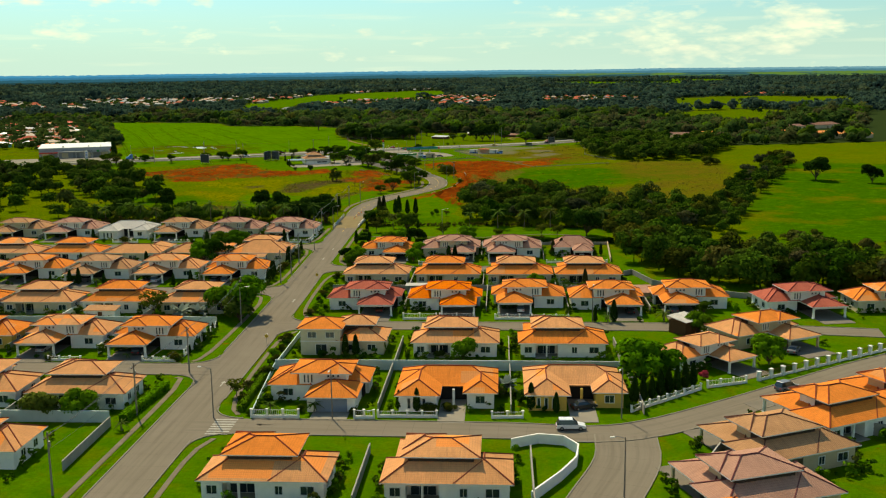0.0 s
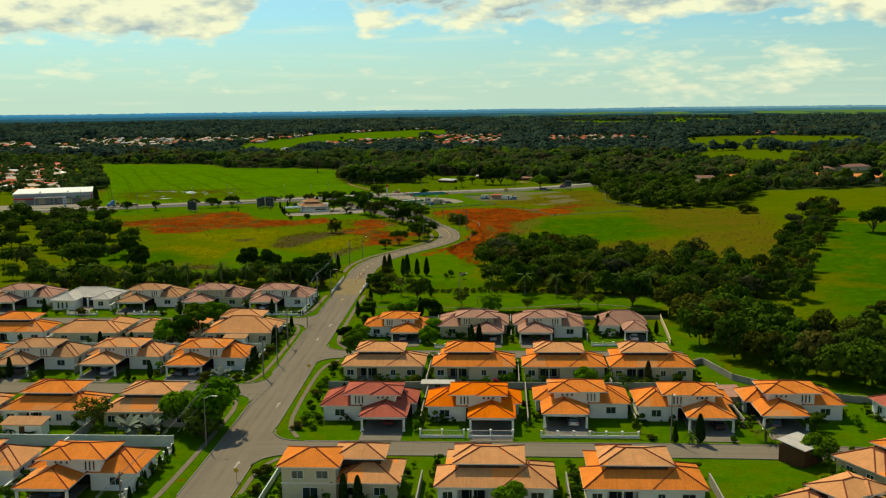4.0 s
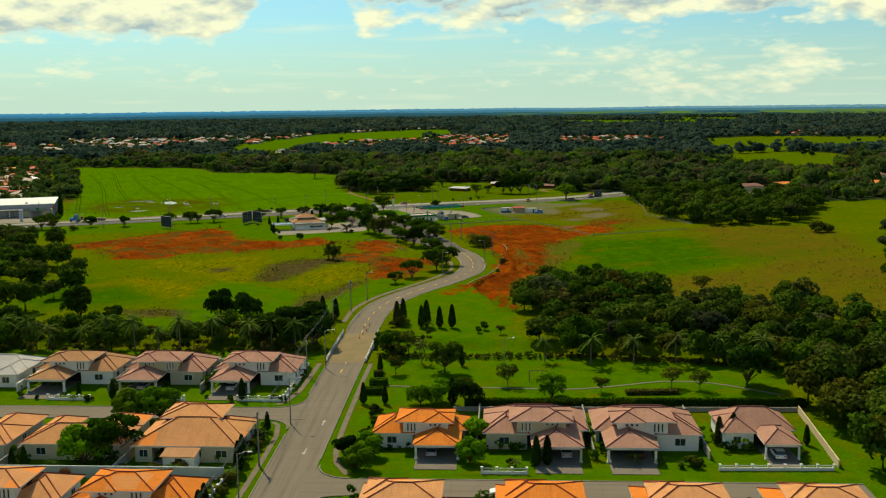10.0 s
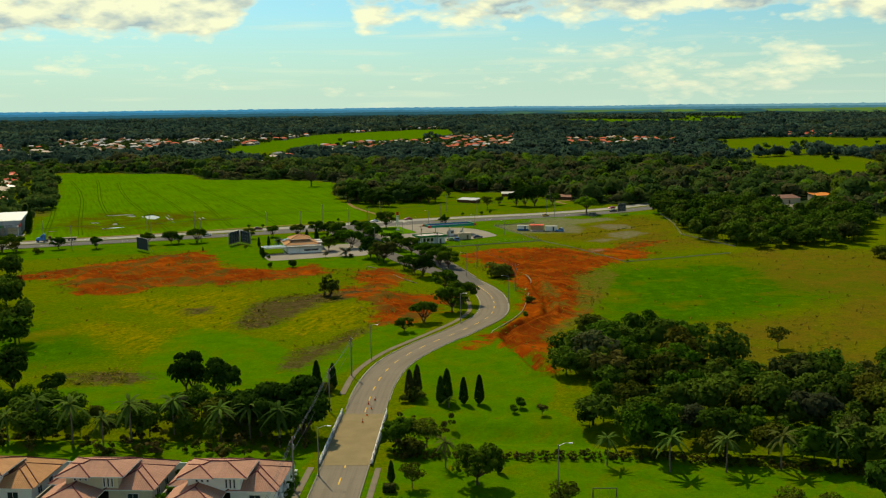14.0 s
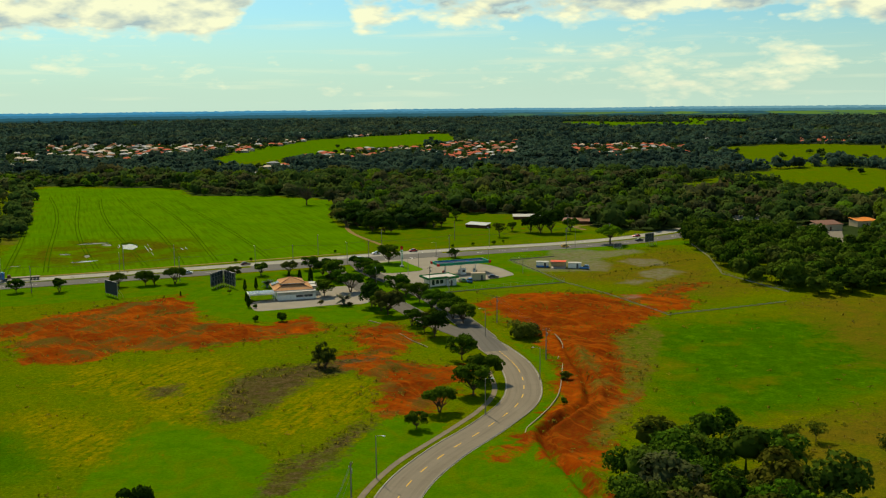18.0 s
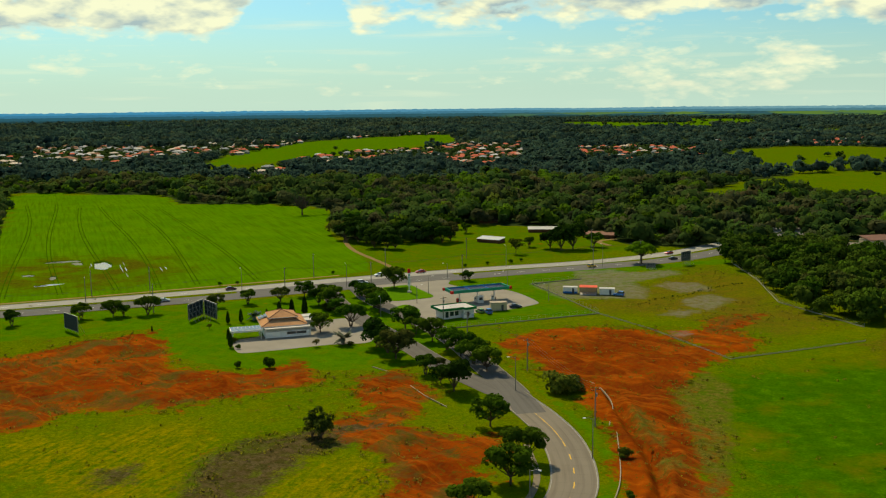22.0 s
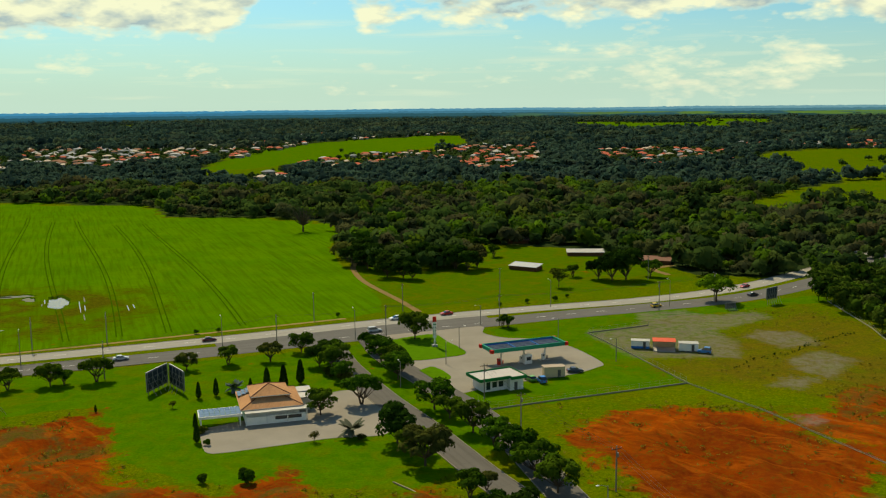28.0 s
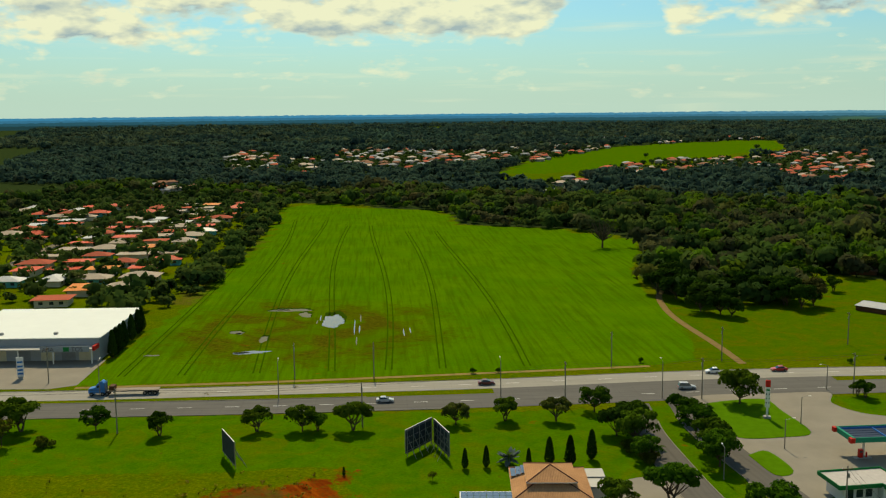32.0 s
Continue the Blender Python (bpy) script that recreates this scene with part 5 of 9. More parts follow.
# ---- houses ----
def hip_roof(bm, caps, x0, x1, y0, y1, z, k, eave=0.16):
    """A hipped roof with its fascia and soffit, and ridge tiles along its edges."""
    w, d = x1 - x0, y1 - y0
    h = k * min(w, d) / 2
    if w >= d:
        ra, rb = Vector((x0 + d / 2, (y0 + y1) / 2, z + h)), Vector((x1 - d / 2, (y0 + y1) / 2, z + h))
    else:
        ra, rb = Vector(((x0 + x1) / 2, y0 + w / 2, z + h)), Vector(((x0 + x1) / 2, y1 - w / 2, z + h))
    c = [Vector(p) for p in ((x0, y0, z), (x1, y0, z), (x1, y1, z), (x0, y1, z))]
    v = [bm.verts.new(p) for p in c]
    lo = [bm.verts.new(p - Vector((0, 0, eave))) for p in c]
    if (ra - rb).length < 0.05:
        top = bm.verts.new(ra)
        for i in range(4):
            bm.faces.new((v[i], v[(i + 1) % 4], top))
        tips = [ra] * 4
    else:
        a, b = bm.verts.new(ra), bm.verts.new(rb)
        if w >= d:
            quads = ((v[0], v[1], b, a), (v[1], v[2], b), (v[2], v[3], a, b), (v[3], v[0], a))
            tips = [ra, rb, rb, ra]
        else:
            quads = ((v[0], v[1], a), (v[1], v[2], b, a), (v[2], v[3], b), (v[3], v[0], a, b))
            tips = [ra, ra, rb, rb]
        for f in quads:
            bm.faces.new(f)
    for i in range(4):
        bm.faces.new((lo[i], lo[(i + 1) % 4], v[(i + 1) % 4], v[i]))
    bm.faces.new(lo[::-1])
    for p, q_ in zip(c, tips):
        tube(caps, p + Vector((0, 0, 0.02)), q_ + Vector((0, 0, 0.03)), 0.11, n=5)
    if (ra - rb).length > 0.05:
        tube(caps, ra + Vector((0, 0, 0.03)), rb + Vector((0, 0, 0.03)), 0.12, n=5)


def roof(root, key, *hips):
    """One roof of a house: the tiled slopes with their white fascia, and the ridge tiles under it."""
    bm, caps = bmesh.new(), bmesh.new()
    for h in hips:
        hip_roof(bm, caps, *h)
    slope_uv(bm)
    ob = part("roof", bm, ROOFS[key], root, key + " clay tile roof")
    ob.data.materials.append(TRIM)
    for f in ob.data.polygons:
        if abs(f.normal.z) < 0.2 or f.normal.z < -0.5:
            f.material_index = 1
    part("ridge_tiles", caps, CAPS[key], ob)
    return ob


WINDOW_CACHE = {}


def window(root, x, y, z, w, h, face, panes=2, name="window"):
    """A window set on a wall face ('y-' looks towards -y, and so on): frame, bars and glass."""
    key = (round(w, 2), round(h, 2), panes)
    if key not in WINDOW_CACHE:
        fb = bmesh.new()
        pw = w / panes
        cuts = [-w / 2 - 0.09]
        for i in range(panes):
            cuts += [-w / 2 + i * pw + 0.025, -w / 2 + (i + 1) * pw - 0.025]
        cuts.append(w / 2 + 0.09)
        rows = (-0.1, 0.0, h, h + 0.09)
        grid = [[fb.verts.new((x, 0.02, z_)) for z_ in rows] for x in cuts]
        for i in range(len(cuts) - 1):
            for j in range(3):
                if not (j == 1 and i % 2 == 1):
                    fb.faces.new((grid[i][j], grid[i + 1][j], grid[i + 1][j + 1], grid[i][j + 1]))
        out = bmesh.ops.extrude_face_region(fb, geom=fb.faces[:])
        bmesh.ops.translate(fb, verts=[v for v in out["geom"] if isinstance(v, bmesh.types.BMVert)], vec=(0, -0.09, 0))
        bmesh.ops.recalc_face_normals(fb, faces=fb.faces[:])
        gb = bmesh.new()
        box(gb, 0.03, pw - 0.03, -0.03, 0.02, 0, h)
        WINDOW_CACHE[key] = (mesh_of("window_frame", fb, TRIM), mesh_of("pane", gb, GLASS))
    fm, gm = WINDOW_CACHE[key]
    ob = new(name, fm)
    ob.parent = root
    ob.matrix_basis = pose(x, y, z, 0, 0, {"y-": 0, "x+": 90, "y+": 180, "x-": -90}[face])
    for i in range(panes):
        part("pane", gm, None, ob).location.x = -w / 2 + i * w / panes
    return ob


DRIVE = plain("driveway_concrete", (0.20, 0.175, 0.14), 0.9, vary=0.4, scale=0.4)


def carport(root, x0, x1, y0, y1, key, wall, z=2.75, mat_floor=None):
    roof(root, key, (x0, x1, y0, y1 + 2.2, z, 0.34))
    for x in (x0 + 0.55, x1 - 0.55):
        solid("column", wall, (x - 0.19, x + 0.19, y0 + 0.35, y0 + 0.73, 0, z - 0.14), (x - 0.26, x + 0.26, y0 + 0.28, y0 + 0.80, 0, 0.3), parent=root)
    solid("beam", TRIM, (x0 + 0.3, x1 - 0.3, y0 + 0.35, y0 + 0.6, z - 0.55, z - 0.16), parent=root)
    solid("driveway", DRIVE if mat_floor is None else mat_floor, (x0 + 0.6, x1 - 0.6, y0 - 4.5, y1, 0.02, 0.10), parent=root, label="concrete driveway")


def villa(key, wall, flip=False, garage=False, twin=False, upper=None, deep=0.0, low=False):
    """A bungalow: hipped main roof, a raised hip with slit windows over the middle, a wing and a carport. Its front looks to -y."""
    words = {"orange": "orange", "bright": "bright orange", "tan": "tan", "brown": "weathered brown", "red": "dark red", "mauve": "faded mauve-brown", "white": "white"}
    wname = {WHITE: "white", CREAM: "cream", OCHRE: "ochre", SAND: "sand-coloured"}[wall]
    root = thing("house", "%s bungalow with hipped %s tile roof%s" % (wname, words[key], " and blue garage door" if garage else " and open carport" if not twin else " and forward wings"), "house", "houses of the estate")
    f = -1 if flip else 1

    def X_(a, b):
        return (a, b) if f == 1 else (-b, -a)

    up_key = upper or key
    if not twin:
        solid("wall", wall, (*X_(-8.2, -1.4), -1.7, 7.4 + deep, 0, 2.9), parent=root)
        solid("wall", wall, (*X_(-1.4, 1.0), 2.4, 7.4 + deep, 0, 2.9), (*X_(1.0, 5.4), 2.4, 5.2 + deep, 0, 2.9), (*X_(5.4, 8.2), 2.4, 7.4 + deep, 0, 2.9), parent=root)
        solid("terrace_floor", APRON, (*X_(1.0, 5.4), 5.2 + deep, 8.6 + deep, 0.02, 0.12), parent=root, label="concrete garden terrace")
        solid("lintel", wall, (*X_(1.0, 5.4), 7.1 + deep, 7.36 + deep, 2.35, 2.9), parent=root)
        solid("column", wall, (f * 3.2 - 0.15, f * 3.2 + 0.15, 7.08 + deep, 7.38 + deep, 0.1, 2.4), parent=root)
        window(root, f * 3.2, 5.2 + deep, 0.15, 3.4, 2.05, "y+", 3)
        # back wall coloured dark, as the carport's shade
        solid("porch_wall", SHADE_PAINT, (*X_(-1.4, 7.6), 0.4, 2.4, 0, 2.7), parent=root, label="wall behind the carport, painted dark for its shade")
        roof(root, key, (*X_(-8.8, 8.8), -0.4, 8.0 + deep, 2.95, 0.46), (*X_(-8.8, -0.9), -2.3, 7.9, 2.955, 0.44))
        if not low:
            zu = 5.35
            solid("upper_wall", wall, (*X_(-3.1, 5.0), -2.0, 1.4, 2.6, zu - 0.05), parent=root)
            # clerestory coloured dark to give the shadow gap below the upper eave
            solid("clerestory", GAP_SHADE, (*X_(-3.5, 5.3), 1.4, 4.5, zu - 1.5, zu - 0.14), parent=root, label="clerestory band under the raised roof, darkened for its shadow gap")
            roof(root, up_key, (*X_(-4.4, 6.2), -3.1, 5.0, zu, 0.29), (*X_(0.6, 6.2), -3.5, 2.4, zu + 0.005, 0.36))
            for i in range(3):
                window(root, f * (-2.2 + i * 0.62), -2.0, 3.35, 0.28, 1.35, "y-", 1, "slit_window")
            for i in range(3):
                window(root, f * (1.9 + i * 0.85), -2.0, 4.3, 0.36, 0.36, "y-", 1, "small_window")
        if garage:
            solid("wall", wall, (*X_(-0.8, 7.2), -7.4, 0.4, 0, 2.6), parent=root)
            roof(root, key, (*X_(-1.2, 7.7), -8.0, 0.5, 2.7, 0.42))
            solid("garage_door", plain("garage_door_paint", (0.22, 0.27, 0.33), 0.5), (*X_(0.6, 5.9), -7.47, -7.38, 0.05, 2.3), parent=root, label="blue-grey sectional garage door")
            solid("driveway", APRON, (*X_(0.2, 6.3), -11.5, -7.4, 0.02, 0.10), parent=root)
        else:
            carport(root, *X_(-0.9, 7.6), -8.0, 0.4, key, wall)
        window(root, f * -5.2, -1.7, 0.95, 1.7, 1.15, "y-", 2)
        window(root, f * -8.2, 1.0, 1.0, 1.3, 1.1, "x-" if f == 1 else "x+", 2)
        window(root, f * -8.2, 4.8, 1.0, 1.3, 1.1, "x-" if f == 1 else "x+", 2)
        window(root, f * 8.2, 4.8, 1.0, 1.3, 1.1, "x+" if f == 1 else "x-", 2)
        for x, w in ((-6.0, 1.8), (-2.2, 1.0), (6.8, 1.4)):
            window(root, f * x, 7.4 + deep, 0.9, w, 1.15, "y+", 2)
    else:
        solid("wall", wall, (*X_(-7.9, 7.9), -0.5, 7.4, 0, 2.9), parent=root)
        solid("wing_wall", wall, (*X_(-7.9, -1.6), -6.6, -0.5, 0, 2.9), parent=root)
        solid("wing_wall", wall, (*X_(3.4, 7.9), -5.0, -0.5, 0, 2.9), parent=root)
        solid("porch_wall", SHADE_PAINT, (*X_(-1.5, 3.3), -0.7, -0.5, 0, 2.7), parent=root, label="porch wall painted dark for its shade")
        solid("column", wall, (*X_(0.9, 1.3), -3.6, -3.2, 0, 2.8), parent=root)
        solid("driveway", APRON, (*X_(-1.2, 3.2), -12.0, -0.7, 0.02, 0.09), parent=root)
        roof(root, key, (*X_(-8.6, 8.6), -1.4, 8.0, 2.9, 0.42), (*X_(-8.6, -0.9), -7.4, 6.0, 2.905, 0.42), (*X_(2.7, 8.6), -5.8, 5.0, 2.91, 0.42))
        solid("porch_roof", ROOFS[key], (*X_(-1.2, 3.0), -1.9, -1.2, 2.72, 2.9), parent=root)
        for i in range(3):
            window(root, f * (-6.2 + i * 1.25), -6.6, 0.5, 0.5, 1.7, "y-", 1, "slit_window")
        window(root, f * 5.6, -5.0, 0.95, 1.5, 1.2, "y-", 2)
        window(root, f * 7.9, 2.5, 1.0, 1.3, 1.1, "x+" if f == 1 else "x-", 2)
        window(root, f * -7.9, 0.5, 1.0, 1.3, 1.1, "x-" if f == 1 else "x+", 2)
        for x, w in ((-5.4, 1.8), (0, 2.4), (5.2, 1.6)):
            window(root, f * x, 7.4, 0.9, w, 1.15, "y+", 2)
    return root


VILLAS = {}


def tall_house(x, y):
    """The one house with two full storeys, seen from its garden side (local +y), beside a low wing with a raised roof."""
    root = thing("house", "cream two-storey house with orange and tan hipped tile roofs", "house", "houses of the estate", at=(x, y, 0), turn=180)
    solid("wall", CREAM, (0.4, 8.3, 0.5, 7.6, 0, 5.5), parent=root)
    solid("wall", CREAM, (-8.2, 0.4, -1.5, 7.0, 0, 2.9), parent=root)
    solid("wall", CREAM, (0.4, 8.3, -4.5, 0.5, 0, 2.9), parent=root)
    solid("floor_band", TRIM, (0.3, 8.4, 7.56, 7.68, 2.75, 2.95), parent=root, label="pale string course")
    roof(root, "orange", (-0.3, 9.0, -0.2, 8.4, 5.55, 0.34))
    roof(root, "tan", (-8.9, 1.2, -2.2, 7.7, 2.95, 0.40), (0.0, 8.9, -5.2, 2.0, 2.955, 0.42))
    solid("clerestory", GAP_SHADE, (-5.6, 1.0, -1.6, 3.6, 4.2, 5.3), parent=root, label="clerestory band under the raised roof, darkened for its shadow gap")
    roof(root, "tan", (-6.4, 1.6, -2.3, 4.4, 5.4, 0.38))
    for wx in (2.4, 6.0):
        window(root, wx, 7.6, 3.6, 1.7, 1.1, "y+", 2)
    window(root, 4.2, 7.6, 0.2, 2.2, 2.0, "y+", 2)
    for wx in (-5.8, -2.0):
        window(root, wx, 7.0, 0.95, 1.6, 1.1, "y+", 2)
    window(root, 8.3, 4.0, 3.6, 1.2, 1.1, "x+", 2)
    return root




def settle(x, y, turn, key, wall, scale=1.0, **how):
    """Put a house at its plot; houses that are alike share their meshes."""
    name = (key, wall.name, *sorted(how.items()))
    m = pose(x, y, 0, 0, 0, turn) @ Matrix.Diagonal((*(scale if isinstance(scale, tuple) else (scale,) * 3), 1))
    if name in VILLAS:
        ob = copy_thing(VILLAS[name], m)
    else:
        ob = VILLAS[name] = villa(key, wall, **how)
        ob.matrix_basis = m
    return ob


# right of the avenue, row by row from the south
settle(-31.6, 126.8, 180, "tan", WHITE, upper="orange")
settle(-7.2, 126.8, 180, "tan", WHITE)
settle(-16.0, 105.0, 0, "orange", WHITE, twin=True)
settle(-31.5, 160.7, 0, "orange", WHITE, garage=True)
settle(-9.2, 160.7, 0, "orange", WHITE, twin=True)
settle(12.3, 161.5, 0, "tan", OCHRE, twin=True)
tall_house(-31.7, 193.6)
settle(-9.2, 192.8, 180, "tan", WHITE)
settle(12.0, 192.8, 180, "orange", WHITE, upper="tan")
settle(-32.5, 224.8, 0, "red", WHITE)
settle(-13.4, 224.8, 0, "bright", WHITE)
settle(6.3, 227.2, 0, "orange", WHITE, flip=True)
settle(24.6, 225.6, 0, "orange", WHITE)
settle(44.3, 227.0, 0, "orange", WHITE, flip=True)
settle(-33.2, 257.9, 180, "tan", CREAM)
settle(-14.2, 257.9, 180, "orange", CREAM)
settle(4.7, 257.9, 180, "orange", CREAM, upper="tan")
settle(22.7, 257.9, 180, "orange", CREAM, upper="tan")
settle(-34.5, 290.0, 0, "orange", WHITE, 0.92)
settle(-15.3, 289.8, 0, "mauve", CREAM, deep=3.0)
settle(3.2, 289.8, 0, "mauve", WHITE, flip=True, deep=3.0)
settle(21.6, 291.0, 0, "mauve", WHITE, (0.70, 0.85, 0.97), low=True, deep=3.0)
# along the curved street
settle(38.5, 181.5, 34, "tan", WHITE, 0.88)
settle(53.5, 196.5, 28, "tan", SAND, upper="orange")
settle(68.5, 223.5, 10, "red", WHITE)
settle(89.0, 224.0, 5, "orange", CREAM)
settle(52.5, 151.5, 208, "orange", WHITE)
settle(39.5, 137.5, 205, "brown", SAND, upper="brown")
settle(32.5, 122.5, 200, "mauve", SAND)
settle(66.0, 160.0, 210, "orange", SAND)
settle(24.5, 107.0, 195, "orange", WHITE)
# left of the avenue
LEFT_ROWS = (
    (130.0, 0, -78.0, ("tan", "orange", "tan"), (WHITE, WHITE, CREAM)),
    (161.0, 180, -71.8, ("tan", "tan", "orange", "tan", "orange", "tan"), (WHITE, WHITE, CREAM, WHITE, WHITE, CREAM)),
    (191.0, 0, -71.2, ("orange", "tan", "orange", "orange", "tan", "orange"), (WHITE, WHITE, OCHRE, WHITE, CREAM, WHITE)),
    (226.0, 180, -71.6, ("tan", "orange", "tan", "orange", "tan", "orange"), (CREAM, WHITE, CREAM, WHITE, WHITE, WHITE)),
    (258.7, 0, -72.5, ("orange", "tan", "brown", "orange", "tan", "brown"), (WHITE, WHITE, WHITE, WHITE, CREAM, WHITE)),
    (288.0, 180, -72.1, ("orange", "tan", "tan", "orange", "tan", "orange"), (CREAM, CREAM, CREAM, WHITE, CREAM, WHITE)),
    (326.6, 0, -72.0, ("mauve", "mauve", "brown", "white", "mauve", "brown"), (WHITE, CREAM, WHITE, WHITE, WHITE, CREAM)),
)
for y, turn, x0, keys, walls in LEFT_ROWS:
    for i, (k, w) in enumerate(zip(keys, walls)):
        how = {"twin": True} if (k == "white" or (y == 288.0 and i in (1, 2))) else {"flip": turn == 0}
        if y == 288.0 and i == 0:
            settle(x0, y + 4.0, turn, "tan", w, deep=4.0, **how)
        elif y == 326.6 and k != "white":
            settle(x0 - 19.0 * i, y, turn, k, w, deep=2.2, **how)
        else:
            settle(x0 - 19.0 * i, y + (0.6 if i % 2 else 0), turn, k, w, **how)

# ---- woods ----
BELT_LEFT = [(-160, 352), (-64, 353), (-64, 366), (-160, 372)]
BELT_RIGHT = [(-14, 360), (-2, 348), (24, 344), (40, 333), (54, 320), (70, 336), (78, 360), (60, 383), (57, 404), (42, 398), (25, 390), (20, 416), (8, 438), (-9, 430), (-19, 408), (-10, 388)]
WOOD_EAST = [(36, 318), (37, 285), (44, 264), (50, 248), (72, 244), (100, 233), (130, 233), (130, 247), (100, 249), (96, 283), (72, 274), (63, 274), (60, 296), (57, 312), (46, 326)]
WOOD_STATION = [(52, 733), (56, 662), (58, 615), (78, 585), (122, 600), (160, 690), (112, 750), (76, 765)]
TREELINE = [(68, 330), (80, 330), (90, 365), (104, 412), (122, 455), (142, 500), (158, 545), (174, 604), (163, 604), (143, 557), (113, 482), (93, 420), (81, 380)]
WOOD_WEST = [(-215, 440), (-150, 430), (-140, 400), (-128, 372), (-165, 360), (-260, 380), (-330, 440), (-330, 480)]
CLUMP_WEST = [(-196, 428), (-163, 442), (-172, 470), (-184, 494), (-210, 530), (-250, 555), (-300, 530), (-260, 460)]
HOUSES_WEST = [(-352, 692), (-306, 712), (-336, 784), (-348, 826), (-362, 862), (-436, 1004), (-480, 1090), (-590, 1130), (-690, 1085), (-560, 900)]
VILLAGES = [[(-766, 1634), (-745, 1710), (-579, 1372), (-603, 1320)], [(-884, 2018), (-736, 1989), (-606, 2068), (-458, 1590), (-499, 1416), (-672, 1570)],
            [(-631, 2150), (-581, 2518), (-479, 2704), (-405, 2094), (-407, 1836), (-417, 1638), (-468, 1623)], [(-318, 1317), (-304, 1475), (-262, 1286), (-268, 1184)],
            [(-313, 1540), (-272, 1708), (-129, 1874), (-114, 1593), (-193, 1524), (-230, 1441), (-280, 1430)], [(-135, 1972), (1, 2070), (-9, 1577), (-49, 1365), (-104, 1409)],
            ]
VILLAGES += [[(74, 1806), (183, 1860), (258, 1800), (214, 1564), (100, 1449), (54, 1518)], [(306, 2059), (495, 2095), (427, 1857), (286, 1886)],
            [(618, 2527), (724, 2215), (534, 1821), (427, 1857)], [(-402, 2526), (-189, 2943), (-162, 2510), (-280, 2438), (-353, 2213)], [(-900, 1655), (-684, 1350), (-654, 1412), (-850, 1759), (-980, 1880)], [(-698, 1203), (-639, 1153), (-570, 1111), (-598, 1178), (-688, 1249)]]
belt = np.concatenate([fill(BELT_LEFT, 5.2, 0.5, 1.1), fill(BELT_RIGHT, 6.0, 0.6, 1.5), fill(TREELINE, 5.6, 0.4, 1.05, keep=0.85), fill(WOOD_EAST, 5.6, 0.8, 1.6)])
kind_ = rng.uniform(0, 1, len(belt))
for lo, hi, m_, words in ((0.0, 0.58, LEAF_BELT, "dense dark trees and scrub along the stream"), (0.58, 0.78, LEAF_OLIVE, "olive-green trees among the thicket along the stream"), (0.78, 0.92, LEAF, "broad green crowns in the thicket along the stream"), (0.92, 1.0, LEAF_DULL, "grey-green thin crowns in the thicket along the stream")):
    woods("woodland_belt", belt[(kind_ >= lo) & (kind_ < hi)], NEARWOOD, m_, words)
woods("woodland_roadside", np.concatenate([fill(WOOD_STATION, 7.0, 0.9, 1.6, [[(112, 692), (126, 690), (178, 790), (140, 792)]]), fill(WOOD_WEST, 9.0, 0.8, 1.5, keep=0.35), fill(CLUMP_WEST, 8.0, 0.7, 1.5, keep=0.6)]), SIDEWOOD, LEAF_BELT, "dark leafy woodland beside the highway")
YARDS = [[(225, 755), (300, 755), (310, 905), (235, 880)], [(95, 655), (118, 665), (178, 790), (124, 792), (104, 720)]]


def swell(x, y):
    """Taller and lower stands of trees, as patches some eighty metres wide."""
    return np.array([noise.fractal(Vector((a * 0.014, b * 0.014, 2)), 0.8, 2, 3) for a, b in zip(x, y)])


def clear(rows):
    """Leave out trees in the clearings and on the strips before them."""
    x, y = rows[:, 0], rows[:, 1]
    d = np.max([inside(p, x * (1 + k / y), y + k) for i, p in enumerate(CLEARINGS) for k in ((0, 30, 60, 90, 120) if i == 0 else (0, 25, 50))], axis=0)
    rows = rows[d < 0]
    rows[:, 2] *= np.clip(1.0 + 0.55 * swell(rows[:, 0], rows[:, 1]), 0.55, 1.6)
    return rows


mid_holes = CLEARINGS + [CROP, HOUSES_WEST] + VILLAGES + YARDS
front = fill(WOODS_FRONT, 10.0, 0.6, 1.6, mid_holes)
front = front[(front[:, 1] < 1180) & (front[:, 0] > -700) & (front[:, 0] < front[:, 1] * 0.36)]
front = clear(front)
kind_ = rng.uniform(0, 1, len(front)) + 0.35 * swell(front[:, 0] * 1.7, front[:, 1] * 1.7)
for lo, hi, m_, words in ((-9, 0.22, LEAF_FRESH, "fresh green crowns in the forest behind the fields"), (0.22, 0.80, LEAF_WOOD, "closed dark green forest behind the fields"), (0.80, 9, LEAF_DULL, "dull olive crowns in the forest behind the fields")):
    woods("forest_edge", front[(kind_ >= lo) & (kind_ < hi)], MIDWOOD, m_, words, "forest")
mid = fill(WOODS_FRONT, 13.0, 0.9, 1.7, mid_holes)
mid = mid[(mid[:, 1] >= 1180) & (mid[:, 1] < 1900) & (mid[:, 0] > -0.75 * mid[:, 1]) & (mid[:, 0] < mid[:, 1] * 0.38)]
woods("forest_middle", clear(mid), MEANWOOD, LEAF_FAR_HAZED, "closed dark green forest in the middle distance", "forest")
far = fill(WOODS_FRONT, 27, 1.5, 2.6, CLEARINGS)
far = far[(far[:, 1] >= 1900) & (far[:, 1] < 4550) & (far[:, 0] > -0.85 * far[:, 1]) & (far[:, 0] < far[:, 1] * 0.4)]
far = clear(far)
stand_ = swell(far[:, 0] * 0.10, far[:, 1] * 0.34) > 0.16
woods("forest_far", far[~stand_], FARWOOD, LEAF_FAR_HAZED, "distant forest towards the horizon", "forest")
woods("plantation_far", far[stand_], FARWOOD, LEAF_PLANTED_HAZED, "even olive-green plantations in the distant forest", "forest")
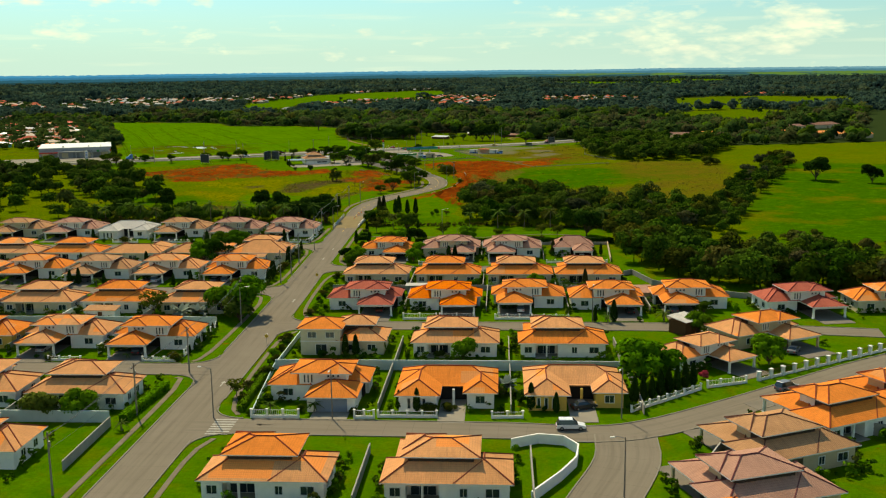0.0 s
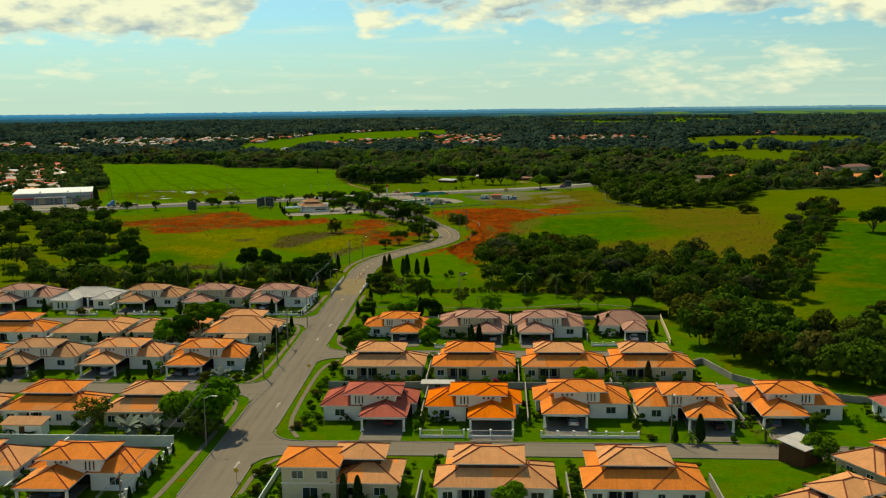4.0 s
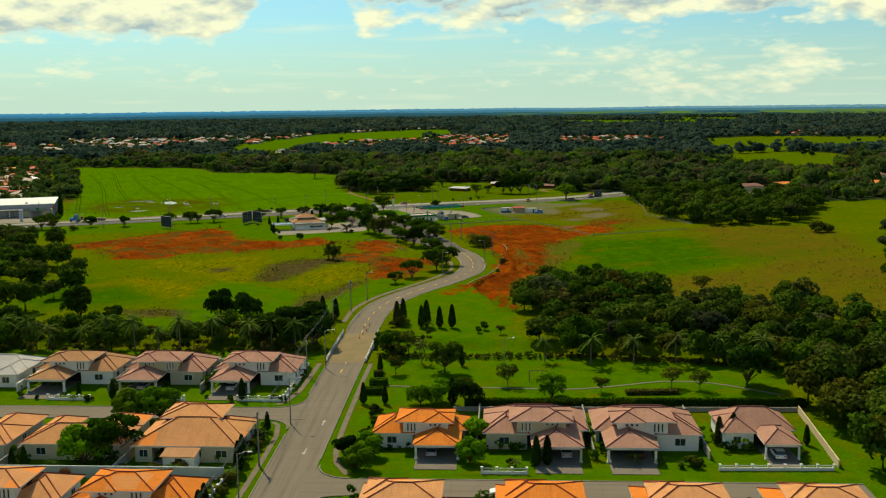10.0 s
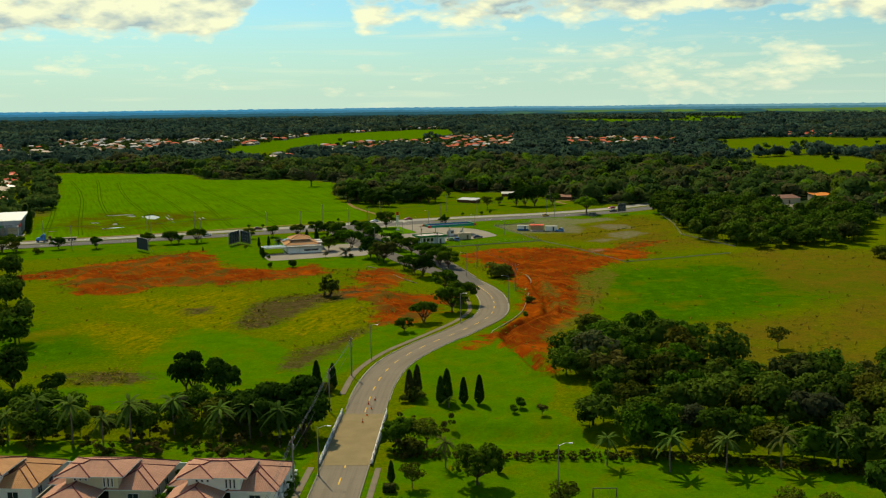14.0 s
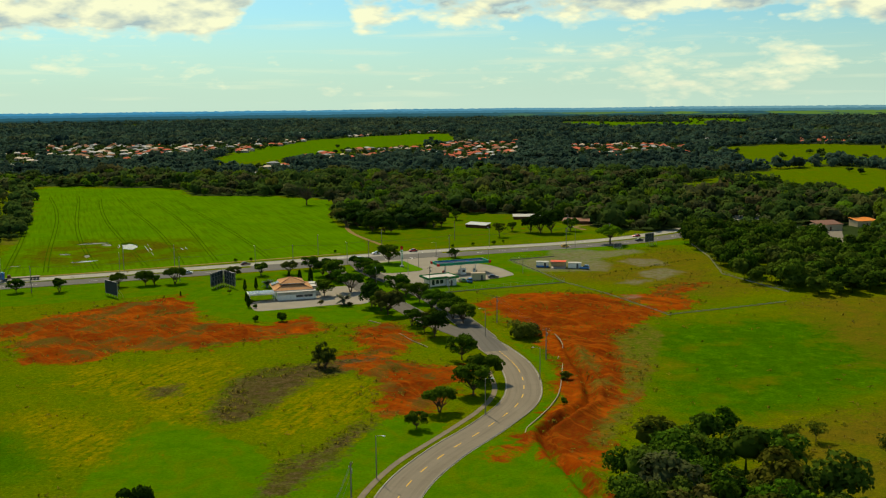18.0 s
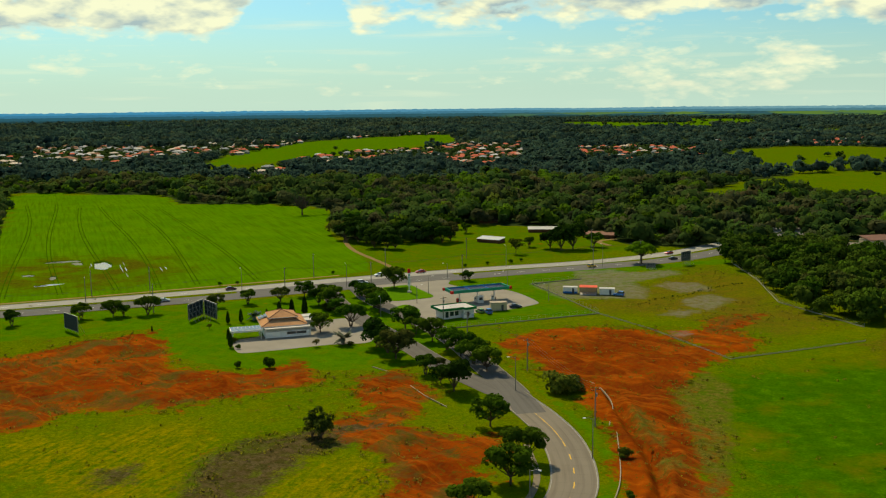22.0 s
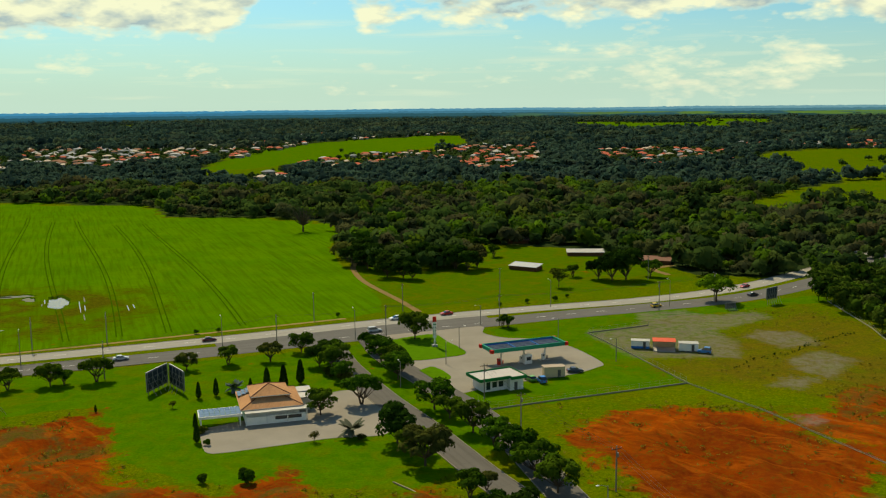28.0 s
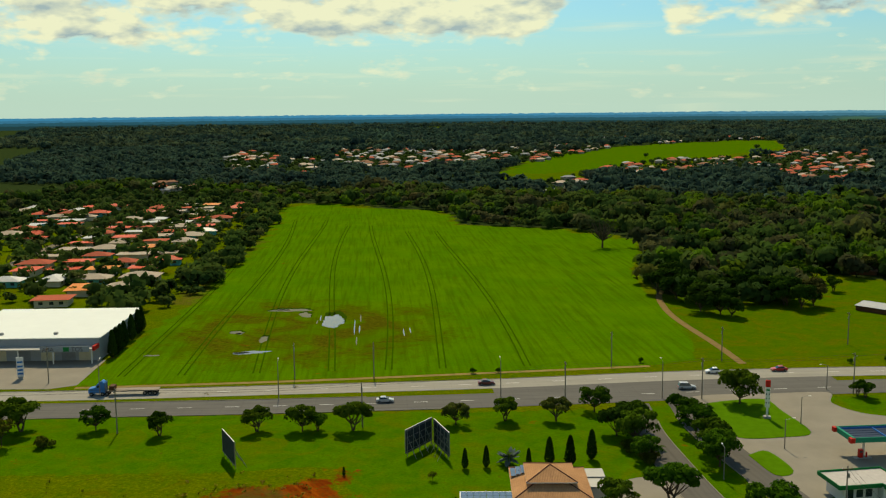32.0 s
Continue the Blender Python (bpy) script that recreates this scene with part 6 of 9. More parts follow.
village_trees = np.concatenate([fill(p, 15, 0.45, 0.95) for p in VILLAGES] + [fill(HOUSES_WEST, 10.5, 0.5, 1.15, keep=0.85)])
woods("village_trees", village_trees, MEANWOOD, LEAF_WOOD, "garden trees between the village houses", "trees")
EDGE_WEST = [(-284, 712), (-306, 768), (-328, 824), (-356, 880), (-386, 950), (-430, 1034), (-444, 1070), (-460, 1064), (-432, 1010), (-366, 876), (-336, 806), (-318, 756), (-306, 716)]
woods("scrub_belt", np.concatenate([fill(EDGE_WEST, 6.5, 0.5, 1.2, keep=0.75), np.array([(-300, 704, 1.6), (-306, 712, 1.5), (-294, 697, 1.1)])]), MIDWOOD, LEAF_WOOD, "bushes and trees along the field edge")
clearing_trees = np.concatenate([fill(p, 62, 0.6, 1.3, keep=0.08 if i == 0 else 0.5) for i, p in enumerate(CLEARINGS)])
woods("meadow_trees", clearing_trees, MIDWOOD, LEAF_WOOD, "scattered round trees in far meadows", "trees")

# ---- walls, fences and hedges of the estate ----
def wall_run(name, points, h, t, material, label, category="wall", cap=True, parent=None):
    """A wall of even height along a few points, with a coping."""
    bm = bmesh.new()
    for (x0, y0), (x1, y1) in zip(points, points[1:]):
        d = Vector((x1 - x0, y1 - y0, 0))
        n = Vector((-d.y, d.x, 0)).normalized() * t / 2
        a, b = Vector((x0, y0, 0)), Vector((x1, y1, 0))
        for off, z0, z1 in ((1.0, -0.2, h), (1.35, h, h + 0.07)) if cap else ((1.0, -0.2, h),):
            v = [bm.verts.new(p + Vector((0, 0, z))) for z in (z0, z1) for p in (a - n * off, b - n * off, b + n * off, a + n * off)]
            for f in ((3, 2, 1, 0), (4, 5, 6, 7), (0, 1, 5, 4), (1, 2, 6, 5), (2, 3, 7, 6), (3, 0, 4, 7)):
                bm.faces.new([v[i] for i in f])
    ob = part(name, bm, material, parent)
    return tagged(ob, label, category) if parent is None else ob


def spaced(points, gap):
    """Even places along a run of points, with the direction there."""
    p = np.array(points, float)
    s = np.concatenate([[0], np.cumsum(np.hypot(*np.diff(p, axis=0).T))])
    n = max(1, int(round(s[-1] / gap)))
    out = []
    for t in np.linspace(0, s[-1], n + 1):
        k = min(len(p) - 2, int(np.searchsorted(s, t, "right") - 1))
        d = p[k + 1] - p[k]
        out.append((np.interp(t, s, p[:, 0]), np.interp(t, s, p[:, 1]), math.degrees(math.atan2(d[1], d[0]))))
    return out


def garden_fence(points, gap=2.6, h=1.1, rails="bars", label="low white garden wall with square pillars", pillar=0.14, infill=TRIM):
    """A low wall with pillars and, between them, upright bars or a plain rail."""
    root = thing("garden_fence", label, "fence", "garden fences")
    wall_run("base_wall", points, 0.42, 0.18, WHITE, "", parent=root)
    spots = spaced(points, gap)
    for x, y, a in spots:
        bm = bmesh.new()
        box(bm, -pillar, pillar, -pillar, pillar, 0, h)
        box(bm, -pillar - 0.06, pillar + 0.06, -pillar - 0.06, pillar + 0.06, h, h + 0.09)
        ob = part("pillar", bm, WHITE, root)
        ob.matrix_basis = pose(x, y, 0, 0, 0, a)
    for (x0, y0, a), (x1, y1, _) in zip(spots, spots[1:]):
        ln = math.hypot(x1 - x0, y1 - y0)
        bm = bmesh.new()
        box(bm, 0, ln, -0.03, 0.03, h - 0.16, h - 0.10)
        box(bm, 0, ln, -0.03, 0.03, 0.47, 0.52)
        if rails == "bars":
            for k in range(1, int(ln / 0.32)):
                box(bm, k * 0.32 - 0.018, k * 0.32 + 0.018, -0.018, 0.018, 0.5, h - 0.12)
        ob = part("railing", bm, infill, root)
        ob.matrix_basis = pose(x0, y0, 0, 0, 0, a)
    return root


def hedge(x0, y0, x1, y1, w, h, material=LEAF, label="clipped green hedge on the grass"):
    ln = math.hypot(x1 - x0, y1 - y0)
    r = np.random.default_rng(int(abs(x0 * 31 + y0 * 17)))
    n = int(ln * (w + 2 * h) * 26) + 40
    side = r.uniform(0, 1, n)
    top = side < w / (w + 2 * h)
    u = r.uniform(0, ln, n)
    v = np.where(top, r.uniform(-w / 2, w / 2, n), np.where(r.uniform(0, 1, n) < 0.5, -w / 2, w / 2)) + r.normal(0, 0.06, n)
    z = np.where(top, h, r.uniform(0.05, h, n)) + r.normal(0, 0.06, n)
    nor = np.stack([np.zeros(n), np.where(top, 0, np.sign(v)), np.where(top, 1, 0.35)], 1)
    co, tri, nn = cards(np.stack([u, v, z], 1), nor, 0.17, r)
    bm = bmesh.new()
    box(bm, 0.05, ln - 0.05, -w / 2 + 0.1, w / 2 - 0.1, 0, h - 0.1)
    core = np.array([p.co[:] for p in bm.verts])
    bm.verts.index_update()
    ct = np.array([t for f in bm.faces for t in ([f.verts[0].index, f.verts[1].index, f.verts[2].index], [f.verts[0].index, f.verts[2].index, f.verts[3].index])])
    bm.free()
    cn_ = core - core.mean(0)
    root = thing("hedge", label, "hedge", at=(x0, y0, 0), turn=math.degrees(math.atan2(y1 - y0, x1 - x0)))
    part("foliage", arrays_mesh("foliage", co, tri, material, normals=nn), None, root)
    part("inner_branch", arrays_mesh("inner_branch", core, ct, material, normals=cn_ / np.linalg.norm(cn_, axis=1)[:, None]), None, root)
    return root


TEALWALL = plain("pale_teal_wall", (0.52, 0.60, 0.56), 0.9, vary=0.3, scale=0.5)
GREYWALL = "weathered grey boundary wall between back gardens"
for pts in ([(-43.5, 244), (33.5, 244)], [(33, 262), (35.5, 264), (39, 251), (46, 243), (58, 236), (80, 232)]):
    wall_run("boundary_wall", pts, 1.3, 0.16, WALLGREY, GREYWALL)
for xs_, y0, y1 in (((-22.9, -3.6, 15.4, 34.2), 221, 243.8), ((-23.7, -4.8, 13.7), 244.2, 261), ((-25, -6, 12.4), 284, 308.3), ((-20.5, 1.5, 23.2), 153.5, 176.3), ((-20.4, 1.4, 22.8), 176.7, 195), ((-19.5, 4.2), 118, 136)):
    for x in xs_:
        wall_run("boundary_wall", [(x, y0), (x, y1)], 1.5, 0.16, WALLGREY, "grey side wall between two gardens")
wall_run("boundary_wall", [(-43, 176.5), (24, 176.5)], 1.9, 0.16, TEALWALL, "pale teal painted wall between back gardens")
wall_run("boundary_wall", [(-30, 308.5), (34, 309.5)], 0.8, 0.16, WALLGREY, "low grey wall in front of the park hedge")
wall_run("boundary_wall", [(33.6, 309), (31.6, 281)], 1.3, 0.16, SAND, "sand-coloured side wall at the edge of the estate")
for y in (147.5, 208.5, 273.5, 338.5):
    wall_run("boundary_wall", [(-175, y), (-63.6, y)], 1.9, 0.16, TEALWALL, "pale teal painted wall between back gardens")
for i in range(5):
    x = -81.5 - 19 * i
    for y0, y1 in ((120, 147), (148, 166), (186, 208), (209, 232), (253, 273), (274, 294), (319, 338)):
        wall_run("boundary_wall", [(x, y0), (x, y1)], 1.7, 0.16, WALLGREY if (i + int(y0)) % 3 else WHITE, "grey side wall between two gardens")
wall_run("boundary_wall", [(-62.6, 128), (-62.9, 146)], 1.5, 0.16, WALLGREY, "grey garden wall beside the avenue footpath")
wall_run("boundary_wall", [(-41, 150.8), (-43.2, 176), (-43.0, 200)], 1.0, 0.14, TEALWALL, "pale teal garden wall beside the avenue verge")
wall_run("boundary_wall", [(1.4, 138.4), (5.5, 140.6), (9.3, 139.9), (11.2, 136.6), (10.6, 132), (8.2, 127), (3.9, 120)], 1.5, 0.18, WHITE, "curved white garden wall at the street corner")
wall_run("boundary_wall", [(47, 150), (62, 143)], 1.9, 0.16, WALLGREY, "grey block wall behind a house")
wall_run("boundary_wall", [(33, 139), (29, 131)], 2.1, 0.16, CONCRETE, "bare concrete block wall")
garden_fence([(-41, 150.3), (-33.2, 150.4)], 2.6, 1.5)
garden_fence([(-24, 150.4), (-20.8, 150.4)], 1.6, 1.5)
garden_fence([(-20.2, 151), (-10.6, 151.1)], 2.4, 1.2)
garden_fence([(-1.6, 151), (3.4, 151.3)], 2.4, 1.2)
garden_fence([(21.3, 154.6), (34.8, 166.2)], 2.2, 1.2)
garden_fence([(36.2, 167.2), (43.6, 170.2)], 2.4, 1.4)
garden_fence([(46.2, 171.6), (56, 178), (77, 192), (96, 202)], 3.0, 1.7, label="white pillared fence with wood-brown panels along the street", pillar=0.28, infill=WOOD)
garden_fence([(-22.3, 214.2), (-14.8, 214.2)], 3.7, 1.5, label="white arched railing in front of a garden")
garden_fence([(-14.0, 214.2), (-6.4, 214.2)], 3.8, 1.5, label="white driveway gate with upright bars")
garden_fence([(-1.5, 214.6), (15, 214.6)], 2.8, 1.2, label="cream pillared wall in front of a garden")
garden_fence([(-24, 277), (-17, 277)], 2.4, 1.1)
garden_fence([(13, 279.5), (30.5, 280)], 2.6, 1.0)
for y0, y1 in ((313.5, 337), (184.5, 206), (252, 270)):
    garden_fence([(-63.3, y0), (-63.0, y1)], 2.0, 1.4, label="white picket wall with pillars beside the avenue")
for x in (-71.5, -90.5, -109.5, -128.5):
    garden_fence([(x - 1, 313.8), (x + 7.5, 313.6)], 2.4, 1.1)
    garden_fence([(x + 1, 181), (x + 7.5, 181)], 2.4, 1.0)
hedge(-28, 311, 36, 312.5, 1.2, 1.6, label="long clipped hedge behind the garden wall")
hedge(-48.2, 319.5, -44.5, 319.5, 2.0, 1.2)
hedge(-48, 325.5, -44.3, 325.5, 2.0, 1.3)
hedge(-48, 332, -46, 332, 1.2, 1.2)
hedge(-61.5, 147.5, -60.2, 165, 1.4, 1.3, LEAF_BRIGHT, "bright green clipped hedge beside the footpath")
hedge(-43.6, 153, -43.9, 172, 1.0, 1.0, LEAF_BRIGHT, "bright green low hedge inside the garden wall")
hedge(3.5, 320, 14, 320.8, 1.6, 0.8, LEAF_OLIVE, "low olive-green hedge bed in the park")


def shed(x, y, w, d, h, turn, roof_m, label, name="shed", wall_m=None, category="shed"):
    """A small low building with a mono-pitch sheet roof."""
    root = thing(name, label, category, at=(x, y, 0), turn=turn)
    solid("wall", wall_m or WHITE, (-w / 2, w / 2, -d / 2, d / 2, 0, h), parent=root)
    bm = bmesh.new()
    v = box(bm, -w / 2 - 0.35, w / 2 + 0.35, -d / 2 - 0.4, d / 2 + 0.35, h, h + 0.1)
    for p in v:
        if p.co.y > 0:
            p.co.z += 0.14 * d
    slope_uv(bm)
    part("roof", bm, roof_m, root)
    solid("door", WOOD, (-0.5, 0.5, -d / 2 - 0.04, -d / 2, 0, min(2.0, h - 0.2)), parent=root)
    return root


shed(39, 204.5, 5, 4.5, 2.9, 40, ROOFS["white"], "small dark garden pavilion with a grey gabled roof", "pavilion", WOOD, "pavilion")
shed(33, 234, 7, 5, 2.3, 5, ROOFS["mauve"], "low outbuilding with a grey-brown tile roof", wall_m=SAND)
shed(-21, 241.5, 6, 1.6, 1.9, 0, SHEET, "pale sheet-metal lean-to behind the houses", wall_m=WALLGREY)
for x, y, w, d, turn in ((-72, 278.5, 5, 3, 0), (-92, 214, 7, 3, 0), (-109, 150, 6, 3, 0)):
    shed(x, y, w, d, 2.3, turn, ROOFS["brown"], "brown tiled lean-to against a back wall")

# ---- poles, lamps and cables ----
def lamp_post(x, y, turn, h=8.5, label="concrete street lamp with one bracket arm"):
    root = thing("street_lamp", label, "street lamp", "street lamps", at=(x, y, 0), turn=turn)
    if "lamp" not in WINDOW_CACHE:
        a, b, c = bmesh.new(), bmesh.new(), bmesh.new()
        tube(a, (0, 0, -0.2), (0, 0, 8.5), 0.13, 0.08, 8)
        tube(b, (0, 0, 8.3), (1.1, 0, 8.75), 0.035, n=5)
        tube(b, (1.1, 0, 8.75), (1.8, 0, 8.75), 0.035, n=5)
        box(c, 1.6, 2.2, -0.12, 0.12, 8.68, 8.82)
        WINDOW_CACHE["lamp"] = (mesh_of("pole", a, POLE), mesh_of("arm", b, STEEL), mesh_of("lamp_head", c, TRIM))
    for n, me in zip(("pole", "arm", "lamp_head"), WINDOW_CACHE["lamp"]):
        part(n, me, None, root)
    root.scale = (1, 1, h / 8.5)
    return root


def utility_pole(x, y, turn, h=9.0):
    root = thing("utility_pole", "grey concrete utility pole with crossarm and cables", "pole", "utility poles", at=(x, y, 0), turn=turn)
    bm = bmesh.new()
    tube(bm, (0, 0, -0.2), (0, 0, h), 0.17, 0.11, 8)
    part("pole", bm, POLE, root)
    solid("crossarm", WOOD, (-1.1, 1.1, -0.06, 0.06, h - 0.7, h - 0.56), parent=root)
    for k in (-1.0, 0, 1.0):
        bm = bmesh.new()
        tube(bm, (k, 0, h - 0.56), (k, 0, h - 0.32), 0.05, 0.03, 6)
        part("insulator", bm, TRIM, root)
    bm = bmesh.new()
    tube(bm, (0.28, 0, h - 2.2), (0.28, 0, h - 1.4), 0.2, n=8)
    part("transformer", bm, STEEL, root)
    return root


def cable(p, q_, sag=0.7, r=0.022):
    bm = bmesh.new()
    a, b = Vector(p), Vector(q_)
    pts = [a.lerp(b, i / 12) - Vector((0, 0, 4 * sag * (i / 12) * (1 - i / 12))) for i in range(13)]
    wire_run(bm, pts, r)
    return tagged(part("power_cable", bm, IRON), "thin dark power cable between two poles", "cable", "power cables")


def wire_run(bm, pts, r):
    """A thin three-sided wire through the points."""
    a, b = pts[0], pts[-1]
    rings = [[bm.verts.new(c + Vector(o)) for o in ((r, 0, 0), (-r * 0.5, 0, r), (-r * 0.5, 0, -r))] if abs((b - a).y) > abs((b - a).x) else [bm.verts.new(c + Vector(o)) for o in ((0, r, 0), (0, -r * 0.5, r), (0, -r * 0.5, -r))] for c in pts]
    for u, v in zip(rings, rings[1:]):
        for i in range(3):
            bm.faces.new((u[i], u[(i + 1) % 3], v[(i + 1) % 3], v[i]))


AV_POLES = [(-60.4, 120), (-60.4, 151), (-58.9, 174), (-60, 216.7), (-58.9, 252), (-59.6, 279.2), (-62.3, 331.9), (-63.5, 372), (-63, 398)]
for x, y in AV_POLES:
    utility_pole(x, y, 90 if y < 300 else 80)
for (x0, y0), (x1, y1) in zip(AV_POLES, AV_POLES[1:]):
    for off, z in ((-1.0, 8.6), (0, 8.62), (1.0, 8.6), (0.1, 6.6)):
        cable((x0 + off * 0.15, y0 + off, z), (x1 + off * 0.15, y1 + off, z))
for x, y, turn in ((-58.2, 209, 0), (-58.2, 262, 0), (-59.0, 300, 0), (-59.4, 338, 0), (-27.5, 149.8, 270), (16.1, 121.7, 200), (20.2, 213, 270), (19.3, 151.5, 250), (-20.4, 330.8, 0), (-60.5, 413, 330), (-40.5, 452, 330), (-47.2, 150, 180)):
    lamp_post(x, y, turn)


def road_sign(x, y, turn):
    root = thing("road_sign", "small yellow diamond road sign on a thin post", "road sign", "road signs", at=(x, y, 0), turn=turn)
    bm = bmesh.new()
    tube(bm, (0, 0, -0.1), (0, 0, 1.9), 0.035, n=6)
    part("post", bm, STEEL, root)
    bm = bmesh.new()
    box(bm, -0.34, 0.34, -0.02, 0.02, -0.34, 0.34)
    bmesh.ops.rotate(bm, verts=bm.verts[:], cent=(0, 0, 0), matrix=Matrix.Rotation(radians(45), 3, "Y"))
    bmesh.ops.translate(bm, verts=bm.verts[:], vec=(0, -0.06, 1.75))
    part("sign_plate", bm, YELLOW, root)


def traffic_cone(x, y):
    root = thing("traffic_cone", "orange traffic cone standing on the bridge deck", "traffic cone", "traffic cones", at=(x, y, 0.08))
    solid("foot", CONE_ORANGE, (-0.2, 0.2, -0.2, 0.2, 0, 0.05), parent=root)
    bm = bmesh.new()
    tube(bm, (0, 0, 0.04), (0, 0, 0.8), 0.16, 0.03, 10)
    cone_ = part("cone", bm, CONE_ORANGE, root)
    bm = bmesh.new()
    tube(bm, (0, 0, 0.38), (0, 0, 0.54), 0.107, 0.082, 10)
    part("reflective_band", bm, TRIM, cone_, "white reflective band")


CONE_ORANGE = plain("cone_orange", (0.75, 0.13, 0.02), 0.6, vary=0.15)
for x, y, turn in ((-49.6, 254.5, 0), (-48.8, 193.6, 0)):
    road_sign(x, y, turn)
for x, y in ((-56.4, 377.2), (-55.4, 374.1), (-55.7, 369.8), (-55.4, 380.0), (-56.0, 365.7)):
    traffic_cone(x, y)
swing = thing("swing_frame", "plain steel swing frame on the park lawn", "swing", at=(-13.4, 328.8, 0), turn=2)
for x in (-1.8, 1.8):
    bm = bmesh.new()
    for y in (-0.7, 0.7):
        tube(bm, (x, y, -0.1), (x, 0, 2.3), 0.06, n=6)
    part("leg_pair", bm, IRON, swing)
bm = bmesh.new()
tube(bm, (-1.9, 0, 2.3), (1.9, 0, 2.3), 0.06, n=6)
part("beam", bm, IRON, swing)
for x in (-0.8, 0.8):
    solid("swing_seat", WOOD, (x - 0.25, x + 0.25, -0.1, 0.1, 0.5, 0.55), parent=swing)
    bm = bmesh.new()
    for k in (-0.22, 0.22):
        tube(bm, (x + k, 0, 0.55), (x + k, 0, 2.28), 0.015, n=4)
    part("chains", bm, STEEL, swing)
pool = thing("swimming_pool", "small turquoise swimming pool in a back garden", "pool", at=(-83.2, 289.2, 0), turn=4)
solid("rim", APRON, (-1.6, 1.6, -2.6, 2.6, 0.0, 0.12), parent=pool)
solid("pool_water", plain("pool_water_blue", (0.05, 0.42, 0.48), 0.08, spec=0.5, vary=0.1, relief=0), (-1.25, 1.25, -2.25, 2.25, 0.1, 0.13), parent=pool)

# ---- highway side: station, restaurant, billboards, warehouse ----
def slab(name, poly, z, material, label, category="paving", thick=0.3):
    """A flat paved surface with a given outline."""
    bm = bmesh.new()
    lay = bm.loops.layers.uv.new("slope")
    top = [bm.verts.new((x, y, z)) for x, y in poly]
    low = [bm.verts.new((x, y, z - thick)) for x, y in poly]
    bm.faces.new(top)
    n = len(poly)
    for i in range(n):
        bm.faces.new((low[i], low[(i + 1) % n], top[(i + 1) % n], top[i]))
    bmesh.ops.recalc_face_normals(bm, faces=bm.faces[:])
    for f in bm.faces:
        for lo in f.loops:
            lo[lay].uv = (lo.vert.co.x, lo.vert.co.y)
    return tagged(part(name, bm, material), label, category, kind="structure")


def smooth_outline(points, step=1.5):
    p = list(points)
    line = bend(p + p[:1], step)
    return [tuple(v) for v in line[:-1]]


slab("pavement_station", smooth_outline([(-79, 607), (-87.5, 632), (-90.5, 645), (-98, 664), (-80, 674), (-66, 680), (-65, 671), (-58.7, 665), (-50, 663.5), (-40, 656), (-31.5, 637), (-33.5, 631), (-43, 622.5), (-60, 614), (-70, 606)]), 0.055, APRON, "pale concrete forecourt of the filling station")
slab("grass_island", smooth_outline([(-93.5, 660.5), (-88, 665), (-80.5, 668.5), (-76, 660), (-69.6, 646.3), (-75, 641), (-84.2, 637.5), (-89, 646)]), 0.16, plain("mown_grass", (0.075, 0.175, 0.006), 0.95, vary=0.4, scale=0.5, grain=3.0), "mown grass island with kerb beside the forecourt", "grass")
slab("grass_island", smooth_outline([(-81.6, 626.9), (-78, 630.6), (-72.6, 620.8), (-75.8, 617.2)], 1.0), 0.16, bpy.data.materials["mown_grass"], "small mown grass island with kerb", "grass")
slab("pavement_restaurant", smooth_outline([(-127, 577), (-122.5, 565.5), (-120.5, 562.6), (-117.5, 562.8), (-108, 567), (-96, 572.6), (-84.5, 576), (-85.5, 590), (-91.5, 606), (-101, 607), (-112, 590)]), 0.055, APRON, "pale concrete parking court of the restaurant")
slab("pavement_warehouse", [(-262, 647), (-251.5, 623), (-256, 617.5), (-290, 605), (-330, 590), (-345, 615)], 0.05, APRON, "stained concrete yard in front of the warehouse")

GREENP = plain("green_fascia", (0.02, 0.26, 0.15), 0.45, vary=0.15)
DKGREEN = plain("dark_green_fascia", (0.012, 0.19, 0.05), 0.45, vary=0.15)
REDP = plain("red_paint", (0.55, 0.03, 0.02), 0.45, vary=0.15)
BLUEP = plain("blue_paint", (0.03, 0.16, 0.45), 0.4, vary=0.2)
NAVY = plain("solar_glass", (0.025, 0.040, 0.075), 0.5, spec=0.1, vary=0.2, relief=0)
PV = plain("solar_cell", (0.10, 0.14, 0.20), 0.15, spec=0.6, vary=0.2, relief=0)
RUST = plain("rusty_sheet_roof", (0.22, 0.11, 0.07), 0.6, 0.2, vary=0.5)
RED_SHEET = plain("red_sheet_roof", (0.66, 0.105, 0.045), 0.5, vary=0.35)
ORANGE_SHEET = plain("orange_sheet_roof", (0.72, 0.24, 0.05), 0.5, vary=0.35)
TAN_SHEET = plain("tan_sheet_roof", (0.42, 0.33, 0.24), 0.55, vary=0.35)
GREY_SHEET = plain("grey_sheet_roof", (0.42, 0.42, 0.41), 0.5, 0.2, vary=0.35)

canopy = thing("station_canopy", "filling station canopy with green fascia, red ends and dark roof trays", "canopy", at=(-53.1, 637.3, 0), turn=25.5)
canopy.scale = (0.94, 0.77, 1)
solid("ceiling_slab", TRIM, (-11.6, 11.6, -4.6, 4.6, 4.35, 4.6), parent=canopy, label="white canopy soffit")
for b in ((-11.8, 11.8, -4.9, -4.6), (-11.8, 11.8, 4.6, 4.9)):
    solid("fascia", GREENP, (*b, 4.3, 5.35), parent=canopy)
for b in ((-12.1, -11.6, -4.9, 4.9), (11.6, 12.1, -4.9, 4.9)):
    solid("fascia", GREENP, (*b, 4.3, 5.35), parent=canopy)
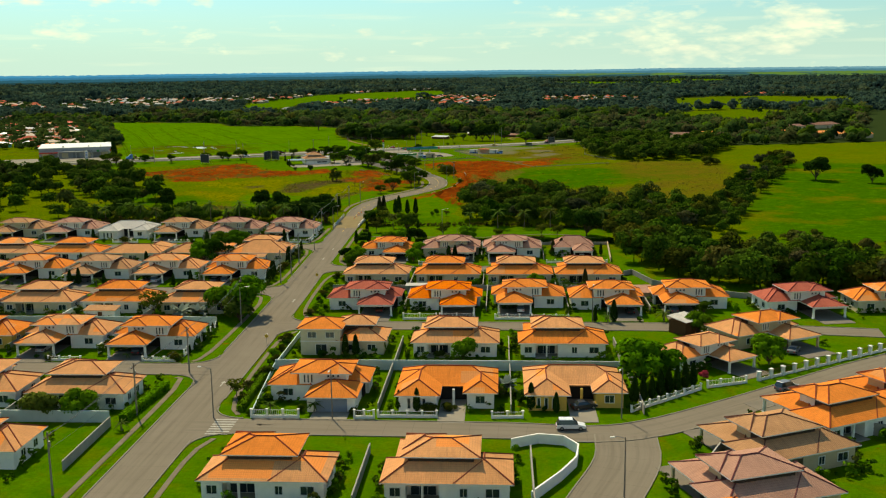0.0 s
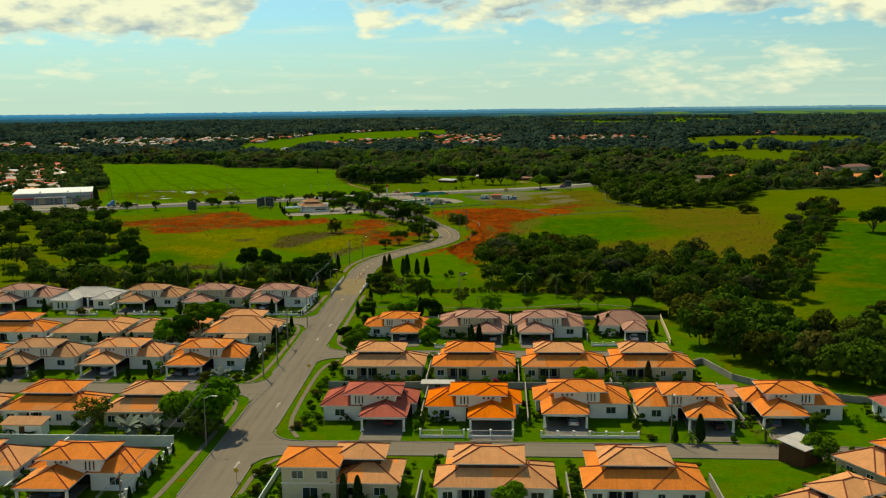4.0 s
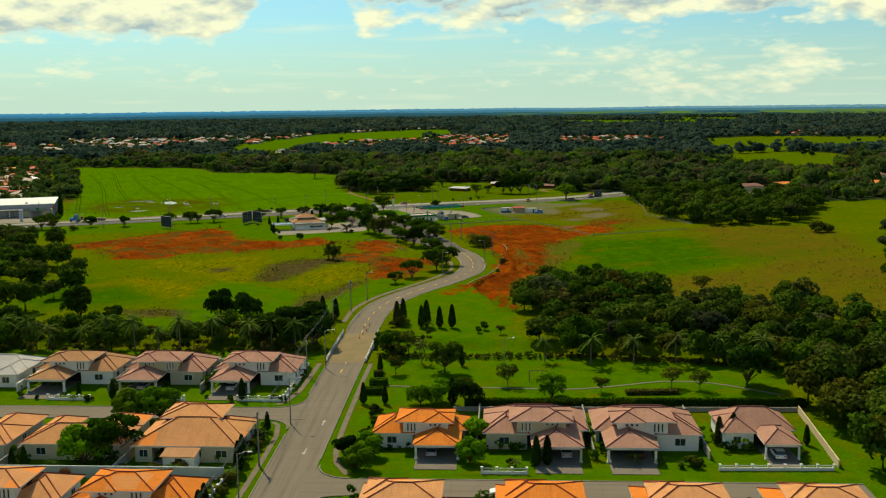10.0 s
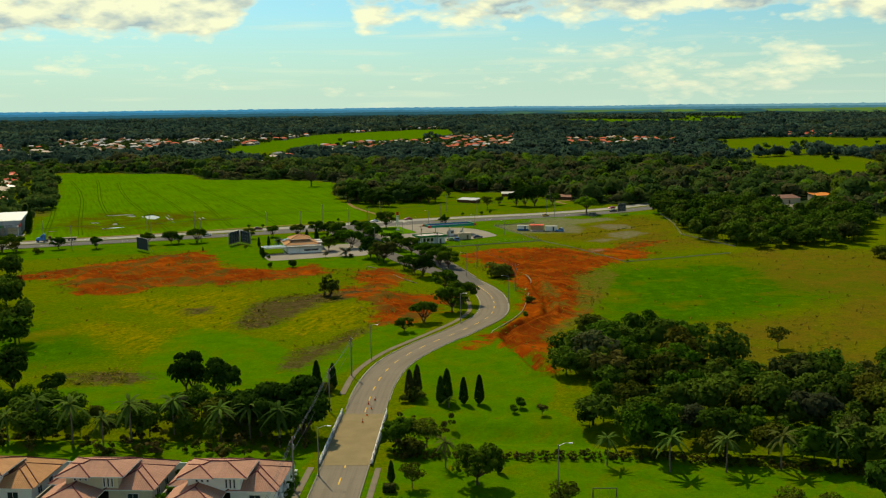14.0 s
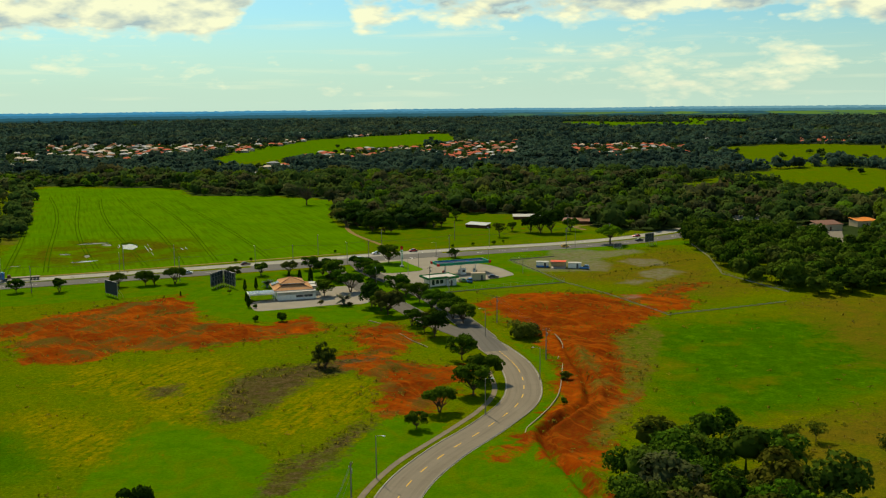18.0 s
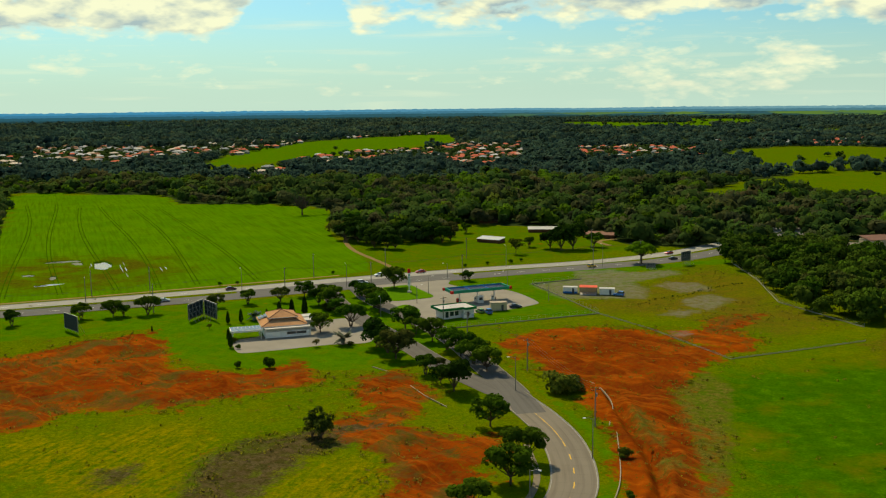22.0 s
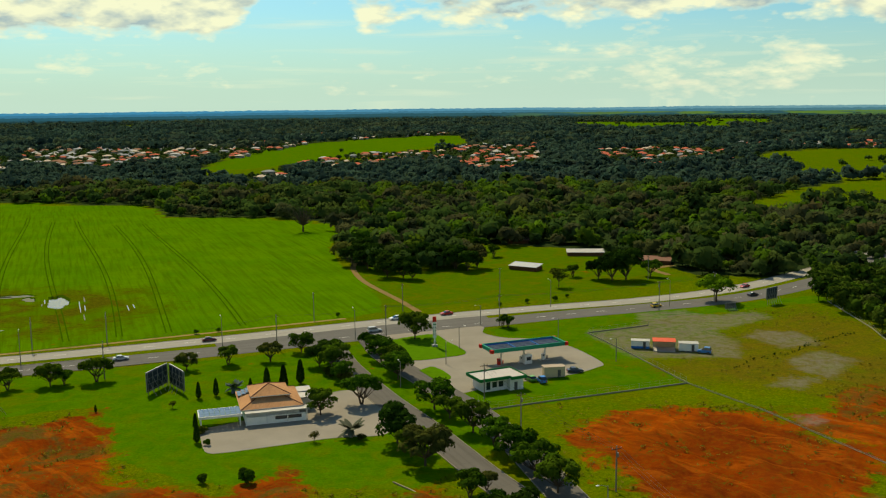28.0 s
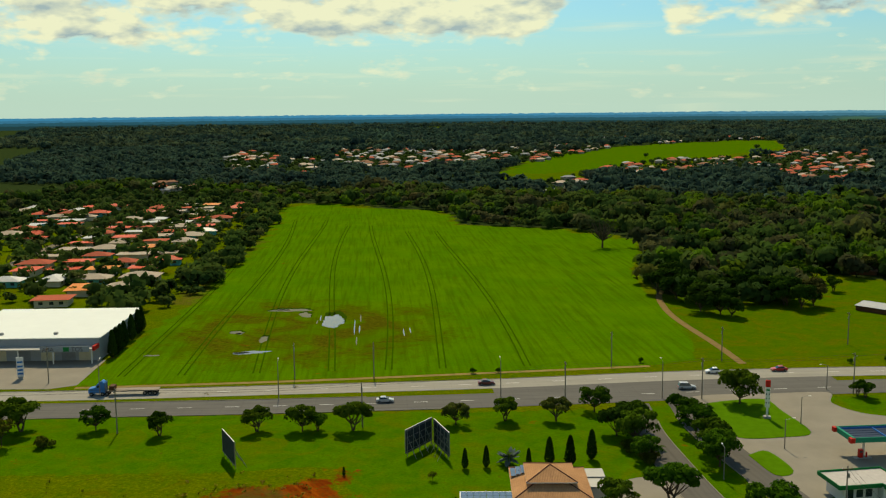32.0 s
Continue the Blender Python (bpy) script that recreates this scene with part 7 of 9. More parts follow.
for x, y in ((-12.2, -4.6), (-12.2, 4.6), (12.2, -4.6), (12.2, 4.6)):
    solid("corner_cap", REDP, (x - 0.5, x + 0.5, y - 0.7, y + 0.7, 4.32, 5.3), parent=canopy, label="red corner cap")
for i in range(3):
    for j in range(5):
        x0 = -11.3 + i * 7.65
        solid("roof_tray", NAVY, (x0, x0 + 7.2, -4.4 + j * 1.75, -2.95 + j * 1.75, 4.6, 4.82), parent=canopy, label="dark blue roof tray")
for x in (-3.85, 3.8):
    solid("roof_beam", BLUEP, (x - 0.15, x + 0.15, -4.5, 4.5, 4.6, 5.0), parent=canopy)
solid("roof_beam", BLUEP, (-11.4, 11.4, 4.3, 4.5, 4.6, 5.15), parent=canopy)
for x in (-7.5, 0.0, 7.0):
    solid("column", TRIM, (x - 0.22, x + 0.22, -0.22, 0.22, 0, 4.35), parent=canopy)
for i, x in enumerate((-8.2, -0.8, 6.4)):
    c = pose(-53.1, 637.3, 0, 0, 0, 25.5) @ Vector((x * 0.94, -1.0, 0))
    pump = thing("fuel_pump", "fuel pump island with %s pump" % ("red" if i == 0 else "grey"), "fuel pump", "fuel pumps", at=(c.x, c.y, 0.055), turn=29)
    solid("plinth", CONCRETE, (-1.8, 1.8, -0.6, 0.6, 0, 0.18), parent=pump)
    solid("cabinet", REDP if i == 0 else TRIM, (-0.9, -0.1, -0.35, 0.35, 0.18, 1.9), parent=pump)
    solid("display", IRON, (-0.8, -0.2, -0.37, -0.33, 1.2, 1.7), parent=pump)
    solid("bollard", REDP if i == 0 else IRON, (0.7, 0.95, -0.15, 0.15, 0.18, 1.2), parent=pump)
kiosk = thing("kiosk", "small white kiosk under the canopy", "kiosk", at=(-52.2, 635.2, 0.055), turn=29)
solid("wall", TRIM, (-1.1, 1.1, -0.9, 0.9, 0, 2.5), parent=kiosk)
solid("window", GLASS, (-0.7, 0.7, -0.93, -0.9, 1.0, 2.0), parent=kiosk)

store = thing("station_shop", "white filling station shop with green fascia and flat grey roof", "shop", at=(-60.2, 612.2, 0), turn=29)
solid("wall", TRIM, (-5.6, 1.2, -2.6, 3.2, 0, 3.1), parent=store)
solid("wall", TRIM, (1.2, 5.0, -4.2, 3.2, 0, 3.1), parent=store)
solid("roof", plain("flat_roof", (0.50, 0.46, 0.42), 0.8, vary=0.3), (-6.9, 1.4, -3.6, 4.0, 3.15, 3.4), (1.4, 5.6, -4.9, 4.0, 3.152, 3.41), parent=store)
for b in ((-7.0, 1.4, -3.75, -3.6), (1.3, 1.45, -5.0, -3.6), (1.45, 5.7, -5.0, -4.88), (5.6, 5.72, -5.0, 4.1), (-7.0, 5.72, 4.0, 4.12), (-7.05, -6.9, -3.75, 4.1)):
    solid("fascia", DKGREEN, (*b, 2.95, 3.75), parent=store, label="green fascia board")
for x, w in ((-4.2, 1.2), (-2.4, 1.4), (-0.6, 1.4)):
    window(store, x, -2.6, 0.5 if w == 1.2 else 0.9, w, 2.0 if w == 1.2 else 1.5, "y-", 1)
solid("door", IRON, (2.4, 3.3, -4.24, -4.2, 0, 2.1), parent=store)
solid("air_conditioner", TRIM, (3.9, 4.8, -4.6, -4.2, 0.1, 0.9), parent=store)


def container(x, y, w, d, h, turn, wall_m, roof_m, label, name="site_cabin", band=None):
    root = thing(name, label, "cabin", at=(x, y, 0.05), turn=turn)
    solid("wall", wall_m, (-w / 2, w / 2, -d / 2, d / 2, 0.15, h), parent=root)
    solid("roof", roof_m, (-w / 2 - 0.15, w / 2 + 0.15, -d / 2 - 0.15, d / 2 + 0.15, h, h + 0.12), parent=root)
    solid("skid", IRON, (-w / 2 + 0.2, w / 2 - 0.2, -d / 2 + 0.1, d / 2 - 0.1, 0, 0.15), parent=root)
    if band:
        solid("band", band, (-w / 2 - 0.02, w / 2 + 0.02, -d / 2 - 0.02, d / 2 + 0.02, 0.16, 0.16 + h * 0.28), parent=root)
    solid("door", IRON, (w * 0.15, w * 0.15 + 0.8, -d / 2 - 0.04, -d / 2, 0.2, 2.1), parent=root)
    return root


container(-45.6, 622.2, 5.6, 2.6, 2.8, 12, SAND, TAN_SHEET, "beige weathered site cabin beside the forecourt")
container(-18.6, 653.0, 5.2, 2.6, 2.3, -8, TRIM, SHEET, "white site cabin with a blue lower band", band=BLUEP)
container(-5.2, 650.2, 5.4, 2.8, 2.3, -6, TRIM, SHEET, "white site cabin with pale roof on gravel")
awning = thing("awning_shelter", "open shelter with a red sheet roof on gravel", "shelter", at=(-11.9, 652.0, 0.03), turn=-7)
solid("roof", RED_SHEET, (-3.3, 3.3, -2.8, 2.0, 2.75, 2.85), parent=awning, label="faded red sheet roof")
solid("floor_slab", CONCRETE, (-3.1, 3.1, -3.4, 1.9, 0, 0.12), parent=awning)
for x in (-3.1, 3.1):
    for y in (-2.6, 1.8):
        solid("post", STEEL, (x - 0.06, x + 0.06, y - 0.06, y + 0.06, 0.1, 2.75), parent=awning)
solid("back_wall", SAND, (-3.1, 3.1, 1.8, 1.95, 0.12, 2.3), parent=awning)

sign = thing("price_sign", "tall white filling station price sign with red head", "sign", at=(-79.2, 653.4, 0.15), turn=12)
solid("mast", TRIM, (-0.2, 0.2, -0.2, 0.2, 0, 6.5), parent=sign)
solid("plinth", CONCRETE, (-0.8, 0.8, -0.6, 0.6, 0, 0.5), parent=sign)
solid("sign_panel", TRIM, (-0.5, 0.5, -0.14, 0.14, 2.6, 7.4), parent=sign)
solid("sign_head", REDP, (-0.55, 0.55, -0.2, 0.2, 7.4, 9.0), parent=sign, label="red sign head")
for z, m in ((7.0, DKGREEN), (6.0, IRON), (5.0, DKGREEN), (4.0, IRON)):
    solid("price_bar", m, (-0.4, 0.4, -0.17, -0.13, z - 0.5, z - 0.1), parent=sign)
for x, y, turn in ((-71.8, 651.3, 29), (-74.7, 633.5, 29), (-85.1, 611.4, 110), (-42, 663.8, 209), (-27.4, 637.7, 209), (-66.2, 682.6, 209)):
    lamp_post(x, y, turn, 6.5, "pale forecourt lamp post")

# the restaurant
rest = thing("restaurant", "white roadside restaurant with brown tile roof and raised middle", "restaurant", at=(-114.1, 590.2, 0), turn=20)
solid("wall", WHITE, (-6.2, 6.2, -6.6, 7.4, 0, 3.3), parent=rest)
solid("service_block", TRIM, (6.2, 10.0, -1.0, 7.0, 0, 3.0), parent=rest, label="white flat-roofed service block")
solid("service_roof", SHEET, (6.0, 10.3, -1.3, 3.0, 3.0, 3.25), (7.2, 10.6, 3.1, 7.3, 3.2, 3.5), parent=rest)
roof(rest, "brown", (-7.2, 7.2, -7.4, 8.4, 3.35, 0.36))
solid("clerestory", GAP_SHADE, (-3.4, 3.4, -3.2, 4.2, 4.2, 5.35), parent=rest)
roof(rest, "brown", (-4.6, 4.6, -4.4, 5.4, 5.35, 0.36))
solid("awning_roof", SHEET, (-6.4, 8.2, -9.2, -6.5, 2.95, 3.06), parent=rest, label="white sheet awning along the front")
solid("front_wall", WHITE, (-6.2, 7.4, -8.6, -8.4, 0, 1.9), parent=rest)
solid("front_glazing", GLASS, (0.4, 6.4, -8.64, -8.60, 0.9, 1.7), parent=rest)
for x in (-6.2, -1.5, 3.2, 7.6):
    solid("awning_post", TRIM, (x - 0.1, x + 0.1, -8.9, -8.7, 0, 2.95), parent=rest)
solar = thing("solar_carport", "white framed carport roofed with solar panels", "carport", at=(-123.2, 580.8, 0), turn=20)
for x in (-4.3, 4.3):
    for y in (-2.4, 2.4):
        solid("post", TRIM, (x - 0.12, x + 0.12, y - 0.12, y + 0.12, 0, 2.75), parent=solar)
solid("frame", TRIM, (-4.8, 4.8, -3.0, -2.8, 2.5, 3.05), (-4.8, 4.8, 2.8, 3.0, 2.5, 3.05), (-4.8, -4.6, -2.8, 2.8, 2.5, 3.05), (4.6, 4.8, -2.8, 2.8, 2.5, 3.05), parent=solar, label="white edge beam")
for i in range(8):
    for j in range(3):
        solid("solar_panel", PV, (-4.6 + i * 1.16, -3.52 + i * 1.16, -2.75 + j * 1.86, -0.98 + j * 1.86, 3.05, 3.1), parent=solar)
for i in range(3):
    for j in range(2):
        pnl = solid("solar_panel", PV, (-7.0 + i * 0.95, -6.1 + i * 0.95, 2.4 + j * 2.0, 4.3 + j * 2.0, 3.95 + i * 0.3, 4.0 + i * 0.3), parent=rest, label="solar panel on the roof slope")

# billboards, seen from behind
def billboard(x, y, turn, w, h, low, label):
    root = thing("billboard", label, "billboard", "billboards", at=(x, y, 0), turn=turn)
    solid("panel", plain("billboard_back", (0.045, 0.055, 0.06), 0.6, vary=0.4), (-w / 2, w / 2, -0.05, 0.05, low, low + h), parent=root, label="dark board with steel grid")
    for b in ((-w / 2 - 0.08, -w / 2, low, low + h), (w / 2, w / 2 + 0.08, low, low + h), (-w / 2, w / 2, low + h, low + h + 0.1), (-w / 2, w / 2, low - 0.1, low)):
        solid("edge_trim", STEEL, (b[0], b[1], -0.1, 0.1, b[2], b[3]), parent=root)
    for i in range(5):
        xx = -w / 2 + 0.4 + i * (w - 0.8) / 4
        bm = bmesh.new()
        tube(bm, (xx, -0.18, -0.2), (xx, -0.18, low + h), 0.07, n=6)
        part("post", bm, STEEL, root)
        bm = bmesh.new()
        tube(bm, (xx, -2.6, -0.2), (xx, -0.2, low + h * 0.7), 0.05, n=5)
        part("brace", bm, STEEL, root)
    for k in range(4):
        solid("girt", STEEL, (-w / 2, w / 2, -0.14, -0.06, low + 0.3 + k * (h - 0.6) / 3, low + 0.38 + k * (h - 0.6) / 3), parent=root)
    return root


billboard(-181.2, 587.5, 138, 9.5, 4.8, 1.0, "tall dark billboard on steel braces in the grass")
billboard(-147.0, 607.0, 78, 9.8, 5.0, 0.9, "dark billboard joined to another in a V")
billboard(-142.0, 607.4, -50, 9.8, 5.0, 0.9, "dark billboard joined to another in a V")
billboard(36.3, 716.7, 40, 6.0, 4.0, 2.0, "pale roadside billboard beside the highway")
billboard(19.6, 706.5, 20, 4.0, 1.8, 0.6, "low pale sign board in the grass")

# the warehouse and its yard
ware = thing("warehouse", "large white warehouse shop with flat pale roof and red canopy", "warehouse", at=(-263.6, 646.4, 0), turn=22)
solid("wall", plain("grey_cladding", (0.33, 0.35, 0.37), 0.6, vary=0.15), (-45, 0, 0, 42, 0, 6.6), parent=ware)
bm = bmesh.new()
v = box(bm, -45.5, 0.5, -0.4, 42.5, 6.6, 6.85)
slope_uv(bm)
part("roof", bm, plain("white_sheet_roof", (0.74, 0.76, 0.70), 0.5, vary=0.1, scale=0.2), ware)
solid("canopy_roof", SHEET, (-33, -0.5, -4.2, 0, 4.1, 4.4), parent=ware)
solid("canopy_edge", REDP, (-45, -33.2, -3.2, 0, 3.5, 4.0), parent=ware, label="red canopy edge")
solid("red_trim", REDP, (-0.6, 0.06, -4.3, -0.1, 3.9, 5.2), parent=ware)
solid("sign_board", plain("sign_grey", (0.30, 0.33, 0.35), 0.5), (-15.5, -1.5, -4.34, -4.2, 3.6, 5.2), parent=ware, label="grey sign board with dark letters")
for i, x in enumerate((-4, -9, -15, -22, -29, -36, -41)):
    solid("shutter", plain("roller_shutter", (0.25, 0.26, 0.27), 0.5) if i % 2 else CREAM, (x - 2, x + 2, -0.06, 0, 0, 3.3), parent=ware)
for x in (-1, -12, -22, -33):
    solid("column", TRIM, (x - 0.15, x + 0.15, -4.1, -3.8, 0, 4.1), parent=ware)
for x in (-14, -30):
    solid("roof_fan", STEEL, (x - 0.5, x + 0.5, 4, 5, 6.85, 7.5), parent=ware)
for word, x in (("ABA", -14.9), ("TOS", -6.6)):
    cu = bpy.data.curves.new("lettering", "FONT")
    cu.body, cu.size, cu.extrude = word, 1.75, 0.02
    tx = new("lettering", cu)
    tmp = tx.to_mesh()
    me = tmp.copy()
    tx.to_mesh_clear()
    bpy.data.objects.remove(tx)
    me.materials.append(IRON)
    ob = new("lettering", me)
    ob.parent = ware
    ob.matrix_basis = pose(x, -4.37, 3.8, 90, 0, 0)
solid("sign_mark", DKGREEN, (-8.9, -7.2, -4.37, -4.33, 3.75, 5.05), parent=ware, label="green sign mark")
totem = thing("totem_sign", "narrow white totem sign in the warehouse yard", "sign", at=(-270.5, 623.0, 0.05), turn=35)
solid("panel", TRIM, (-0.9, 0.9, -0.15, 0.15, 0.6, 6.0), parent=totem)
for z in (1.2, 2.2, 3.2, 4.4):
    solid("text_bar", BLUEP, (-0.7, 0.7, -0.18, -0.14, z, z + 0.5), parent=totem)
solid("foot", CONCRETE, (-0.6, 0.6, -0.3, 0.3, 0, 0.6), parent=totem)
for k, m in enumerate(((-262.0, 650.0), (-263.5, 653.5), (-265.2, 657.5), (-267.0, 661.5), (-271, 670), (-274.5, 677.5), (-276.5, 682))):
    plant("cypress", *m, 1.55)

# fences round the station and the field
WALLDARK = plain("stained_concrete", (0.27, 0.25, 0.18), 0.95, vary=0.4, scale=0.5)
KERBTAN = plain("weathered_kerb", (0.30, 0.24, 0.155), 0.9)


def mesh_fence(points, gap=3.0, h=1.7, base=0.35, label="wire mesh fence on a low concrete base"):
    root = thing("mesh_fence", label, "fence", "mesh fences")
    wall_run("base_wall", points, base, 0.14, WALLDARK, "", cap=False, parent=root)
    for x, y, a in spaced(points, gap):
        bm = bmesh.new()
        tube(bm, (x, y, 0), (x, y, h), 0.035, n=5)
        part("post", bm, STEEL, root)
    spots = spaced(points, gap)
    for z in (h - 0.05, (h + base) / 2):
        bm = bmesh.new()
        wire_run(bm, [Vector((x0, y0, z)) for x0, y0, _ in spots], 0.016)
        part("wire", bm, STEEL, root)


mesh_fence([(-65, 600), (-61.6, 593.5), (-48, 600), (-11.6, 616.5), (-22, 645), (-32.4, 671.3), (-12, 682)])
mesh_fence([(-11.6, 616.5), (2.1, 594.3), (18.6, 558), (40, 568), (63, 579.5)], 4.0, 0.5, 0.2, "low concrete field wall with short posts")
mesh_fence([(57.4, 722), (57.5, 680), (53.5, 636), (61, 617), (69, 597)], 4.0, 1.4, 0.4)
for pts in ([(-23.8, 536.7), (-20.5, 530), (-18.9, 515.6), (-21.3, 500.6)], [(-20.1, 497), (-22.4, 472), (-24.9, 460), (-28.4, 450), (-31.5, 442), (-31.6, 437.6), (-30.8, 432.5)]):
    wall_run("kerb_wall", [tuple(v) for v in bend(pts, 2)], 0.2, 0.16, KERBTAN, "pale concrete kerb line beside the bare earth", "kerb")
wall_run("kerb_wall", [(-80, 548), (-74, 542), (-69.5, 534)], 0.2, 0.16, KERBTAN, "pale concrete kerb line beside the bare earth", "kerb")
wall_run("kerb_wall", [(-68, 530), (-64, 522), (-58, 513)], 0.2, 0.16, KERBTAN, "pale concrete kerb line beside the bare earth", "kerb")
hp = [(-238, 616), (-194.7, 630.4), (-142.5, 650), (-104.3, 661.7), (-42, 711), (-0.2, 712)]
for x, y in hp:
    lamp_post(x, y, 115, 9.5, "tall highway lamp post in the median")
WIREPOLES = [(-330, 555), (-270, 575), (-215.2, 594.6), (-165, 617), (-126, 650), (-95, 664), (-60, 681), (-5, 705), (17.6, 722.9)]
for x, y in WIREPOLES:
    utility_pole(x, y, 115, 10.5)
for (x0, y0), (x1, y1) in zip(WIREPOLES, WIREPOLES[1:]):
    for off in (-0.9, 0.9):
        cable((x0 - off * 0.42, y0 + off * 0.9, 10.1), (x1 - off * 0.42, y1 + off * 0.9, 10.1), 0.9)
FARPOLES = [(-260, 622), (-199.5, 647), (-179.8, 655), (-121.9, 686.6), (-93.8, 703), (-60, 735), (0, 765)]
for x, y in FARPOLES:
    utility_pole(x, y, 115, 10.0)
RIGHTPOLES = [(-63.5, 602), (-55, 578), (-38, 545), (-24.5, 500)]
for x, y in RIGHTPOLES:
    utility_pole(x, y, 30, 9.0)
for (x0, y0), (x1, y1) in zip(RIGHTPOLES, RIGHTPOLES[1:]):
    for off in (-0.9, 0, 0.9):
        cable((x0 + off * 0.85, y0 + off * 0.5, 8.6), (x1 + off * 0.85, y1 + off * 0.5, 8.6), 0.8)
for x, y in ((-41.5, 527), (-27, 480)):
    lamp_post(x, y, 200)

# barns beyond the highway, the roadside compound
for x, y, w, d, turn, m in ((-49, 789, 13, 6, -28, GREY_SHEET), (-20, 829, 17, 6, 0, SHEET), (8, 806, 16, 7, -15, RUST), (-51, 871, 11, 7, 0, RUST), (104, 707, 10, 9, 20, RED_SHEET), (88, 668, 8, 5, 10, RED_SHEET), (112, 735, 12, 8, 20, ORANGE_SHEET)):
    # farm sheds: solid dark walls stand in for the shade under open roofs
    shed(x, y, w, d, 1.7 if y > 780 else 2.6, turn, m, {GREY_SHEET: "pale sheet-roofed cattle shed, dark walls as the shade of its open sides", SHEET: "long farm shed with pale sheet roof", RUST: "farm shed with rusty sheet roof", RED_SHEET: "white roadside building with red sheet roof", ORANGE_SHEET: "roadside building with orange sheet roof"}[m], "farm_shed" if y > 780 else "roadside_building", WOOD if y > 780 else WHITE, "shed" if y > 780 else "building")
slab("compound_yard", [(104, 690), (122, 690), (150, 780), (124, 786), (104, 720)], 0.05, DRIVE, "pale paved yard of a roadside compound")
for x, y, w, d, turn, m in ((262, 770, 40, 14, 8, ORANGE_SHEET), (235, 790, 26, 12, 8, ORANGE_SHEET), (250, 866, 22, 10, 20, RUST), (285, 890, 26, 12, 20, RUST), (140, 775, 14, 9, 15, RUST), (165, 790, 12, 8, 15, ORANGE_SHEET)):
    shed(x, y, w, d, 3.2, turn, m, "%s sheet-roofed building behind the trees" % {ORANGE_SHEET: "orange", RUST: "rusty"}[m], "roadside_building", SAND, "building")
# puddles and a dirt track in the crop
WATER = bpy.data.materials.new("puddle_water")
WATER.use_nodes = True
wp = WATER.node_tree.nodes["Principled BSDF"]
wp.inputs["Base Color"].default_value, wp.inputs["Roughness"].default_value = (0.16, 0.15, 0.11, 1), 0.12
wp.inputs["Specular IOR Level"].default_value, wp.inputs["Metallic"].default_value = 0.6, 0.0
MURK = plain("murky_water", (0.085, 0.088, 0.030), 0.6, spec=0.12, vary=0.4, scale=0.6, relief=0)
WEEDMUD = plain("trampled_crop", (0.030, 0.068, 0.003), 0.95, vary=0.6, scale=0.4, grain=5)


def puddle(x, y, w, d, seed, clear_, lean=25.2, wet=True, k_=0.22):
    """Standing water w across the drills and d along them, with ragged edges and dark trampled crop behind it."""
    r_ = np.random.default_rng(seed)
    a_ = np.linspace(0, 2 * math.pi, 61)[:-1]
    rag_ = 1 + k_ * np.sin(a_ * 2 + seed) + 0.6 * k_ * np.sin(a_ * 5 + 2 * seed) + r_.uniform(-0.13, 0.13, 60)
    c_, s_ = math.cos(radians(lean)), math.sin(radians(lean))
    rim = [(w / 2 * math.cos(a) * k, d / 2 * math.sin(a) * k) for a, k in zip(a_, rag_)]
    if wet:
        far_ = [(u * 1.12 + 0.2, v * 1.05 + 0.28 * d * (1 if v > 0 else 0.3) + 0.3) for u, v in rim]
        slab("wet_ground", [(x + u * c_ - v * s_, y + u * s_ + v * c_) for u, v in far_], 0.02, WEEDMUD, "dark trampled crop round a puddle", "mud", 0.05)
    slab("water", [(x + u * c_ - v * s_, y + u * s_ + v * c_) for u, v in rim], 0.03, WATER if clear_ else MURK, "still rain puddle in the crop field" if clear_ else "shallow murky puddle in the crop field", "puddle", 0.05)


puddle(-223, 715, 6.4, 22, 1, True, 26, True, 0.12)
for i, (x, y, w, d, clear_) in enumerate(((-246, 726.5, 12, 5.5, 0), (-237, 721, 4.0, 8, 0), (-245, 689.5, 5.0, 3.6, 0), (-231.7, 684, 3.0, 7.0, 0), (-226.5, 668.3, 10.5, 3.4, 1), (-229, 667.0, 4.0, 2.6, 1), (-252.5, 655.6, 4.0, 1.8, 0), (-249, 726, 5.0, 2.2, 1), (-243.5, 688.6, 2.2, 1.6, 1))):
    puddle(x, y, w, d, i + 2, clear_, wet=i < 4)
for x, y, d, clear_ in ((-229.4, 718, 9, 1), (-227.6, 712, 6, 0), (-212, 709, 20, 1), (-209.2, 707, 12, 1), (-203, 692, 12, 0), (-216, 722, 12, 0), (-193.6, 707.5, 10, 1), (-192.6, 710.5, 8, 1)):
    puddle(x, y, 0.42, d, int(-x), clear_, 25.2, False, 0.1)
DIRT = plain("dirt_track", (0.22, 0.15, 0.06), 0.95, vary=0.35, scale=0.4)
tagged(strip("dirt_track", bend([(-88, 702), (-97, 722), (-115, 759), (-124, 788), (-126, 806)], 3), 1.2, -1.2, 0.03, DIRT, 0.1), "sandy farm track beside the crop field", "track", kind="structure")
tagged(strip("dirt_track", bend([(16, 800), (6, 790), (10, 776)], 3), 1.5, -1.5, 0.03, DIRT, 0.1), "sandy farm track to a shed", "track", kind="structure")
RUT = plain("wheel_rut", (0.036, 0.085, 0.002), 0.95, vary=0.5, scale=0.3)
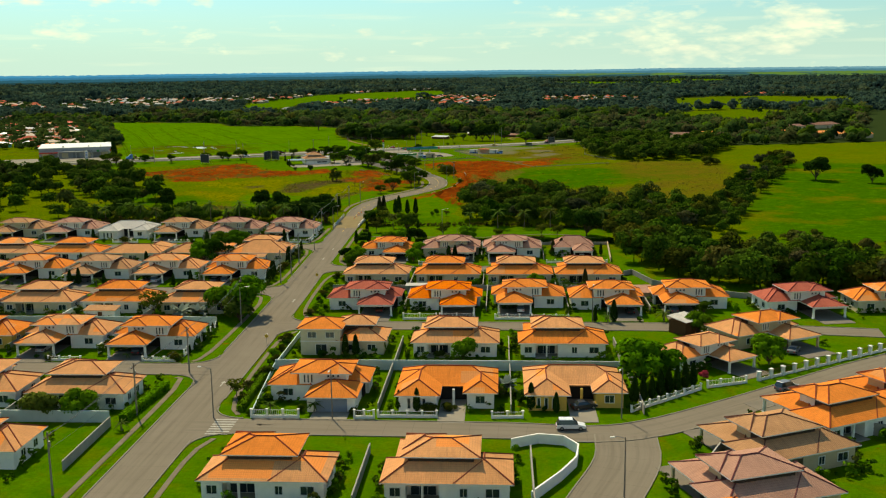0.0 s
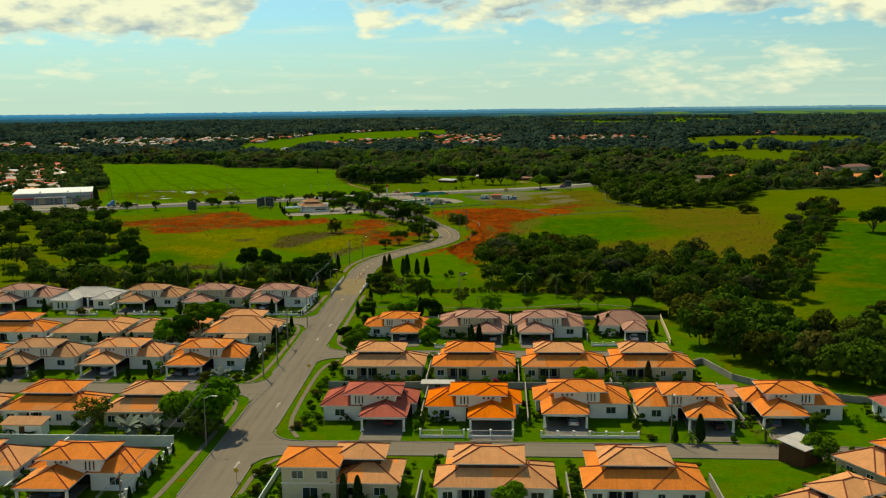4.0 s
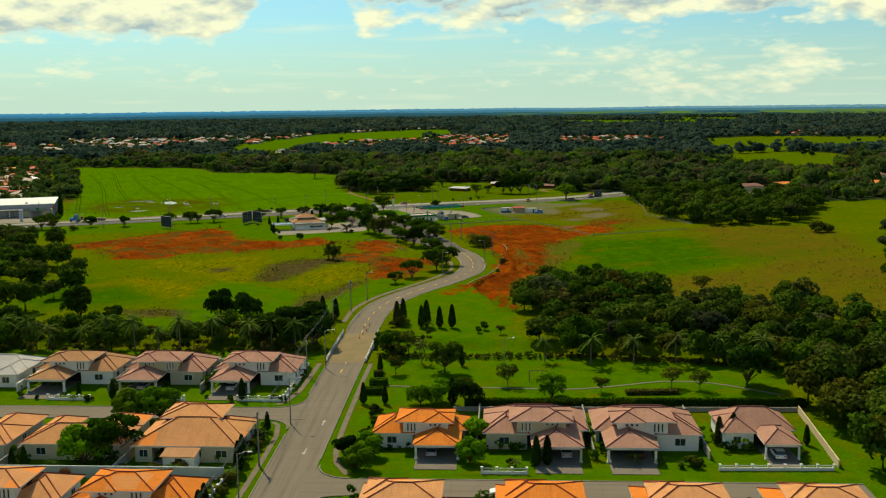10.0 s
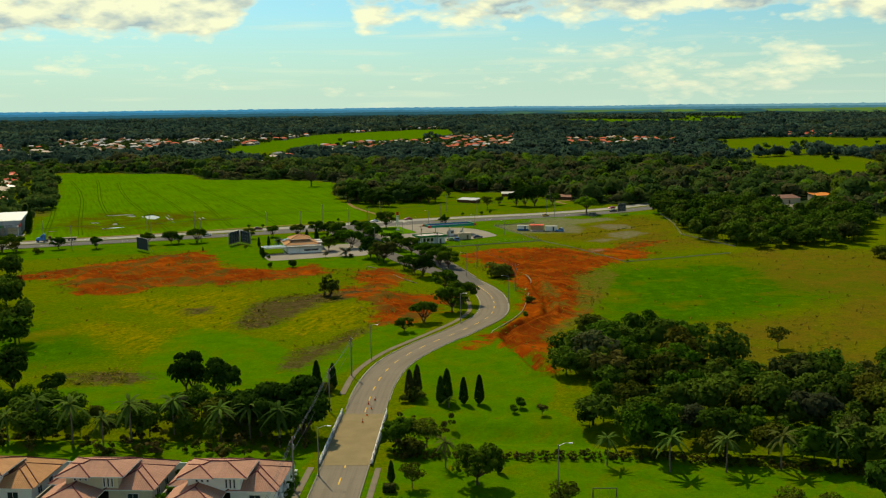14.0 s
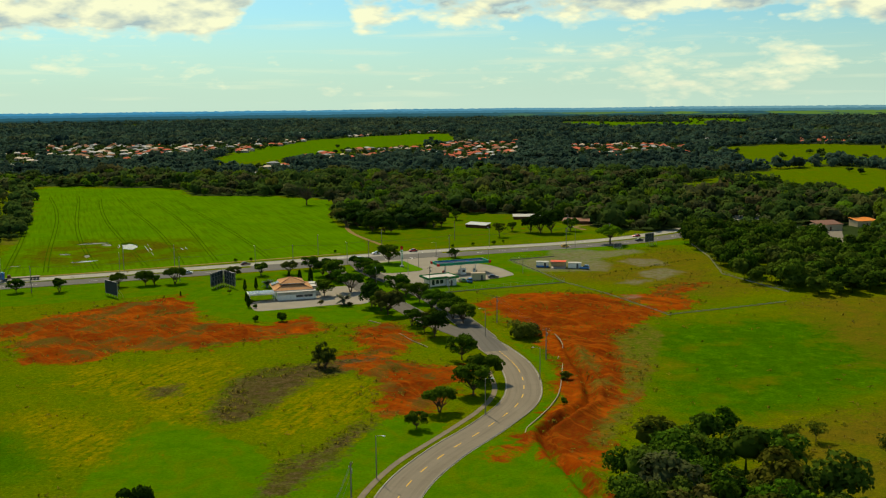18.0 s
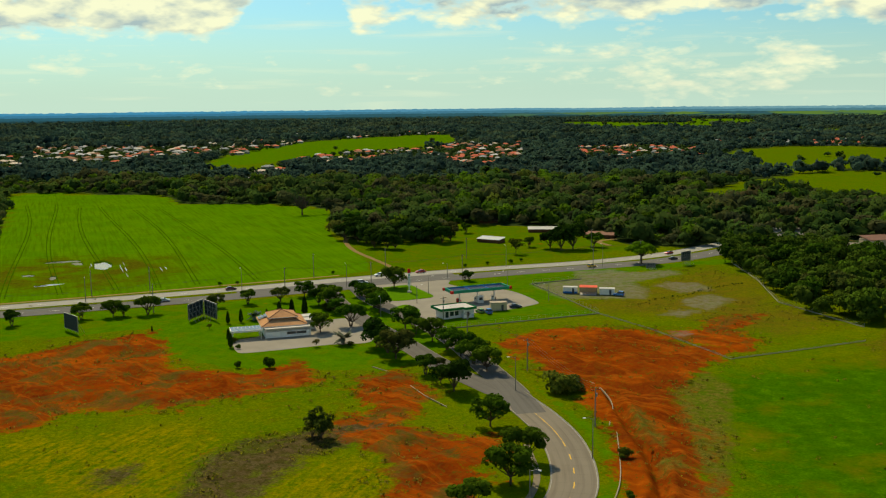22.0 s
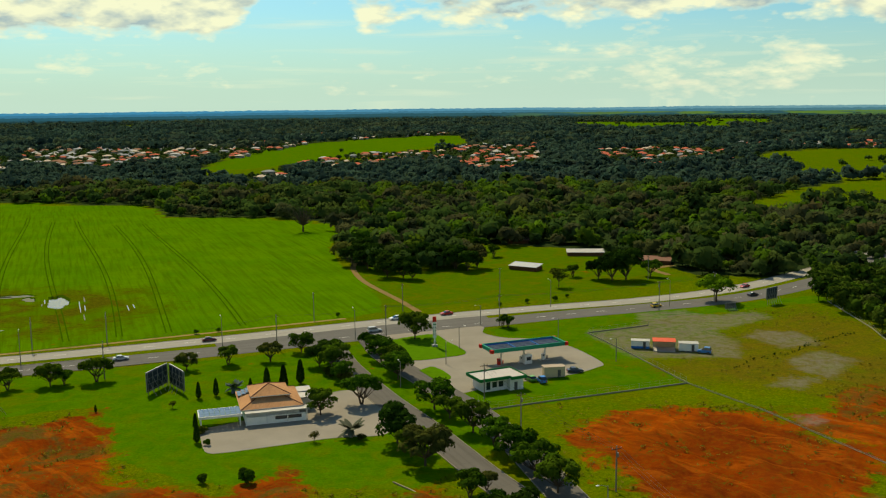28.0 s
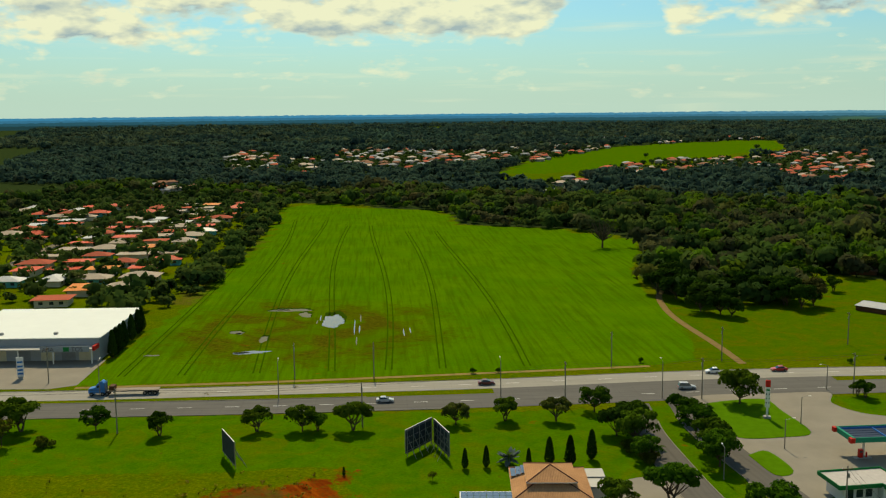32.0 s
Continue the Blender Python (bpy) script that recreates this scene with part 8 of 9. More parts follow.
for off in (12, 30, 47, 65, 82, 100, 120):
    base_ = np.array([-252.0, 622.0]) + off * np.array([0.91, 0.415])
    for side in (-0.9, 0.9):
        pts = [tuple(base_ + np.array([-0.425, 0.905]) * s + np.array([0.905, 0.425]) * (side + 3.5 * math.sin(s * 0.012 + off))) for s in np.arange(8, 420 - off * 0.75, 34)]
        tagged(strip("wheel_track", bend(pts, 8), 0.24, -0.24, 0.02, RUT, 0.04), "dark wheel track through the crop", "wheel track", "wheel tracks", "structure")
tagged(strip("verge_strip", bend([(-250, 620.5), (-200, 644.5), (-160, 665.5), (-112, 691)], 6), 1.0, -0.8, 0.03, plain("dry_verge", (0.28, 0.20, 0.07), 0.95, vary=0.5, scale=0.3, grain=4), 0.05), "dry grass strip along the field edge", "verge", kind="structure")

# ---- vehicles ----
TYRE = plain("tyre_rubber", (0.02, 0.02, 0.02), 0.8)
PAINT = {n: plain(n + "_car_paint", c, 0.3, 0.1, 0.6, vary=0.08, relief=0) for n, c in (
    ("white", (0.75, 0.75, 0.73)), ("red", (0.42, 0.015, 0.012)), ("black", (0.018, 0.018, 0.022)), ("dark_red", (0.12, 0.02, 0.025)), ("silver", (0.5, 0.52, 0.54)),
    ("blue", (0.02, 0.19, 0.52)), ("yellow", (0.75, 0.45, 0.02)), ("green", (0.12, 0.35, 0.04)), ("navy", (0.02, 0.03, 0.07)), ("grey", (0.16, 0.16, 0.17)))}


def profile(bm, pts, w0, w1):
    """A closed side outline, given as (x, z) pairs, widened to both sides; w1 is the half width at its top."""
    zt, zb = max(z for _, z in pts), min(z for _, z in pts)
    a, b = [], []
    for x, z in pts:
        h = w0 + (w1 - w0) * (z - zb) / (zt - zb)
        a.append(bm.verts.new((x, -h, z)))
        b.append(bm.verts.new((x, h, z)))
    bm.faces.new(a)
    bm.faces.new(b[::-1])
    for i in range(len(pts)):
        j = (i + 1) % len(pts)
        bm.faces.new((a[i], b[i], b[j], a[j]))
    bmesh.ops.recalc_face_normals(bm, faces=bm.faces[:])


def car(colour, x, y, turn, kind="saloon", label="", z=0.06):
    words = {"saloon": "car", "suv": "sport utility car", "van": "small van", "hatch": "hatchback"}
    root = thing("car", label or "%s %s on the road" % (colour.replace("_", " "), words[kind]), "car", "cars", at=(x, y, z), turn=turn)
    tall, ln = {"saloon": (1.42, 4.4), "suv": (1.75, 4.6), "van": (1.85, 4.0), "hatch": (1.5, 3.9)}[kind]
    h = ln / 2
    belt = 0.95 if kind != "van" else 1.05
    bm = bmesh.new()
    profile(bm, [(-h, 0.35), (-h + 0.05, belt - 0.1), (-h + 0.4, belt), (h - 1.15, belt), (h - 0.15, belt - 0.22), (h, 0.55), (h - 0.05, 0.3), (-h + 0.1, 0.28)], 0.86, 0.84)
    bmesh.ops.bevel(bm, geom=bm.edges[:], offset=0.05, segments=1, affect="EDGES")
    part("body", bm, PAINT[colour], root)
    back = {"saloon": 0.75, "suv": 0.08, "van": 0.05, "hatch": 0.2}[kind]
    bm = bmesh.new()
    profile(bm, [(-h + back, belt), (-h + back + 0.4, tall - 0.06), (h - 2.05, tall - 0.06), (h - 1.2, belt)], 0.82, 0.66)
    part("glass", bm, GLASS, root, "dark car windows")
    bm = bmesh.new()
    profile(bm, [(-h + back + 0.36, tall - 0.07), (-h + back + 0.45, tall), (h - 2.15, tall), (h - 2.0, tall - 0.07)], 0.70, 0.66)
    part("car_roof", bm, PAINT[colour], root)
    for wx in (-h + 0.85, h - 0.85):
        for wy in (-0.82, 0.82):
            bm = bmesh.new()
            tube(bm, (wx, wy - 0.1, 0.32), (wx, wy + 0.1, 0.32), 0.32, n=14)
            tyre = part("wheel", bm, TYRE, root)
            bm = bmesh.new()
            tube(bm, (wx, wy - 0.11, 0.32), (wx, wy + 0.11, 0.32), 0.19, n=10)
            part("rim", bm, STEEL, tyre)
    for wy in (-0.6, 0.6):
        solid("headlight", TRIM, (h - 0.12, h + 0.01, wy - 0.18, wy + 0.18, 0.58, 0.7), parent=root)
        solid("tail_light", REDP, (-h - 0.01, -h + 0.06, wy - 0.16, wy + 0.16, 0.62, 0.78), parent=root)
    return root


for colour, x, y, turn, kind, label in (
        ("white", 10.8, 146.6, 2, "suv", "white sport utility car parked at the kerb"), ("black", 13.6, 156.0, 20, "saloon", "black saloon parked on the driveway"),
        ("grey", 49.7, 166.6, 33, "suv", "dark grey car on the curved street"), ("dark_red", -28.5, 221.8, 90, "saloon", "dark red car under a carport"),
        ("silver", -74.2, 253.6, 90, "suv", "silver car under a carport"), ("grey", -77.2, 253.4, 90, "saloon", "grey car under a carport"), ("silver", -93.6, 188.0, 90, "suv", "silver car under a carport"),
        ("silver", -32.4, 285.5, 90, "hatch", "silver car parked before a house"), ("white", -93.5, 253.8, 90, "suv", "white car under a carport"), ("white", 23.6, 285.8, 90, "hatch", "white car under a carport"), ("grey", 57.5, 189.5, 60, "saloon", "dark car in a carport"),
        ("white", -20.5, 268.5, 180, "saloon", "white car in the side street"),
        ("white", 4.4, 222.4, 90, "suv", "white car under a carport"), ("black", 29.6, 220.8, 90, "saloon", "black car under a carport"), ("grey", 39.6, 222.2, 90, "suv", "grey car under a carport"), ("silver", -10.4, 285.6, 90, "saloon", "silver car under a carport"), ("dark_red", 1.2, 285.8, 90, "hatch", "dark red car under a carport"),
        ("grey", -113.0, 254.4, 90, "saloon", "grey car under a carport"), ("black", -73.2, 186.6, 90, "suv", "black car under a carport"), ("white", -75.8, 322.0, 90, "saloon", "white car under a carport"), ("silver", -94.2, 322.4, 90, "suv", "silver car under a carport"),
        ("silver", -99.6, 671.8, 22, "suv", "silver car on the highway"), ("dark_red", -149.2, 658.8, 25, "saloon", "dark red car on the highway"), ("white", -95, 689.2, 203, "hatch", "white estate car on the highway"), ("red", -78.2, 697.2, 204, "saloon", "red car on the highway"),
        ("red", 34.5, 748.0, 220, "saloon", "red car on the far carriageway"), ("black", 33.5, 731.5, 32, "saloon", "black car on the highway"), ("silver", -168, 636, 24, "saloon", "silver car on the highway"), ("yellow", -5, 711, 25, "hatch", "yellow taxi on the highway"),
        ("green", -51.8, 618.0, 120, "hatch", "green car parked beside the shop"), ("blue", -49.0, 616.6, 110, "van", "blue van parked beside the shop"), ("navy", -39.6, 626.3, 12, "saloon", "dark saloon parked beside the forecourt"), ("blue", -1.2, 647.2, 160, "van", "blue car parked on gravel")):
    car(colour, x, y, turn, kind, label)

truck = thing("truck", "blue tractor truck with an empty flatbed trailer on the highway", "truck", at=(-233.8, 620.2, 0.07), turn=204)
bm = bmesh.new()
profile(bm, [(4.6, 0.7), (4.6, 3.2), (5.3, 3.9), (6.6, 3.0), (7.0, 2.2), (8.7, 1.9), (8.8, 0.7)], 1.2, 1.05)
bmesh.ops.bevel(bm, geom=bm.edges[:], offset=0.08, segments=1, affect="EDGES")
cab = part("cab", bm, PAINT["blue"], truck, "blue long-nosed cab")
solid("windscreen", GLASS, (6.55, 6.75, -0.95, 0.95, 2.25, 2.85), parent=cab)
solid("side_window", GLASS, (5.9, 6.5, -1.2, 1.2, 2.2, 2.8), parent=cab)
solid("chassis", IRON, (-8.6, 4.8, -0.45, 0.45, 0.85, 1.15), parent=truck)
solid("flatbed", plain("trailer_deck", (0.34, 0.28, 0.22), 0.8), (-8.8, 3.6, -1.25, 1.25, 1.15, 1.4), parent=truck)
solid("headboard", WOOD, (2.2, 3.5, -1.1, 1.1, 1.4, 2.5), parent=truck, label="stacked load behind the cab")
for wx in (8.0, 5.2, 4.1, -5.4, -6.7, -8.0):
    for wy in (-1.05, 1.05):
        bm = bmesh.new()
        tube(bm, (wx, wy - 0.18, 0.5), (wx, wy + 0.18, 0.5), 0.5, n=14)
        wheel = part("wheel", bm, TYRE, truck)
        bm = bmesh.new()
        tube(bm, (wx, wy - 0.19, 0.5), (wx, wy + 0.19, 0.5), 0.27, n=10)
        part("rim", bm, STEEL, wheel)
for wy in (-1.0, 1.0):
    bm = bmesh.new()
    tube(bm, (4.5, wy, 1.0), (4.5, wy, 3.7), 0.09, n=8)
    part("exhaust", bm, STEEL, truck)

# ---- single trees, from the estate to the highway ----
# gardens south
for key, x, y, s in (
        ("round_bright", -7.6, 183.8, 0.85), ("low_palm", -24.1, 189.5, 1.5), ("round_bright", 25.2, 168.5, 1.65), ("round_bright", 29.5, 172, 1.1), ("round_bright", 50.6, 181.5, 1.15), ("round_bright", 41.4, 203.5, 0.9),
        ("silver_palm", 0.8, 164.5, 1.0), ("low_palm", -38.5, 153.0, 0.9), ("low_palm", 36, 213.5, 1.2), ("airy", -46.2, 160.5, 0.55), ("round_bright", -44.8, 184, 0.4)):
    plant(key, x, y, s)
# gardens left
for key, x, y, s in (
        ("round_bright", -60.5, 217, 1.8), ("round_bright", -64.6, 218.5, 1.4), ("round_bright", -59.6, 212.8, 1.15), ("round_bright", -88.5, 301, 1.15), ("round_bright", -83.5, 302, 1.2), ("round_bright", -88.2, 279.2, 1.25), ("broad", -84.5, 281.5, 1.15), ("airy", -80.1, 215, 1.05),
        ("round_bright", -75.5, 148.9, 0.95), ("round_bright", -69.4, 149.2, 0.95), ("silver_palm", -73.6, 214.2, 1.3), ("silver_palm", -69.5, 213.6, 1.3), ("silver_palm", -66.6, 247.5, 1.2), ("low_palm", -60.2, 144, 0.8),
        ("low_palm", -61.6, 291, 1.0), ("shrub", -79, 255.5, 1.6)):
    plant(key, x, y, s)
# gardens north
for key, x, y, s in (
        ("low_palm", 15.6, 240, 1.3), ("round_bright", -24.6, 291.5, 0.85), ("round_bright", -43, 284, 0.8), ("round_bright", -43.5, 278, 0.8), ("dark", -46.5, 283, 0.6), ("round_bright", -26, 281.5, 0.8),
        ("round_bright", -7, 246.5, 0.5), ("round_bright", 8.5, 246, 0.75), ("broad", 46, 219.5, 0.5), ("bush", 84, 285, 1.5)):
    plant(key, x, y, s)
# park
for key, x, y, s in (
        ("broad", -33.1, 335.2, 1.05), ("palm", -38.6, 342.5, 0.75), ("cypress", -29.6, 340.5, 0.7), ("cypress", -47.1, 335.7, 0.7), ("round_bright", -33.5, 313.2, 0.95), ("round_bright", -36.5, 312.5, 0.8),
        ("cypress", -47.5, 312.5, 0.8), ("cypress", -43.3, 312.5, 0.7), ("cypress", -30.3, 312.2, 1.0), ("dark", -27.4, 311.5, 0.8), ("airy", -19.7, 325.3, 0.75), ("airy", -28.1, 321, 0.5),
        ("airy", -43.5, 333.5, 0.7), ("round_bright", -11, 317.5, 0.95), ("airy", -1.2, 321.1, 0.55), ("airy", 13.3, 325, 0.7), ("airy", 18.5, 322.9, 0.7), ("dark", 28.5, 326, 1.35),
        ("palm", -1.3, 341.7, 1.0), ("palm", 7.9, 341.9, 0.95), ("palm", 17.2, 343, 1.0), ("palm", 26.7, 344, 0.95), ("palm", -11.4, 344.2, 0.8), ("palm", 35, 338, 1.1)):
    plant(key, x, y, s)
# stream and bend
for key, x, y, s in (
        ("airy", 20.6, 431, 0.9), ("airy", 39.2, 425, 0.9), ("airy", 28, 436, 0.7), ("airy", 60, 400, 0.8), ("cypress", -48.4, 381.9, 1.15), ("cypress", -47.0, 384.5, 1.2),
        ("bush", -47.5, 379.5, 1.4), ("cypress", -41.6, 377.9, 1.1), ("cypress", -40.4, 379.5, 1.3), ("low_palm", -39.8, 375.6, 1.1), ("cypress", -36.9, 378.0, 1.05), ("cypress", -33.7, 378.0, 1.15),
        ("shrub", -26.7, 372.1, 1.2), ("shrub", -25.3, 375.1, 1.6), ("airy", -21.2, 370.9, 0.4), ("cypress", -68.8, 386.4, 1.25), ("cypress", -65.5, 387.5, 1.1), ("bush", -66.8, 385.2, 1.2),
        ("broad", -47.5, 351.5, 0.85), ("airy", -42.5, 352, 0.9), ("bush", -45, 348.5, 1.6)):
    plant(key, x, y, s)
# stream and bend
for key, x, y, s in (
        ("dark", -124.3, 380.7, 0.75), ("dark", -145, 365, 1.2)):
    plant(key, x, y, s)
for x, y, s in ((-97.1, 385.5, 1.0), (-94.9, 384, 0.9), (-87.4, 380.5, 1.0), (-134.5, 383.7, 1.1)):
    plant("dark", x, y, s, tall=1.3)
# open field
for key, x, y, s in (
        ("ragged", -83.8, 490.7, 1.15), ("ragged", -85.9, 491.8, 0.9), ("shrub", -108.2, 546.5, 2.0), ("shrub", -116.8, 546.5, 1.4), ("dark", -108.2, 547.2, 0.42), ("pale_bush", -30.4, 526, 2.4),
        ("pale_bush", -27.2, 527, 1.7), ("bush", -20.4, 481, 0.95), ("shrub", -22.2, 459.6, 1.2)):
    plant(key, x, y, s)
# restaurant
for key, x, y, s in (
        ("cypress", -134.3, 600.4, 0.8), ("cypress", -130.5, 602.5, 0.85), ("silver_palm", -126.6, 605.5, 1.2), ("palm", -126.4, 604.4, 0.45), ("cypress", -122.9, 606.9, 0.65), ("cypress", -118.9, 608.1, 1.1),
        ("cypress", -114.8, 608.9, 1.2), ("cypress", -111.5, 613.9, 1.2), ("cypress", -155.6, 588.9, 0.35), ("airy", -138.1, 592.3, 0.3), ("cypress", -127.9, 577.6, 0.7), ("cypress", -124.8, 568.8, 0.85),
        ("shrub", -122.2, 567.2, 1.0), ("bush", -125.5, 574.5, 0.8), ("silver_palm", -91.9, 573.1, 1.6), ("bush", -89.6, 572, 0.6), ("airy", -99.5, 570, 0.4), ("bush", -104.5, 620.8, 1.3),
        ("bush", -100, 616, 1.2), ("low_palm", -103, 623, 1.4), ("low_palm", -99.5, 620, 1.3)):
    plant(key, x, y, s)
# eastern pasture
for key, x, y, s in (
        ("dark", 153.4, 486, 1.75), ("bush", 118, 566, 2.4), ("bush", 122, 566.5, 1.8), ("bush", 93.5, 318, 1.6), ("bush", 99, 312, 1.3), ("bush", 104, 326, 1.1), ("dark", 176, 474, 1.3), ("bush", 112, 300, 1.7), ("bush", 120, 303, 1.4)):
    plant(key, x, y, s)
plant("flat_top", 17.8, 720.5, 1.35)
plant("bare", -172, 915, 1.0)
for i, (x, y, s) in enumerate(((-221.4, 594.9, 0.85), (-205.2, 596.5, 0.9), (-186.1, 606.2, 0.95), (-176.5, 609.8, 0.95), (-173.5, 611.5, 0.75), (-166.1, 614.4, 1.15), (-145.5, 625.6, 0.8), (-135.7, 632.0, 0.95), (-124.6, 635.5, 0.95), (-117.8, 645.5, 0.95), (-237.1, 588.6, 1.3), (-242, 586, 1.2), (-85.9, 662.5, 1.35), (-57.3, 678.2, 0.75), (-59, 680, 0.6))):
    plant("broad_two" if i % 3 else "broad", x, y, s)
plant("bush", -224.5, 582.3, 1.2), plant("airy", -233.4, 579.2, 1.0)
# boulevard: both verges and the median
for i, (x, y, s) in enumerate(((-109.5, 630, 1.1), (-104.5, 626, 1.15), (-107, 637, 1.0), (-101, 616.5, 0.8), (-97.1, 645.5, 1.0), (-93.3, 637, 1.0), (-89.2, 626, 1.2), (-86.5, 618.5, 1.1), (-93.1, 596.8, 1.25), (-101.5, 588.3, 0.95), (-81.5, 570, 1.2), (-74.5, 557, 1.25), (-77.5, 563.5, 1.0),
                              (-75.2, 593.5, 1.1), (-71.2, 587, 0.9), (-65.5, 577, 1.1), (-60.5, 567.5, 1.1), (-56.3, 559.5, 1.1), (-52.5, 551.5, 1.15), (-48.8, 544, 1.0), (-56.8, 526, 1.2), (-60.5, 533, 0.7), (-65.0, 541, 0.9), (-47.6, 499.5, 1.05), (-40.8, 478.5, 1.2), (-43.6, 466.5, 1.15), (-51, 453.5, 1.0), (-55.3, 441.5, 0.6), (-62, 545, 0.6))):
    plant("broad" if i % 2 else "dark" if i % 5 == 0 else "broad_two", x, y, s * 1.05)
# palms and tall trees along the stream, left of the bridge
for i in range(14):
    plant("palm", -70.5 - i * 6.4 + rng.uniform(-3.0, 3.0), 353.5 + rng.uniform(-3, 5), rng.uniform(0.8, 1.25))
for x, y, s in ((-66.5, 361, 1.45), (-71, 364, 1.3), (-77, 362, 1.1), (-65.5, 356, 1.15), (-74, 358, 1.2), (-82, 366, 1.0)):
    plant("dark", x, y, s)
# trees round the meadow beyond the highway
for x, y, s in ((-118, 790, 1.7), (-126, 797, 1.6), (-110, 783, 1.5), (-100, 792, 1.4), (-88, 796, 1.5), (-80, 791, 1.6), (-122, 806, 1.7), (-104, 800, 1.2)):
    plant("dark", x, y, s)
for x, y, s in ((-14.8, 762, 1.8), (-9, 764, 1.9), (-20, 765, 1.5), (-37, 748, 1.3)):
    plant("dark" if s > 1.4 else "airy", x, y, s)
for x, y in ((-156, 668), (-150, 671), (-115, 694), (-60, 712), (-40, 722), (-35, 728), (-50, 718)):
    plant("shrub", x, y, rng.uniform(0.9, 1.6))
# garden shrubs along the lots
for x0, ys_ in ((-33, (152.5, 186, 232, 246.5, 292)), (-14, (154, 186, 232, 246.5, 281)), (5, (155, 233, 246.5, 281)), (23, (213.5, 247, 292)), (-72, (156, 182, 212, 249, 276, 314.5)), (-91, (156, 182, 212, 249, 276, 314.5)), (-110, (156, 182, 212, 249, 276, 314.5)), (-129, (182, 212, 249, 276, 314.5))):
    for y in ys_:
        for k in range(5):
            key = ("shrub", "shrub", "bush", "cypress", "low_palm")[rng.integers(0, 5)]
            plant(key, x0 + rng.uniform(-9.0, 9.0) * (1 if k else 0.97), y + rng.uniform(-1.2, 1.2), rng.uniform(0.5, 1.0))
for y in np.arange(186, 206, 3.2):
    plant("cypress", -62.6, y, rng.uniform(0.3, 0.45))
for y in np.arange(250, 298, 2.2):
    plant(("cypress", "shrub", "low_palm", "bush")[int(y) % 4], -62.5 + rng.uniform(-0.4, 0.4), y, rng.uniform(0.6, 1.0))
for y in np.arange(218, 262, 3.4):
    plant(("shrub", "round_bright", "bush", "shrub")[int(y) % 4], -44.4 + rng.uniform(-0.6, 0.6), y, rng.uniform(0.32, 0.5) * (1 if int(y) % 4 == 1 else 1.9))
for i in range(8):
    plant("cypress", 22.3 + i * 1.65, 158.8 + i * 1.35, rng.uniform(0.75, 1.0))

for x, y, s in ((-78, 851, 1.3), (-70, 842, 1.2), (-63, 824, 1.0), (-27, 870, 1.5), (18, 832, 1.3), (41, 850, 1.5), (40, 800, 1.4), (-47, 870, 1.4), (-30, 771, 0.9), (-2, 815, 0.8), (27, 823, 1.3), (2, 772, 1.2)):
    plant("broad_two", x, y, s)
# hedge-like shrubs on the verge, flowering shrubs
for x, y, s in ((-113, 785, 1.2), (-107, 770, 1.3), (-100, 767, 1.2), (-96, 764, 1.0), (-93, 803, 1.3), (-84, 798, 1.3), (-79, 790, 1.2), (-74, 786, 1.2), (-70, 792, 1.3)):
    plant("dark", x, y, s * 1.15)
for y in list(np.arange(154, 200, 2.3)) + list(np.arange(279, 309, 2.6)):
    plant(("shrub", "bush", "shrub")[int(y * 3) % 3], -44.6 + rng.uniform(-0.7, 0.7), y, rng.uniform(0.5, 1.0))
TREES["blossom"] = (TREES["shrub"][0].copy(), TREES["shrub"][1], TREES["shrub"][2])
TREES["blossom"][0].materials[0] = LEAF_PINK
TREE_WORDS["blossom"] = ("flowering_shrub", "magenta flowering shrub against a garden wall", "shrub")
for x, y, s in ((-71.6, 150.1, 1.5), (-88.3, 271.5, 1.5), (-9.5, 247.0, 0.9), (36.5, 172.5, 1.1)):
    plant("blossom", x, y, s)


def low_kind(seed, radius, height, n, leaf, lumps=4):
    co, tri, centre, size, nor = lumps_crown(seed, lumps, radius, height, 0.0, n, leaf, 0.9, 0.5)
    return co, tri, nor


# beds and shrubs of every garden, too many to count
LOW = [low_kind(70 + i, 0.8, 1.3 + 0.2 * i, 90, 0.17) for i in range(4)]
beds = {0: [], 1: []}
for ob in list(bpy.data.objects):
    if ob.parent is None and ob.name.split(".")[0] == "house":
        for k in range(34):
            e = rng.uniform(0, 1)
            if k < 8:
                q_ = Vector((rng.uniform(-9, -2), -2.6 - rng.uniform(0, 0.8), 0))
            elif k < 20:
                q_ = Vector((rng.choice((-9.3, 9.3)) + rng.uniform(-0.3, 0.3), rng.uniform(-8, 9), 0))
            else:
                q_ = Vector((rng.uniform(-9, 9), 8.9 + rng.uniform(0, 2.4), 0))
            p = ob.matrix_basis @ q_
            beds[int(e > 0.7)].append((p.x, p.y, rng.uniform(0.4, 1.5)))
for k, m_ in ((0, LEAF), (1, LEAF_BRIGHT)):
    woods("garden_bed", np.array(beds[k]), LOW, m_, "low shrubs and flower beds round the houses", "garden plants")
# scrub along the stream
bank_ = [(-48, 345.6), (-2, 346.2), (36, 339), (37, 342), (0, 349), (-48, 348.4)]
bank_bridge = [(-51, 354), (-37, 356), (-37, 366), (-51, 367)]
bank_west = [(-160, 346), (-64, 345), (-63, 356), (-160, 358)]
woods("stream_scrub", np.concatenate([fill(bank_, 1.05, 0.5, 1.0), fill(bank_bridge, 2.4, 0.7, 1.5, keep=0.8), fill(bank_west, 2.8, 0.8, 2.2, keep=0.55)]), LOW, LEAF_SCRUB, "ragged low scrub along the stream banks", "scrub")
# rough tufts and weeds on the open ground
TUFT = [low_kind(80 + i, 0.7, 0.3, 9, 0.17, 3) for i in range(5)]
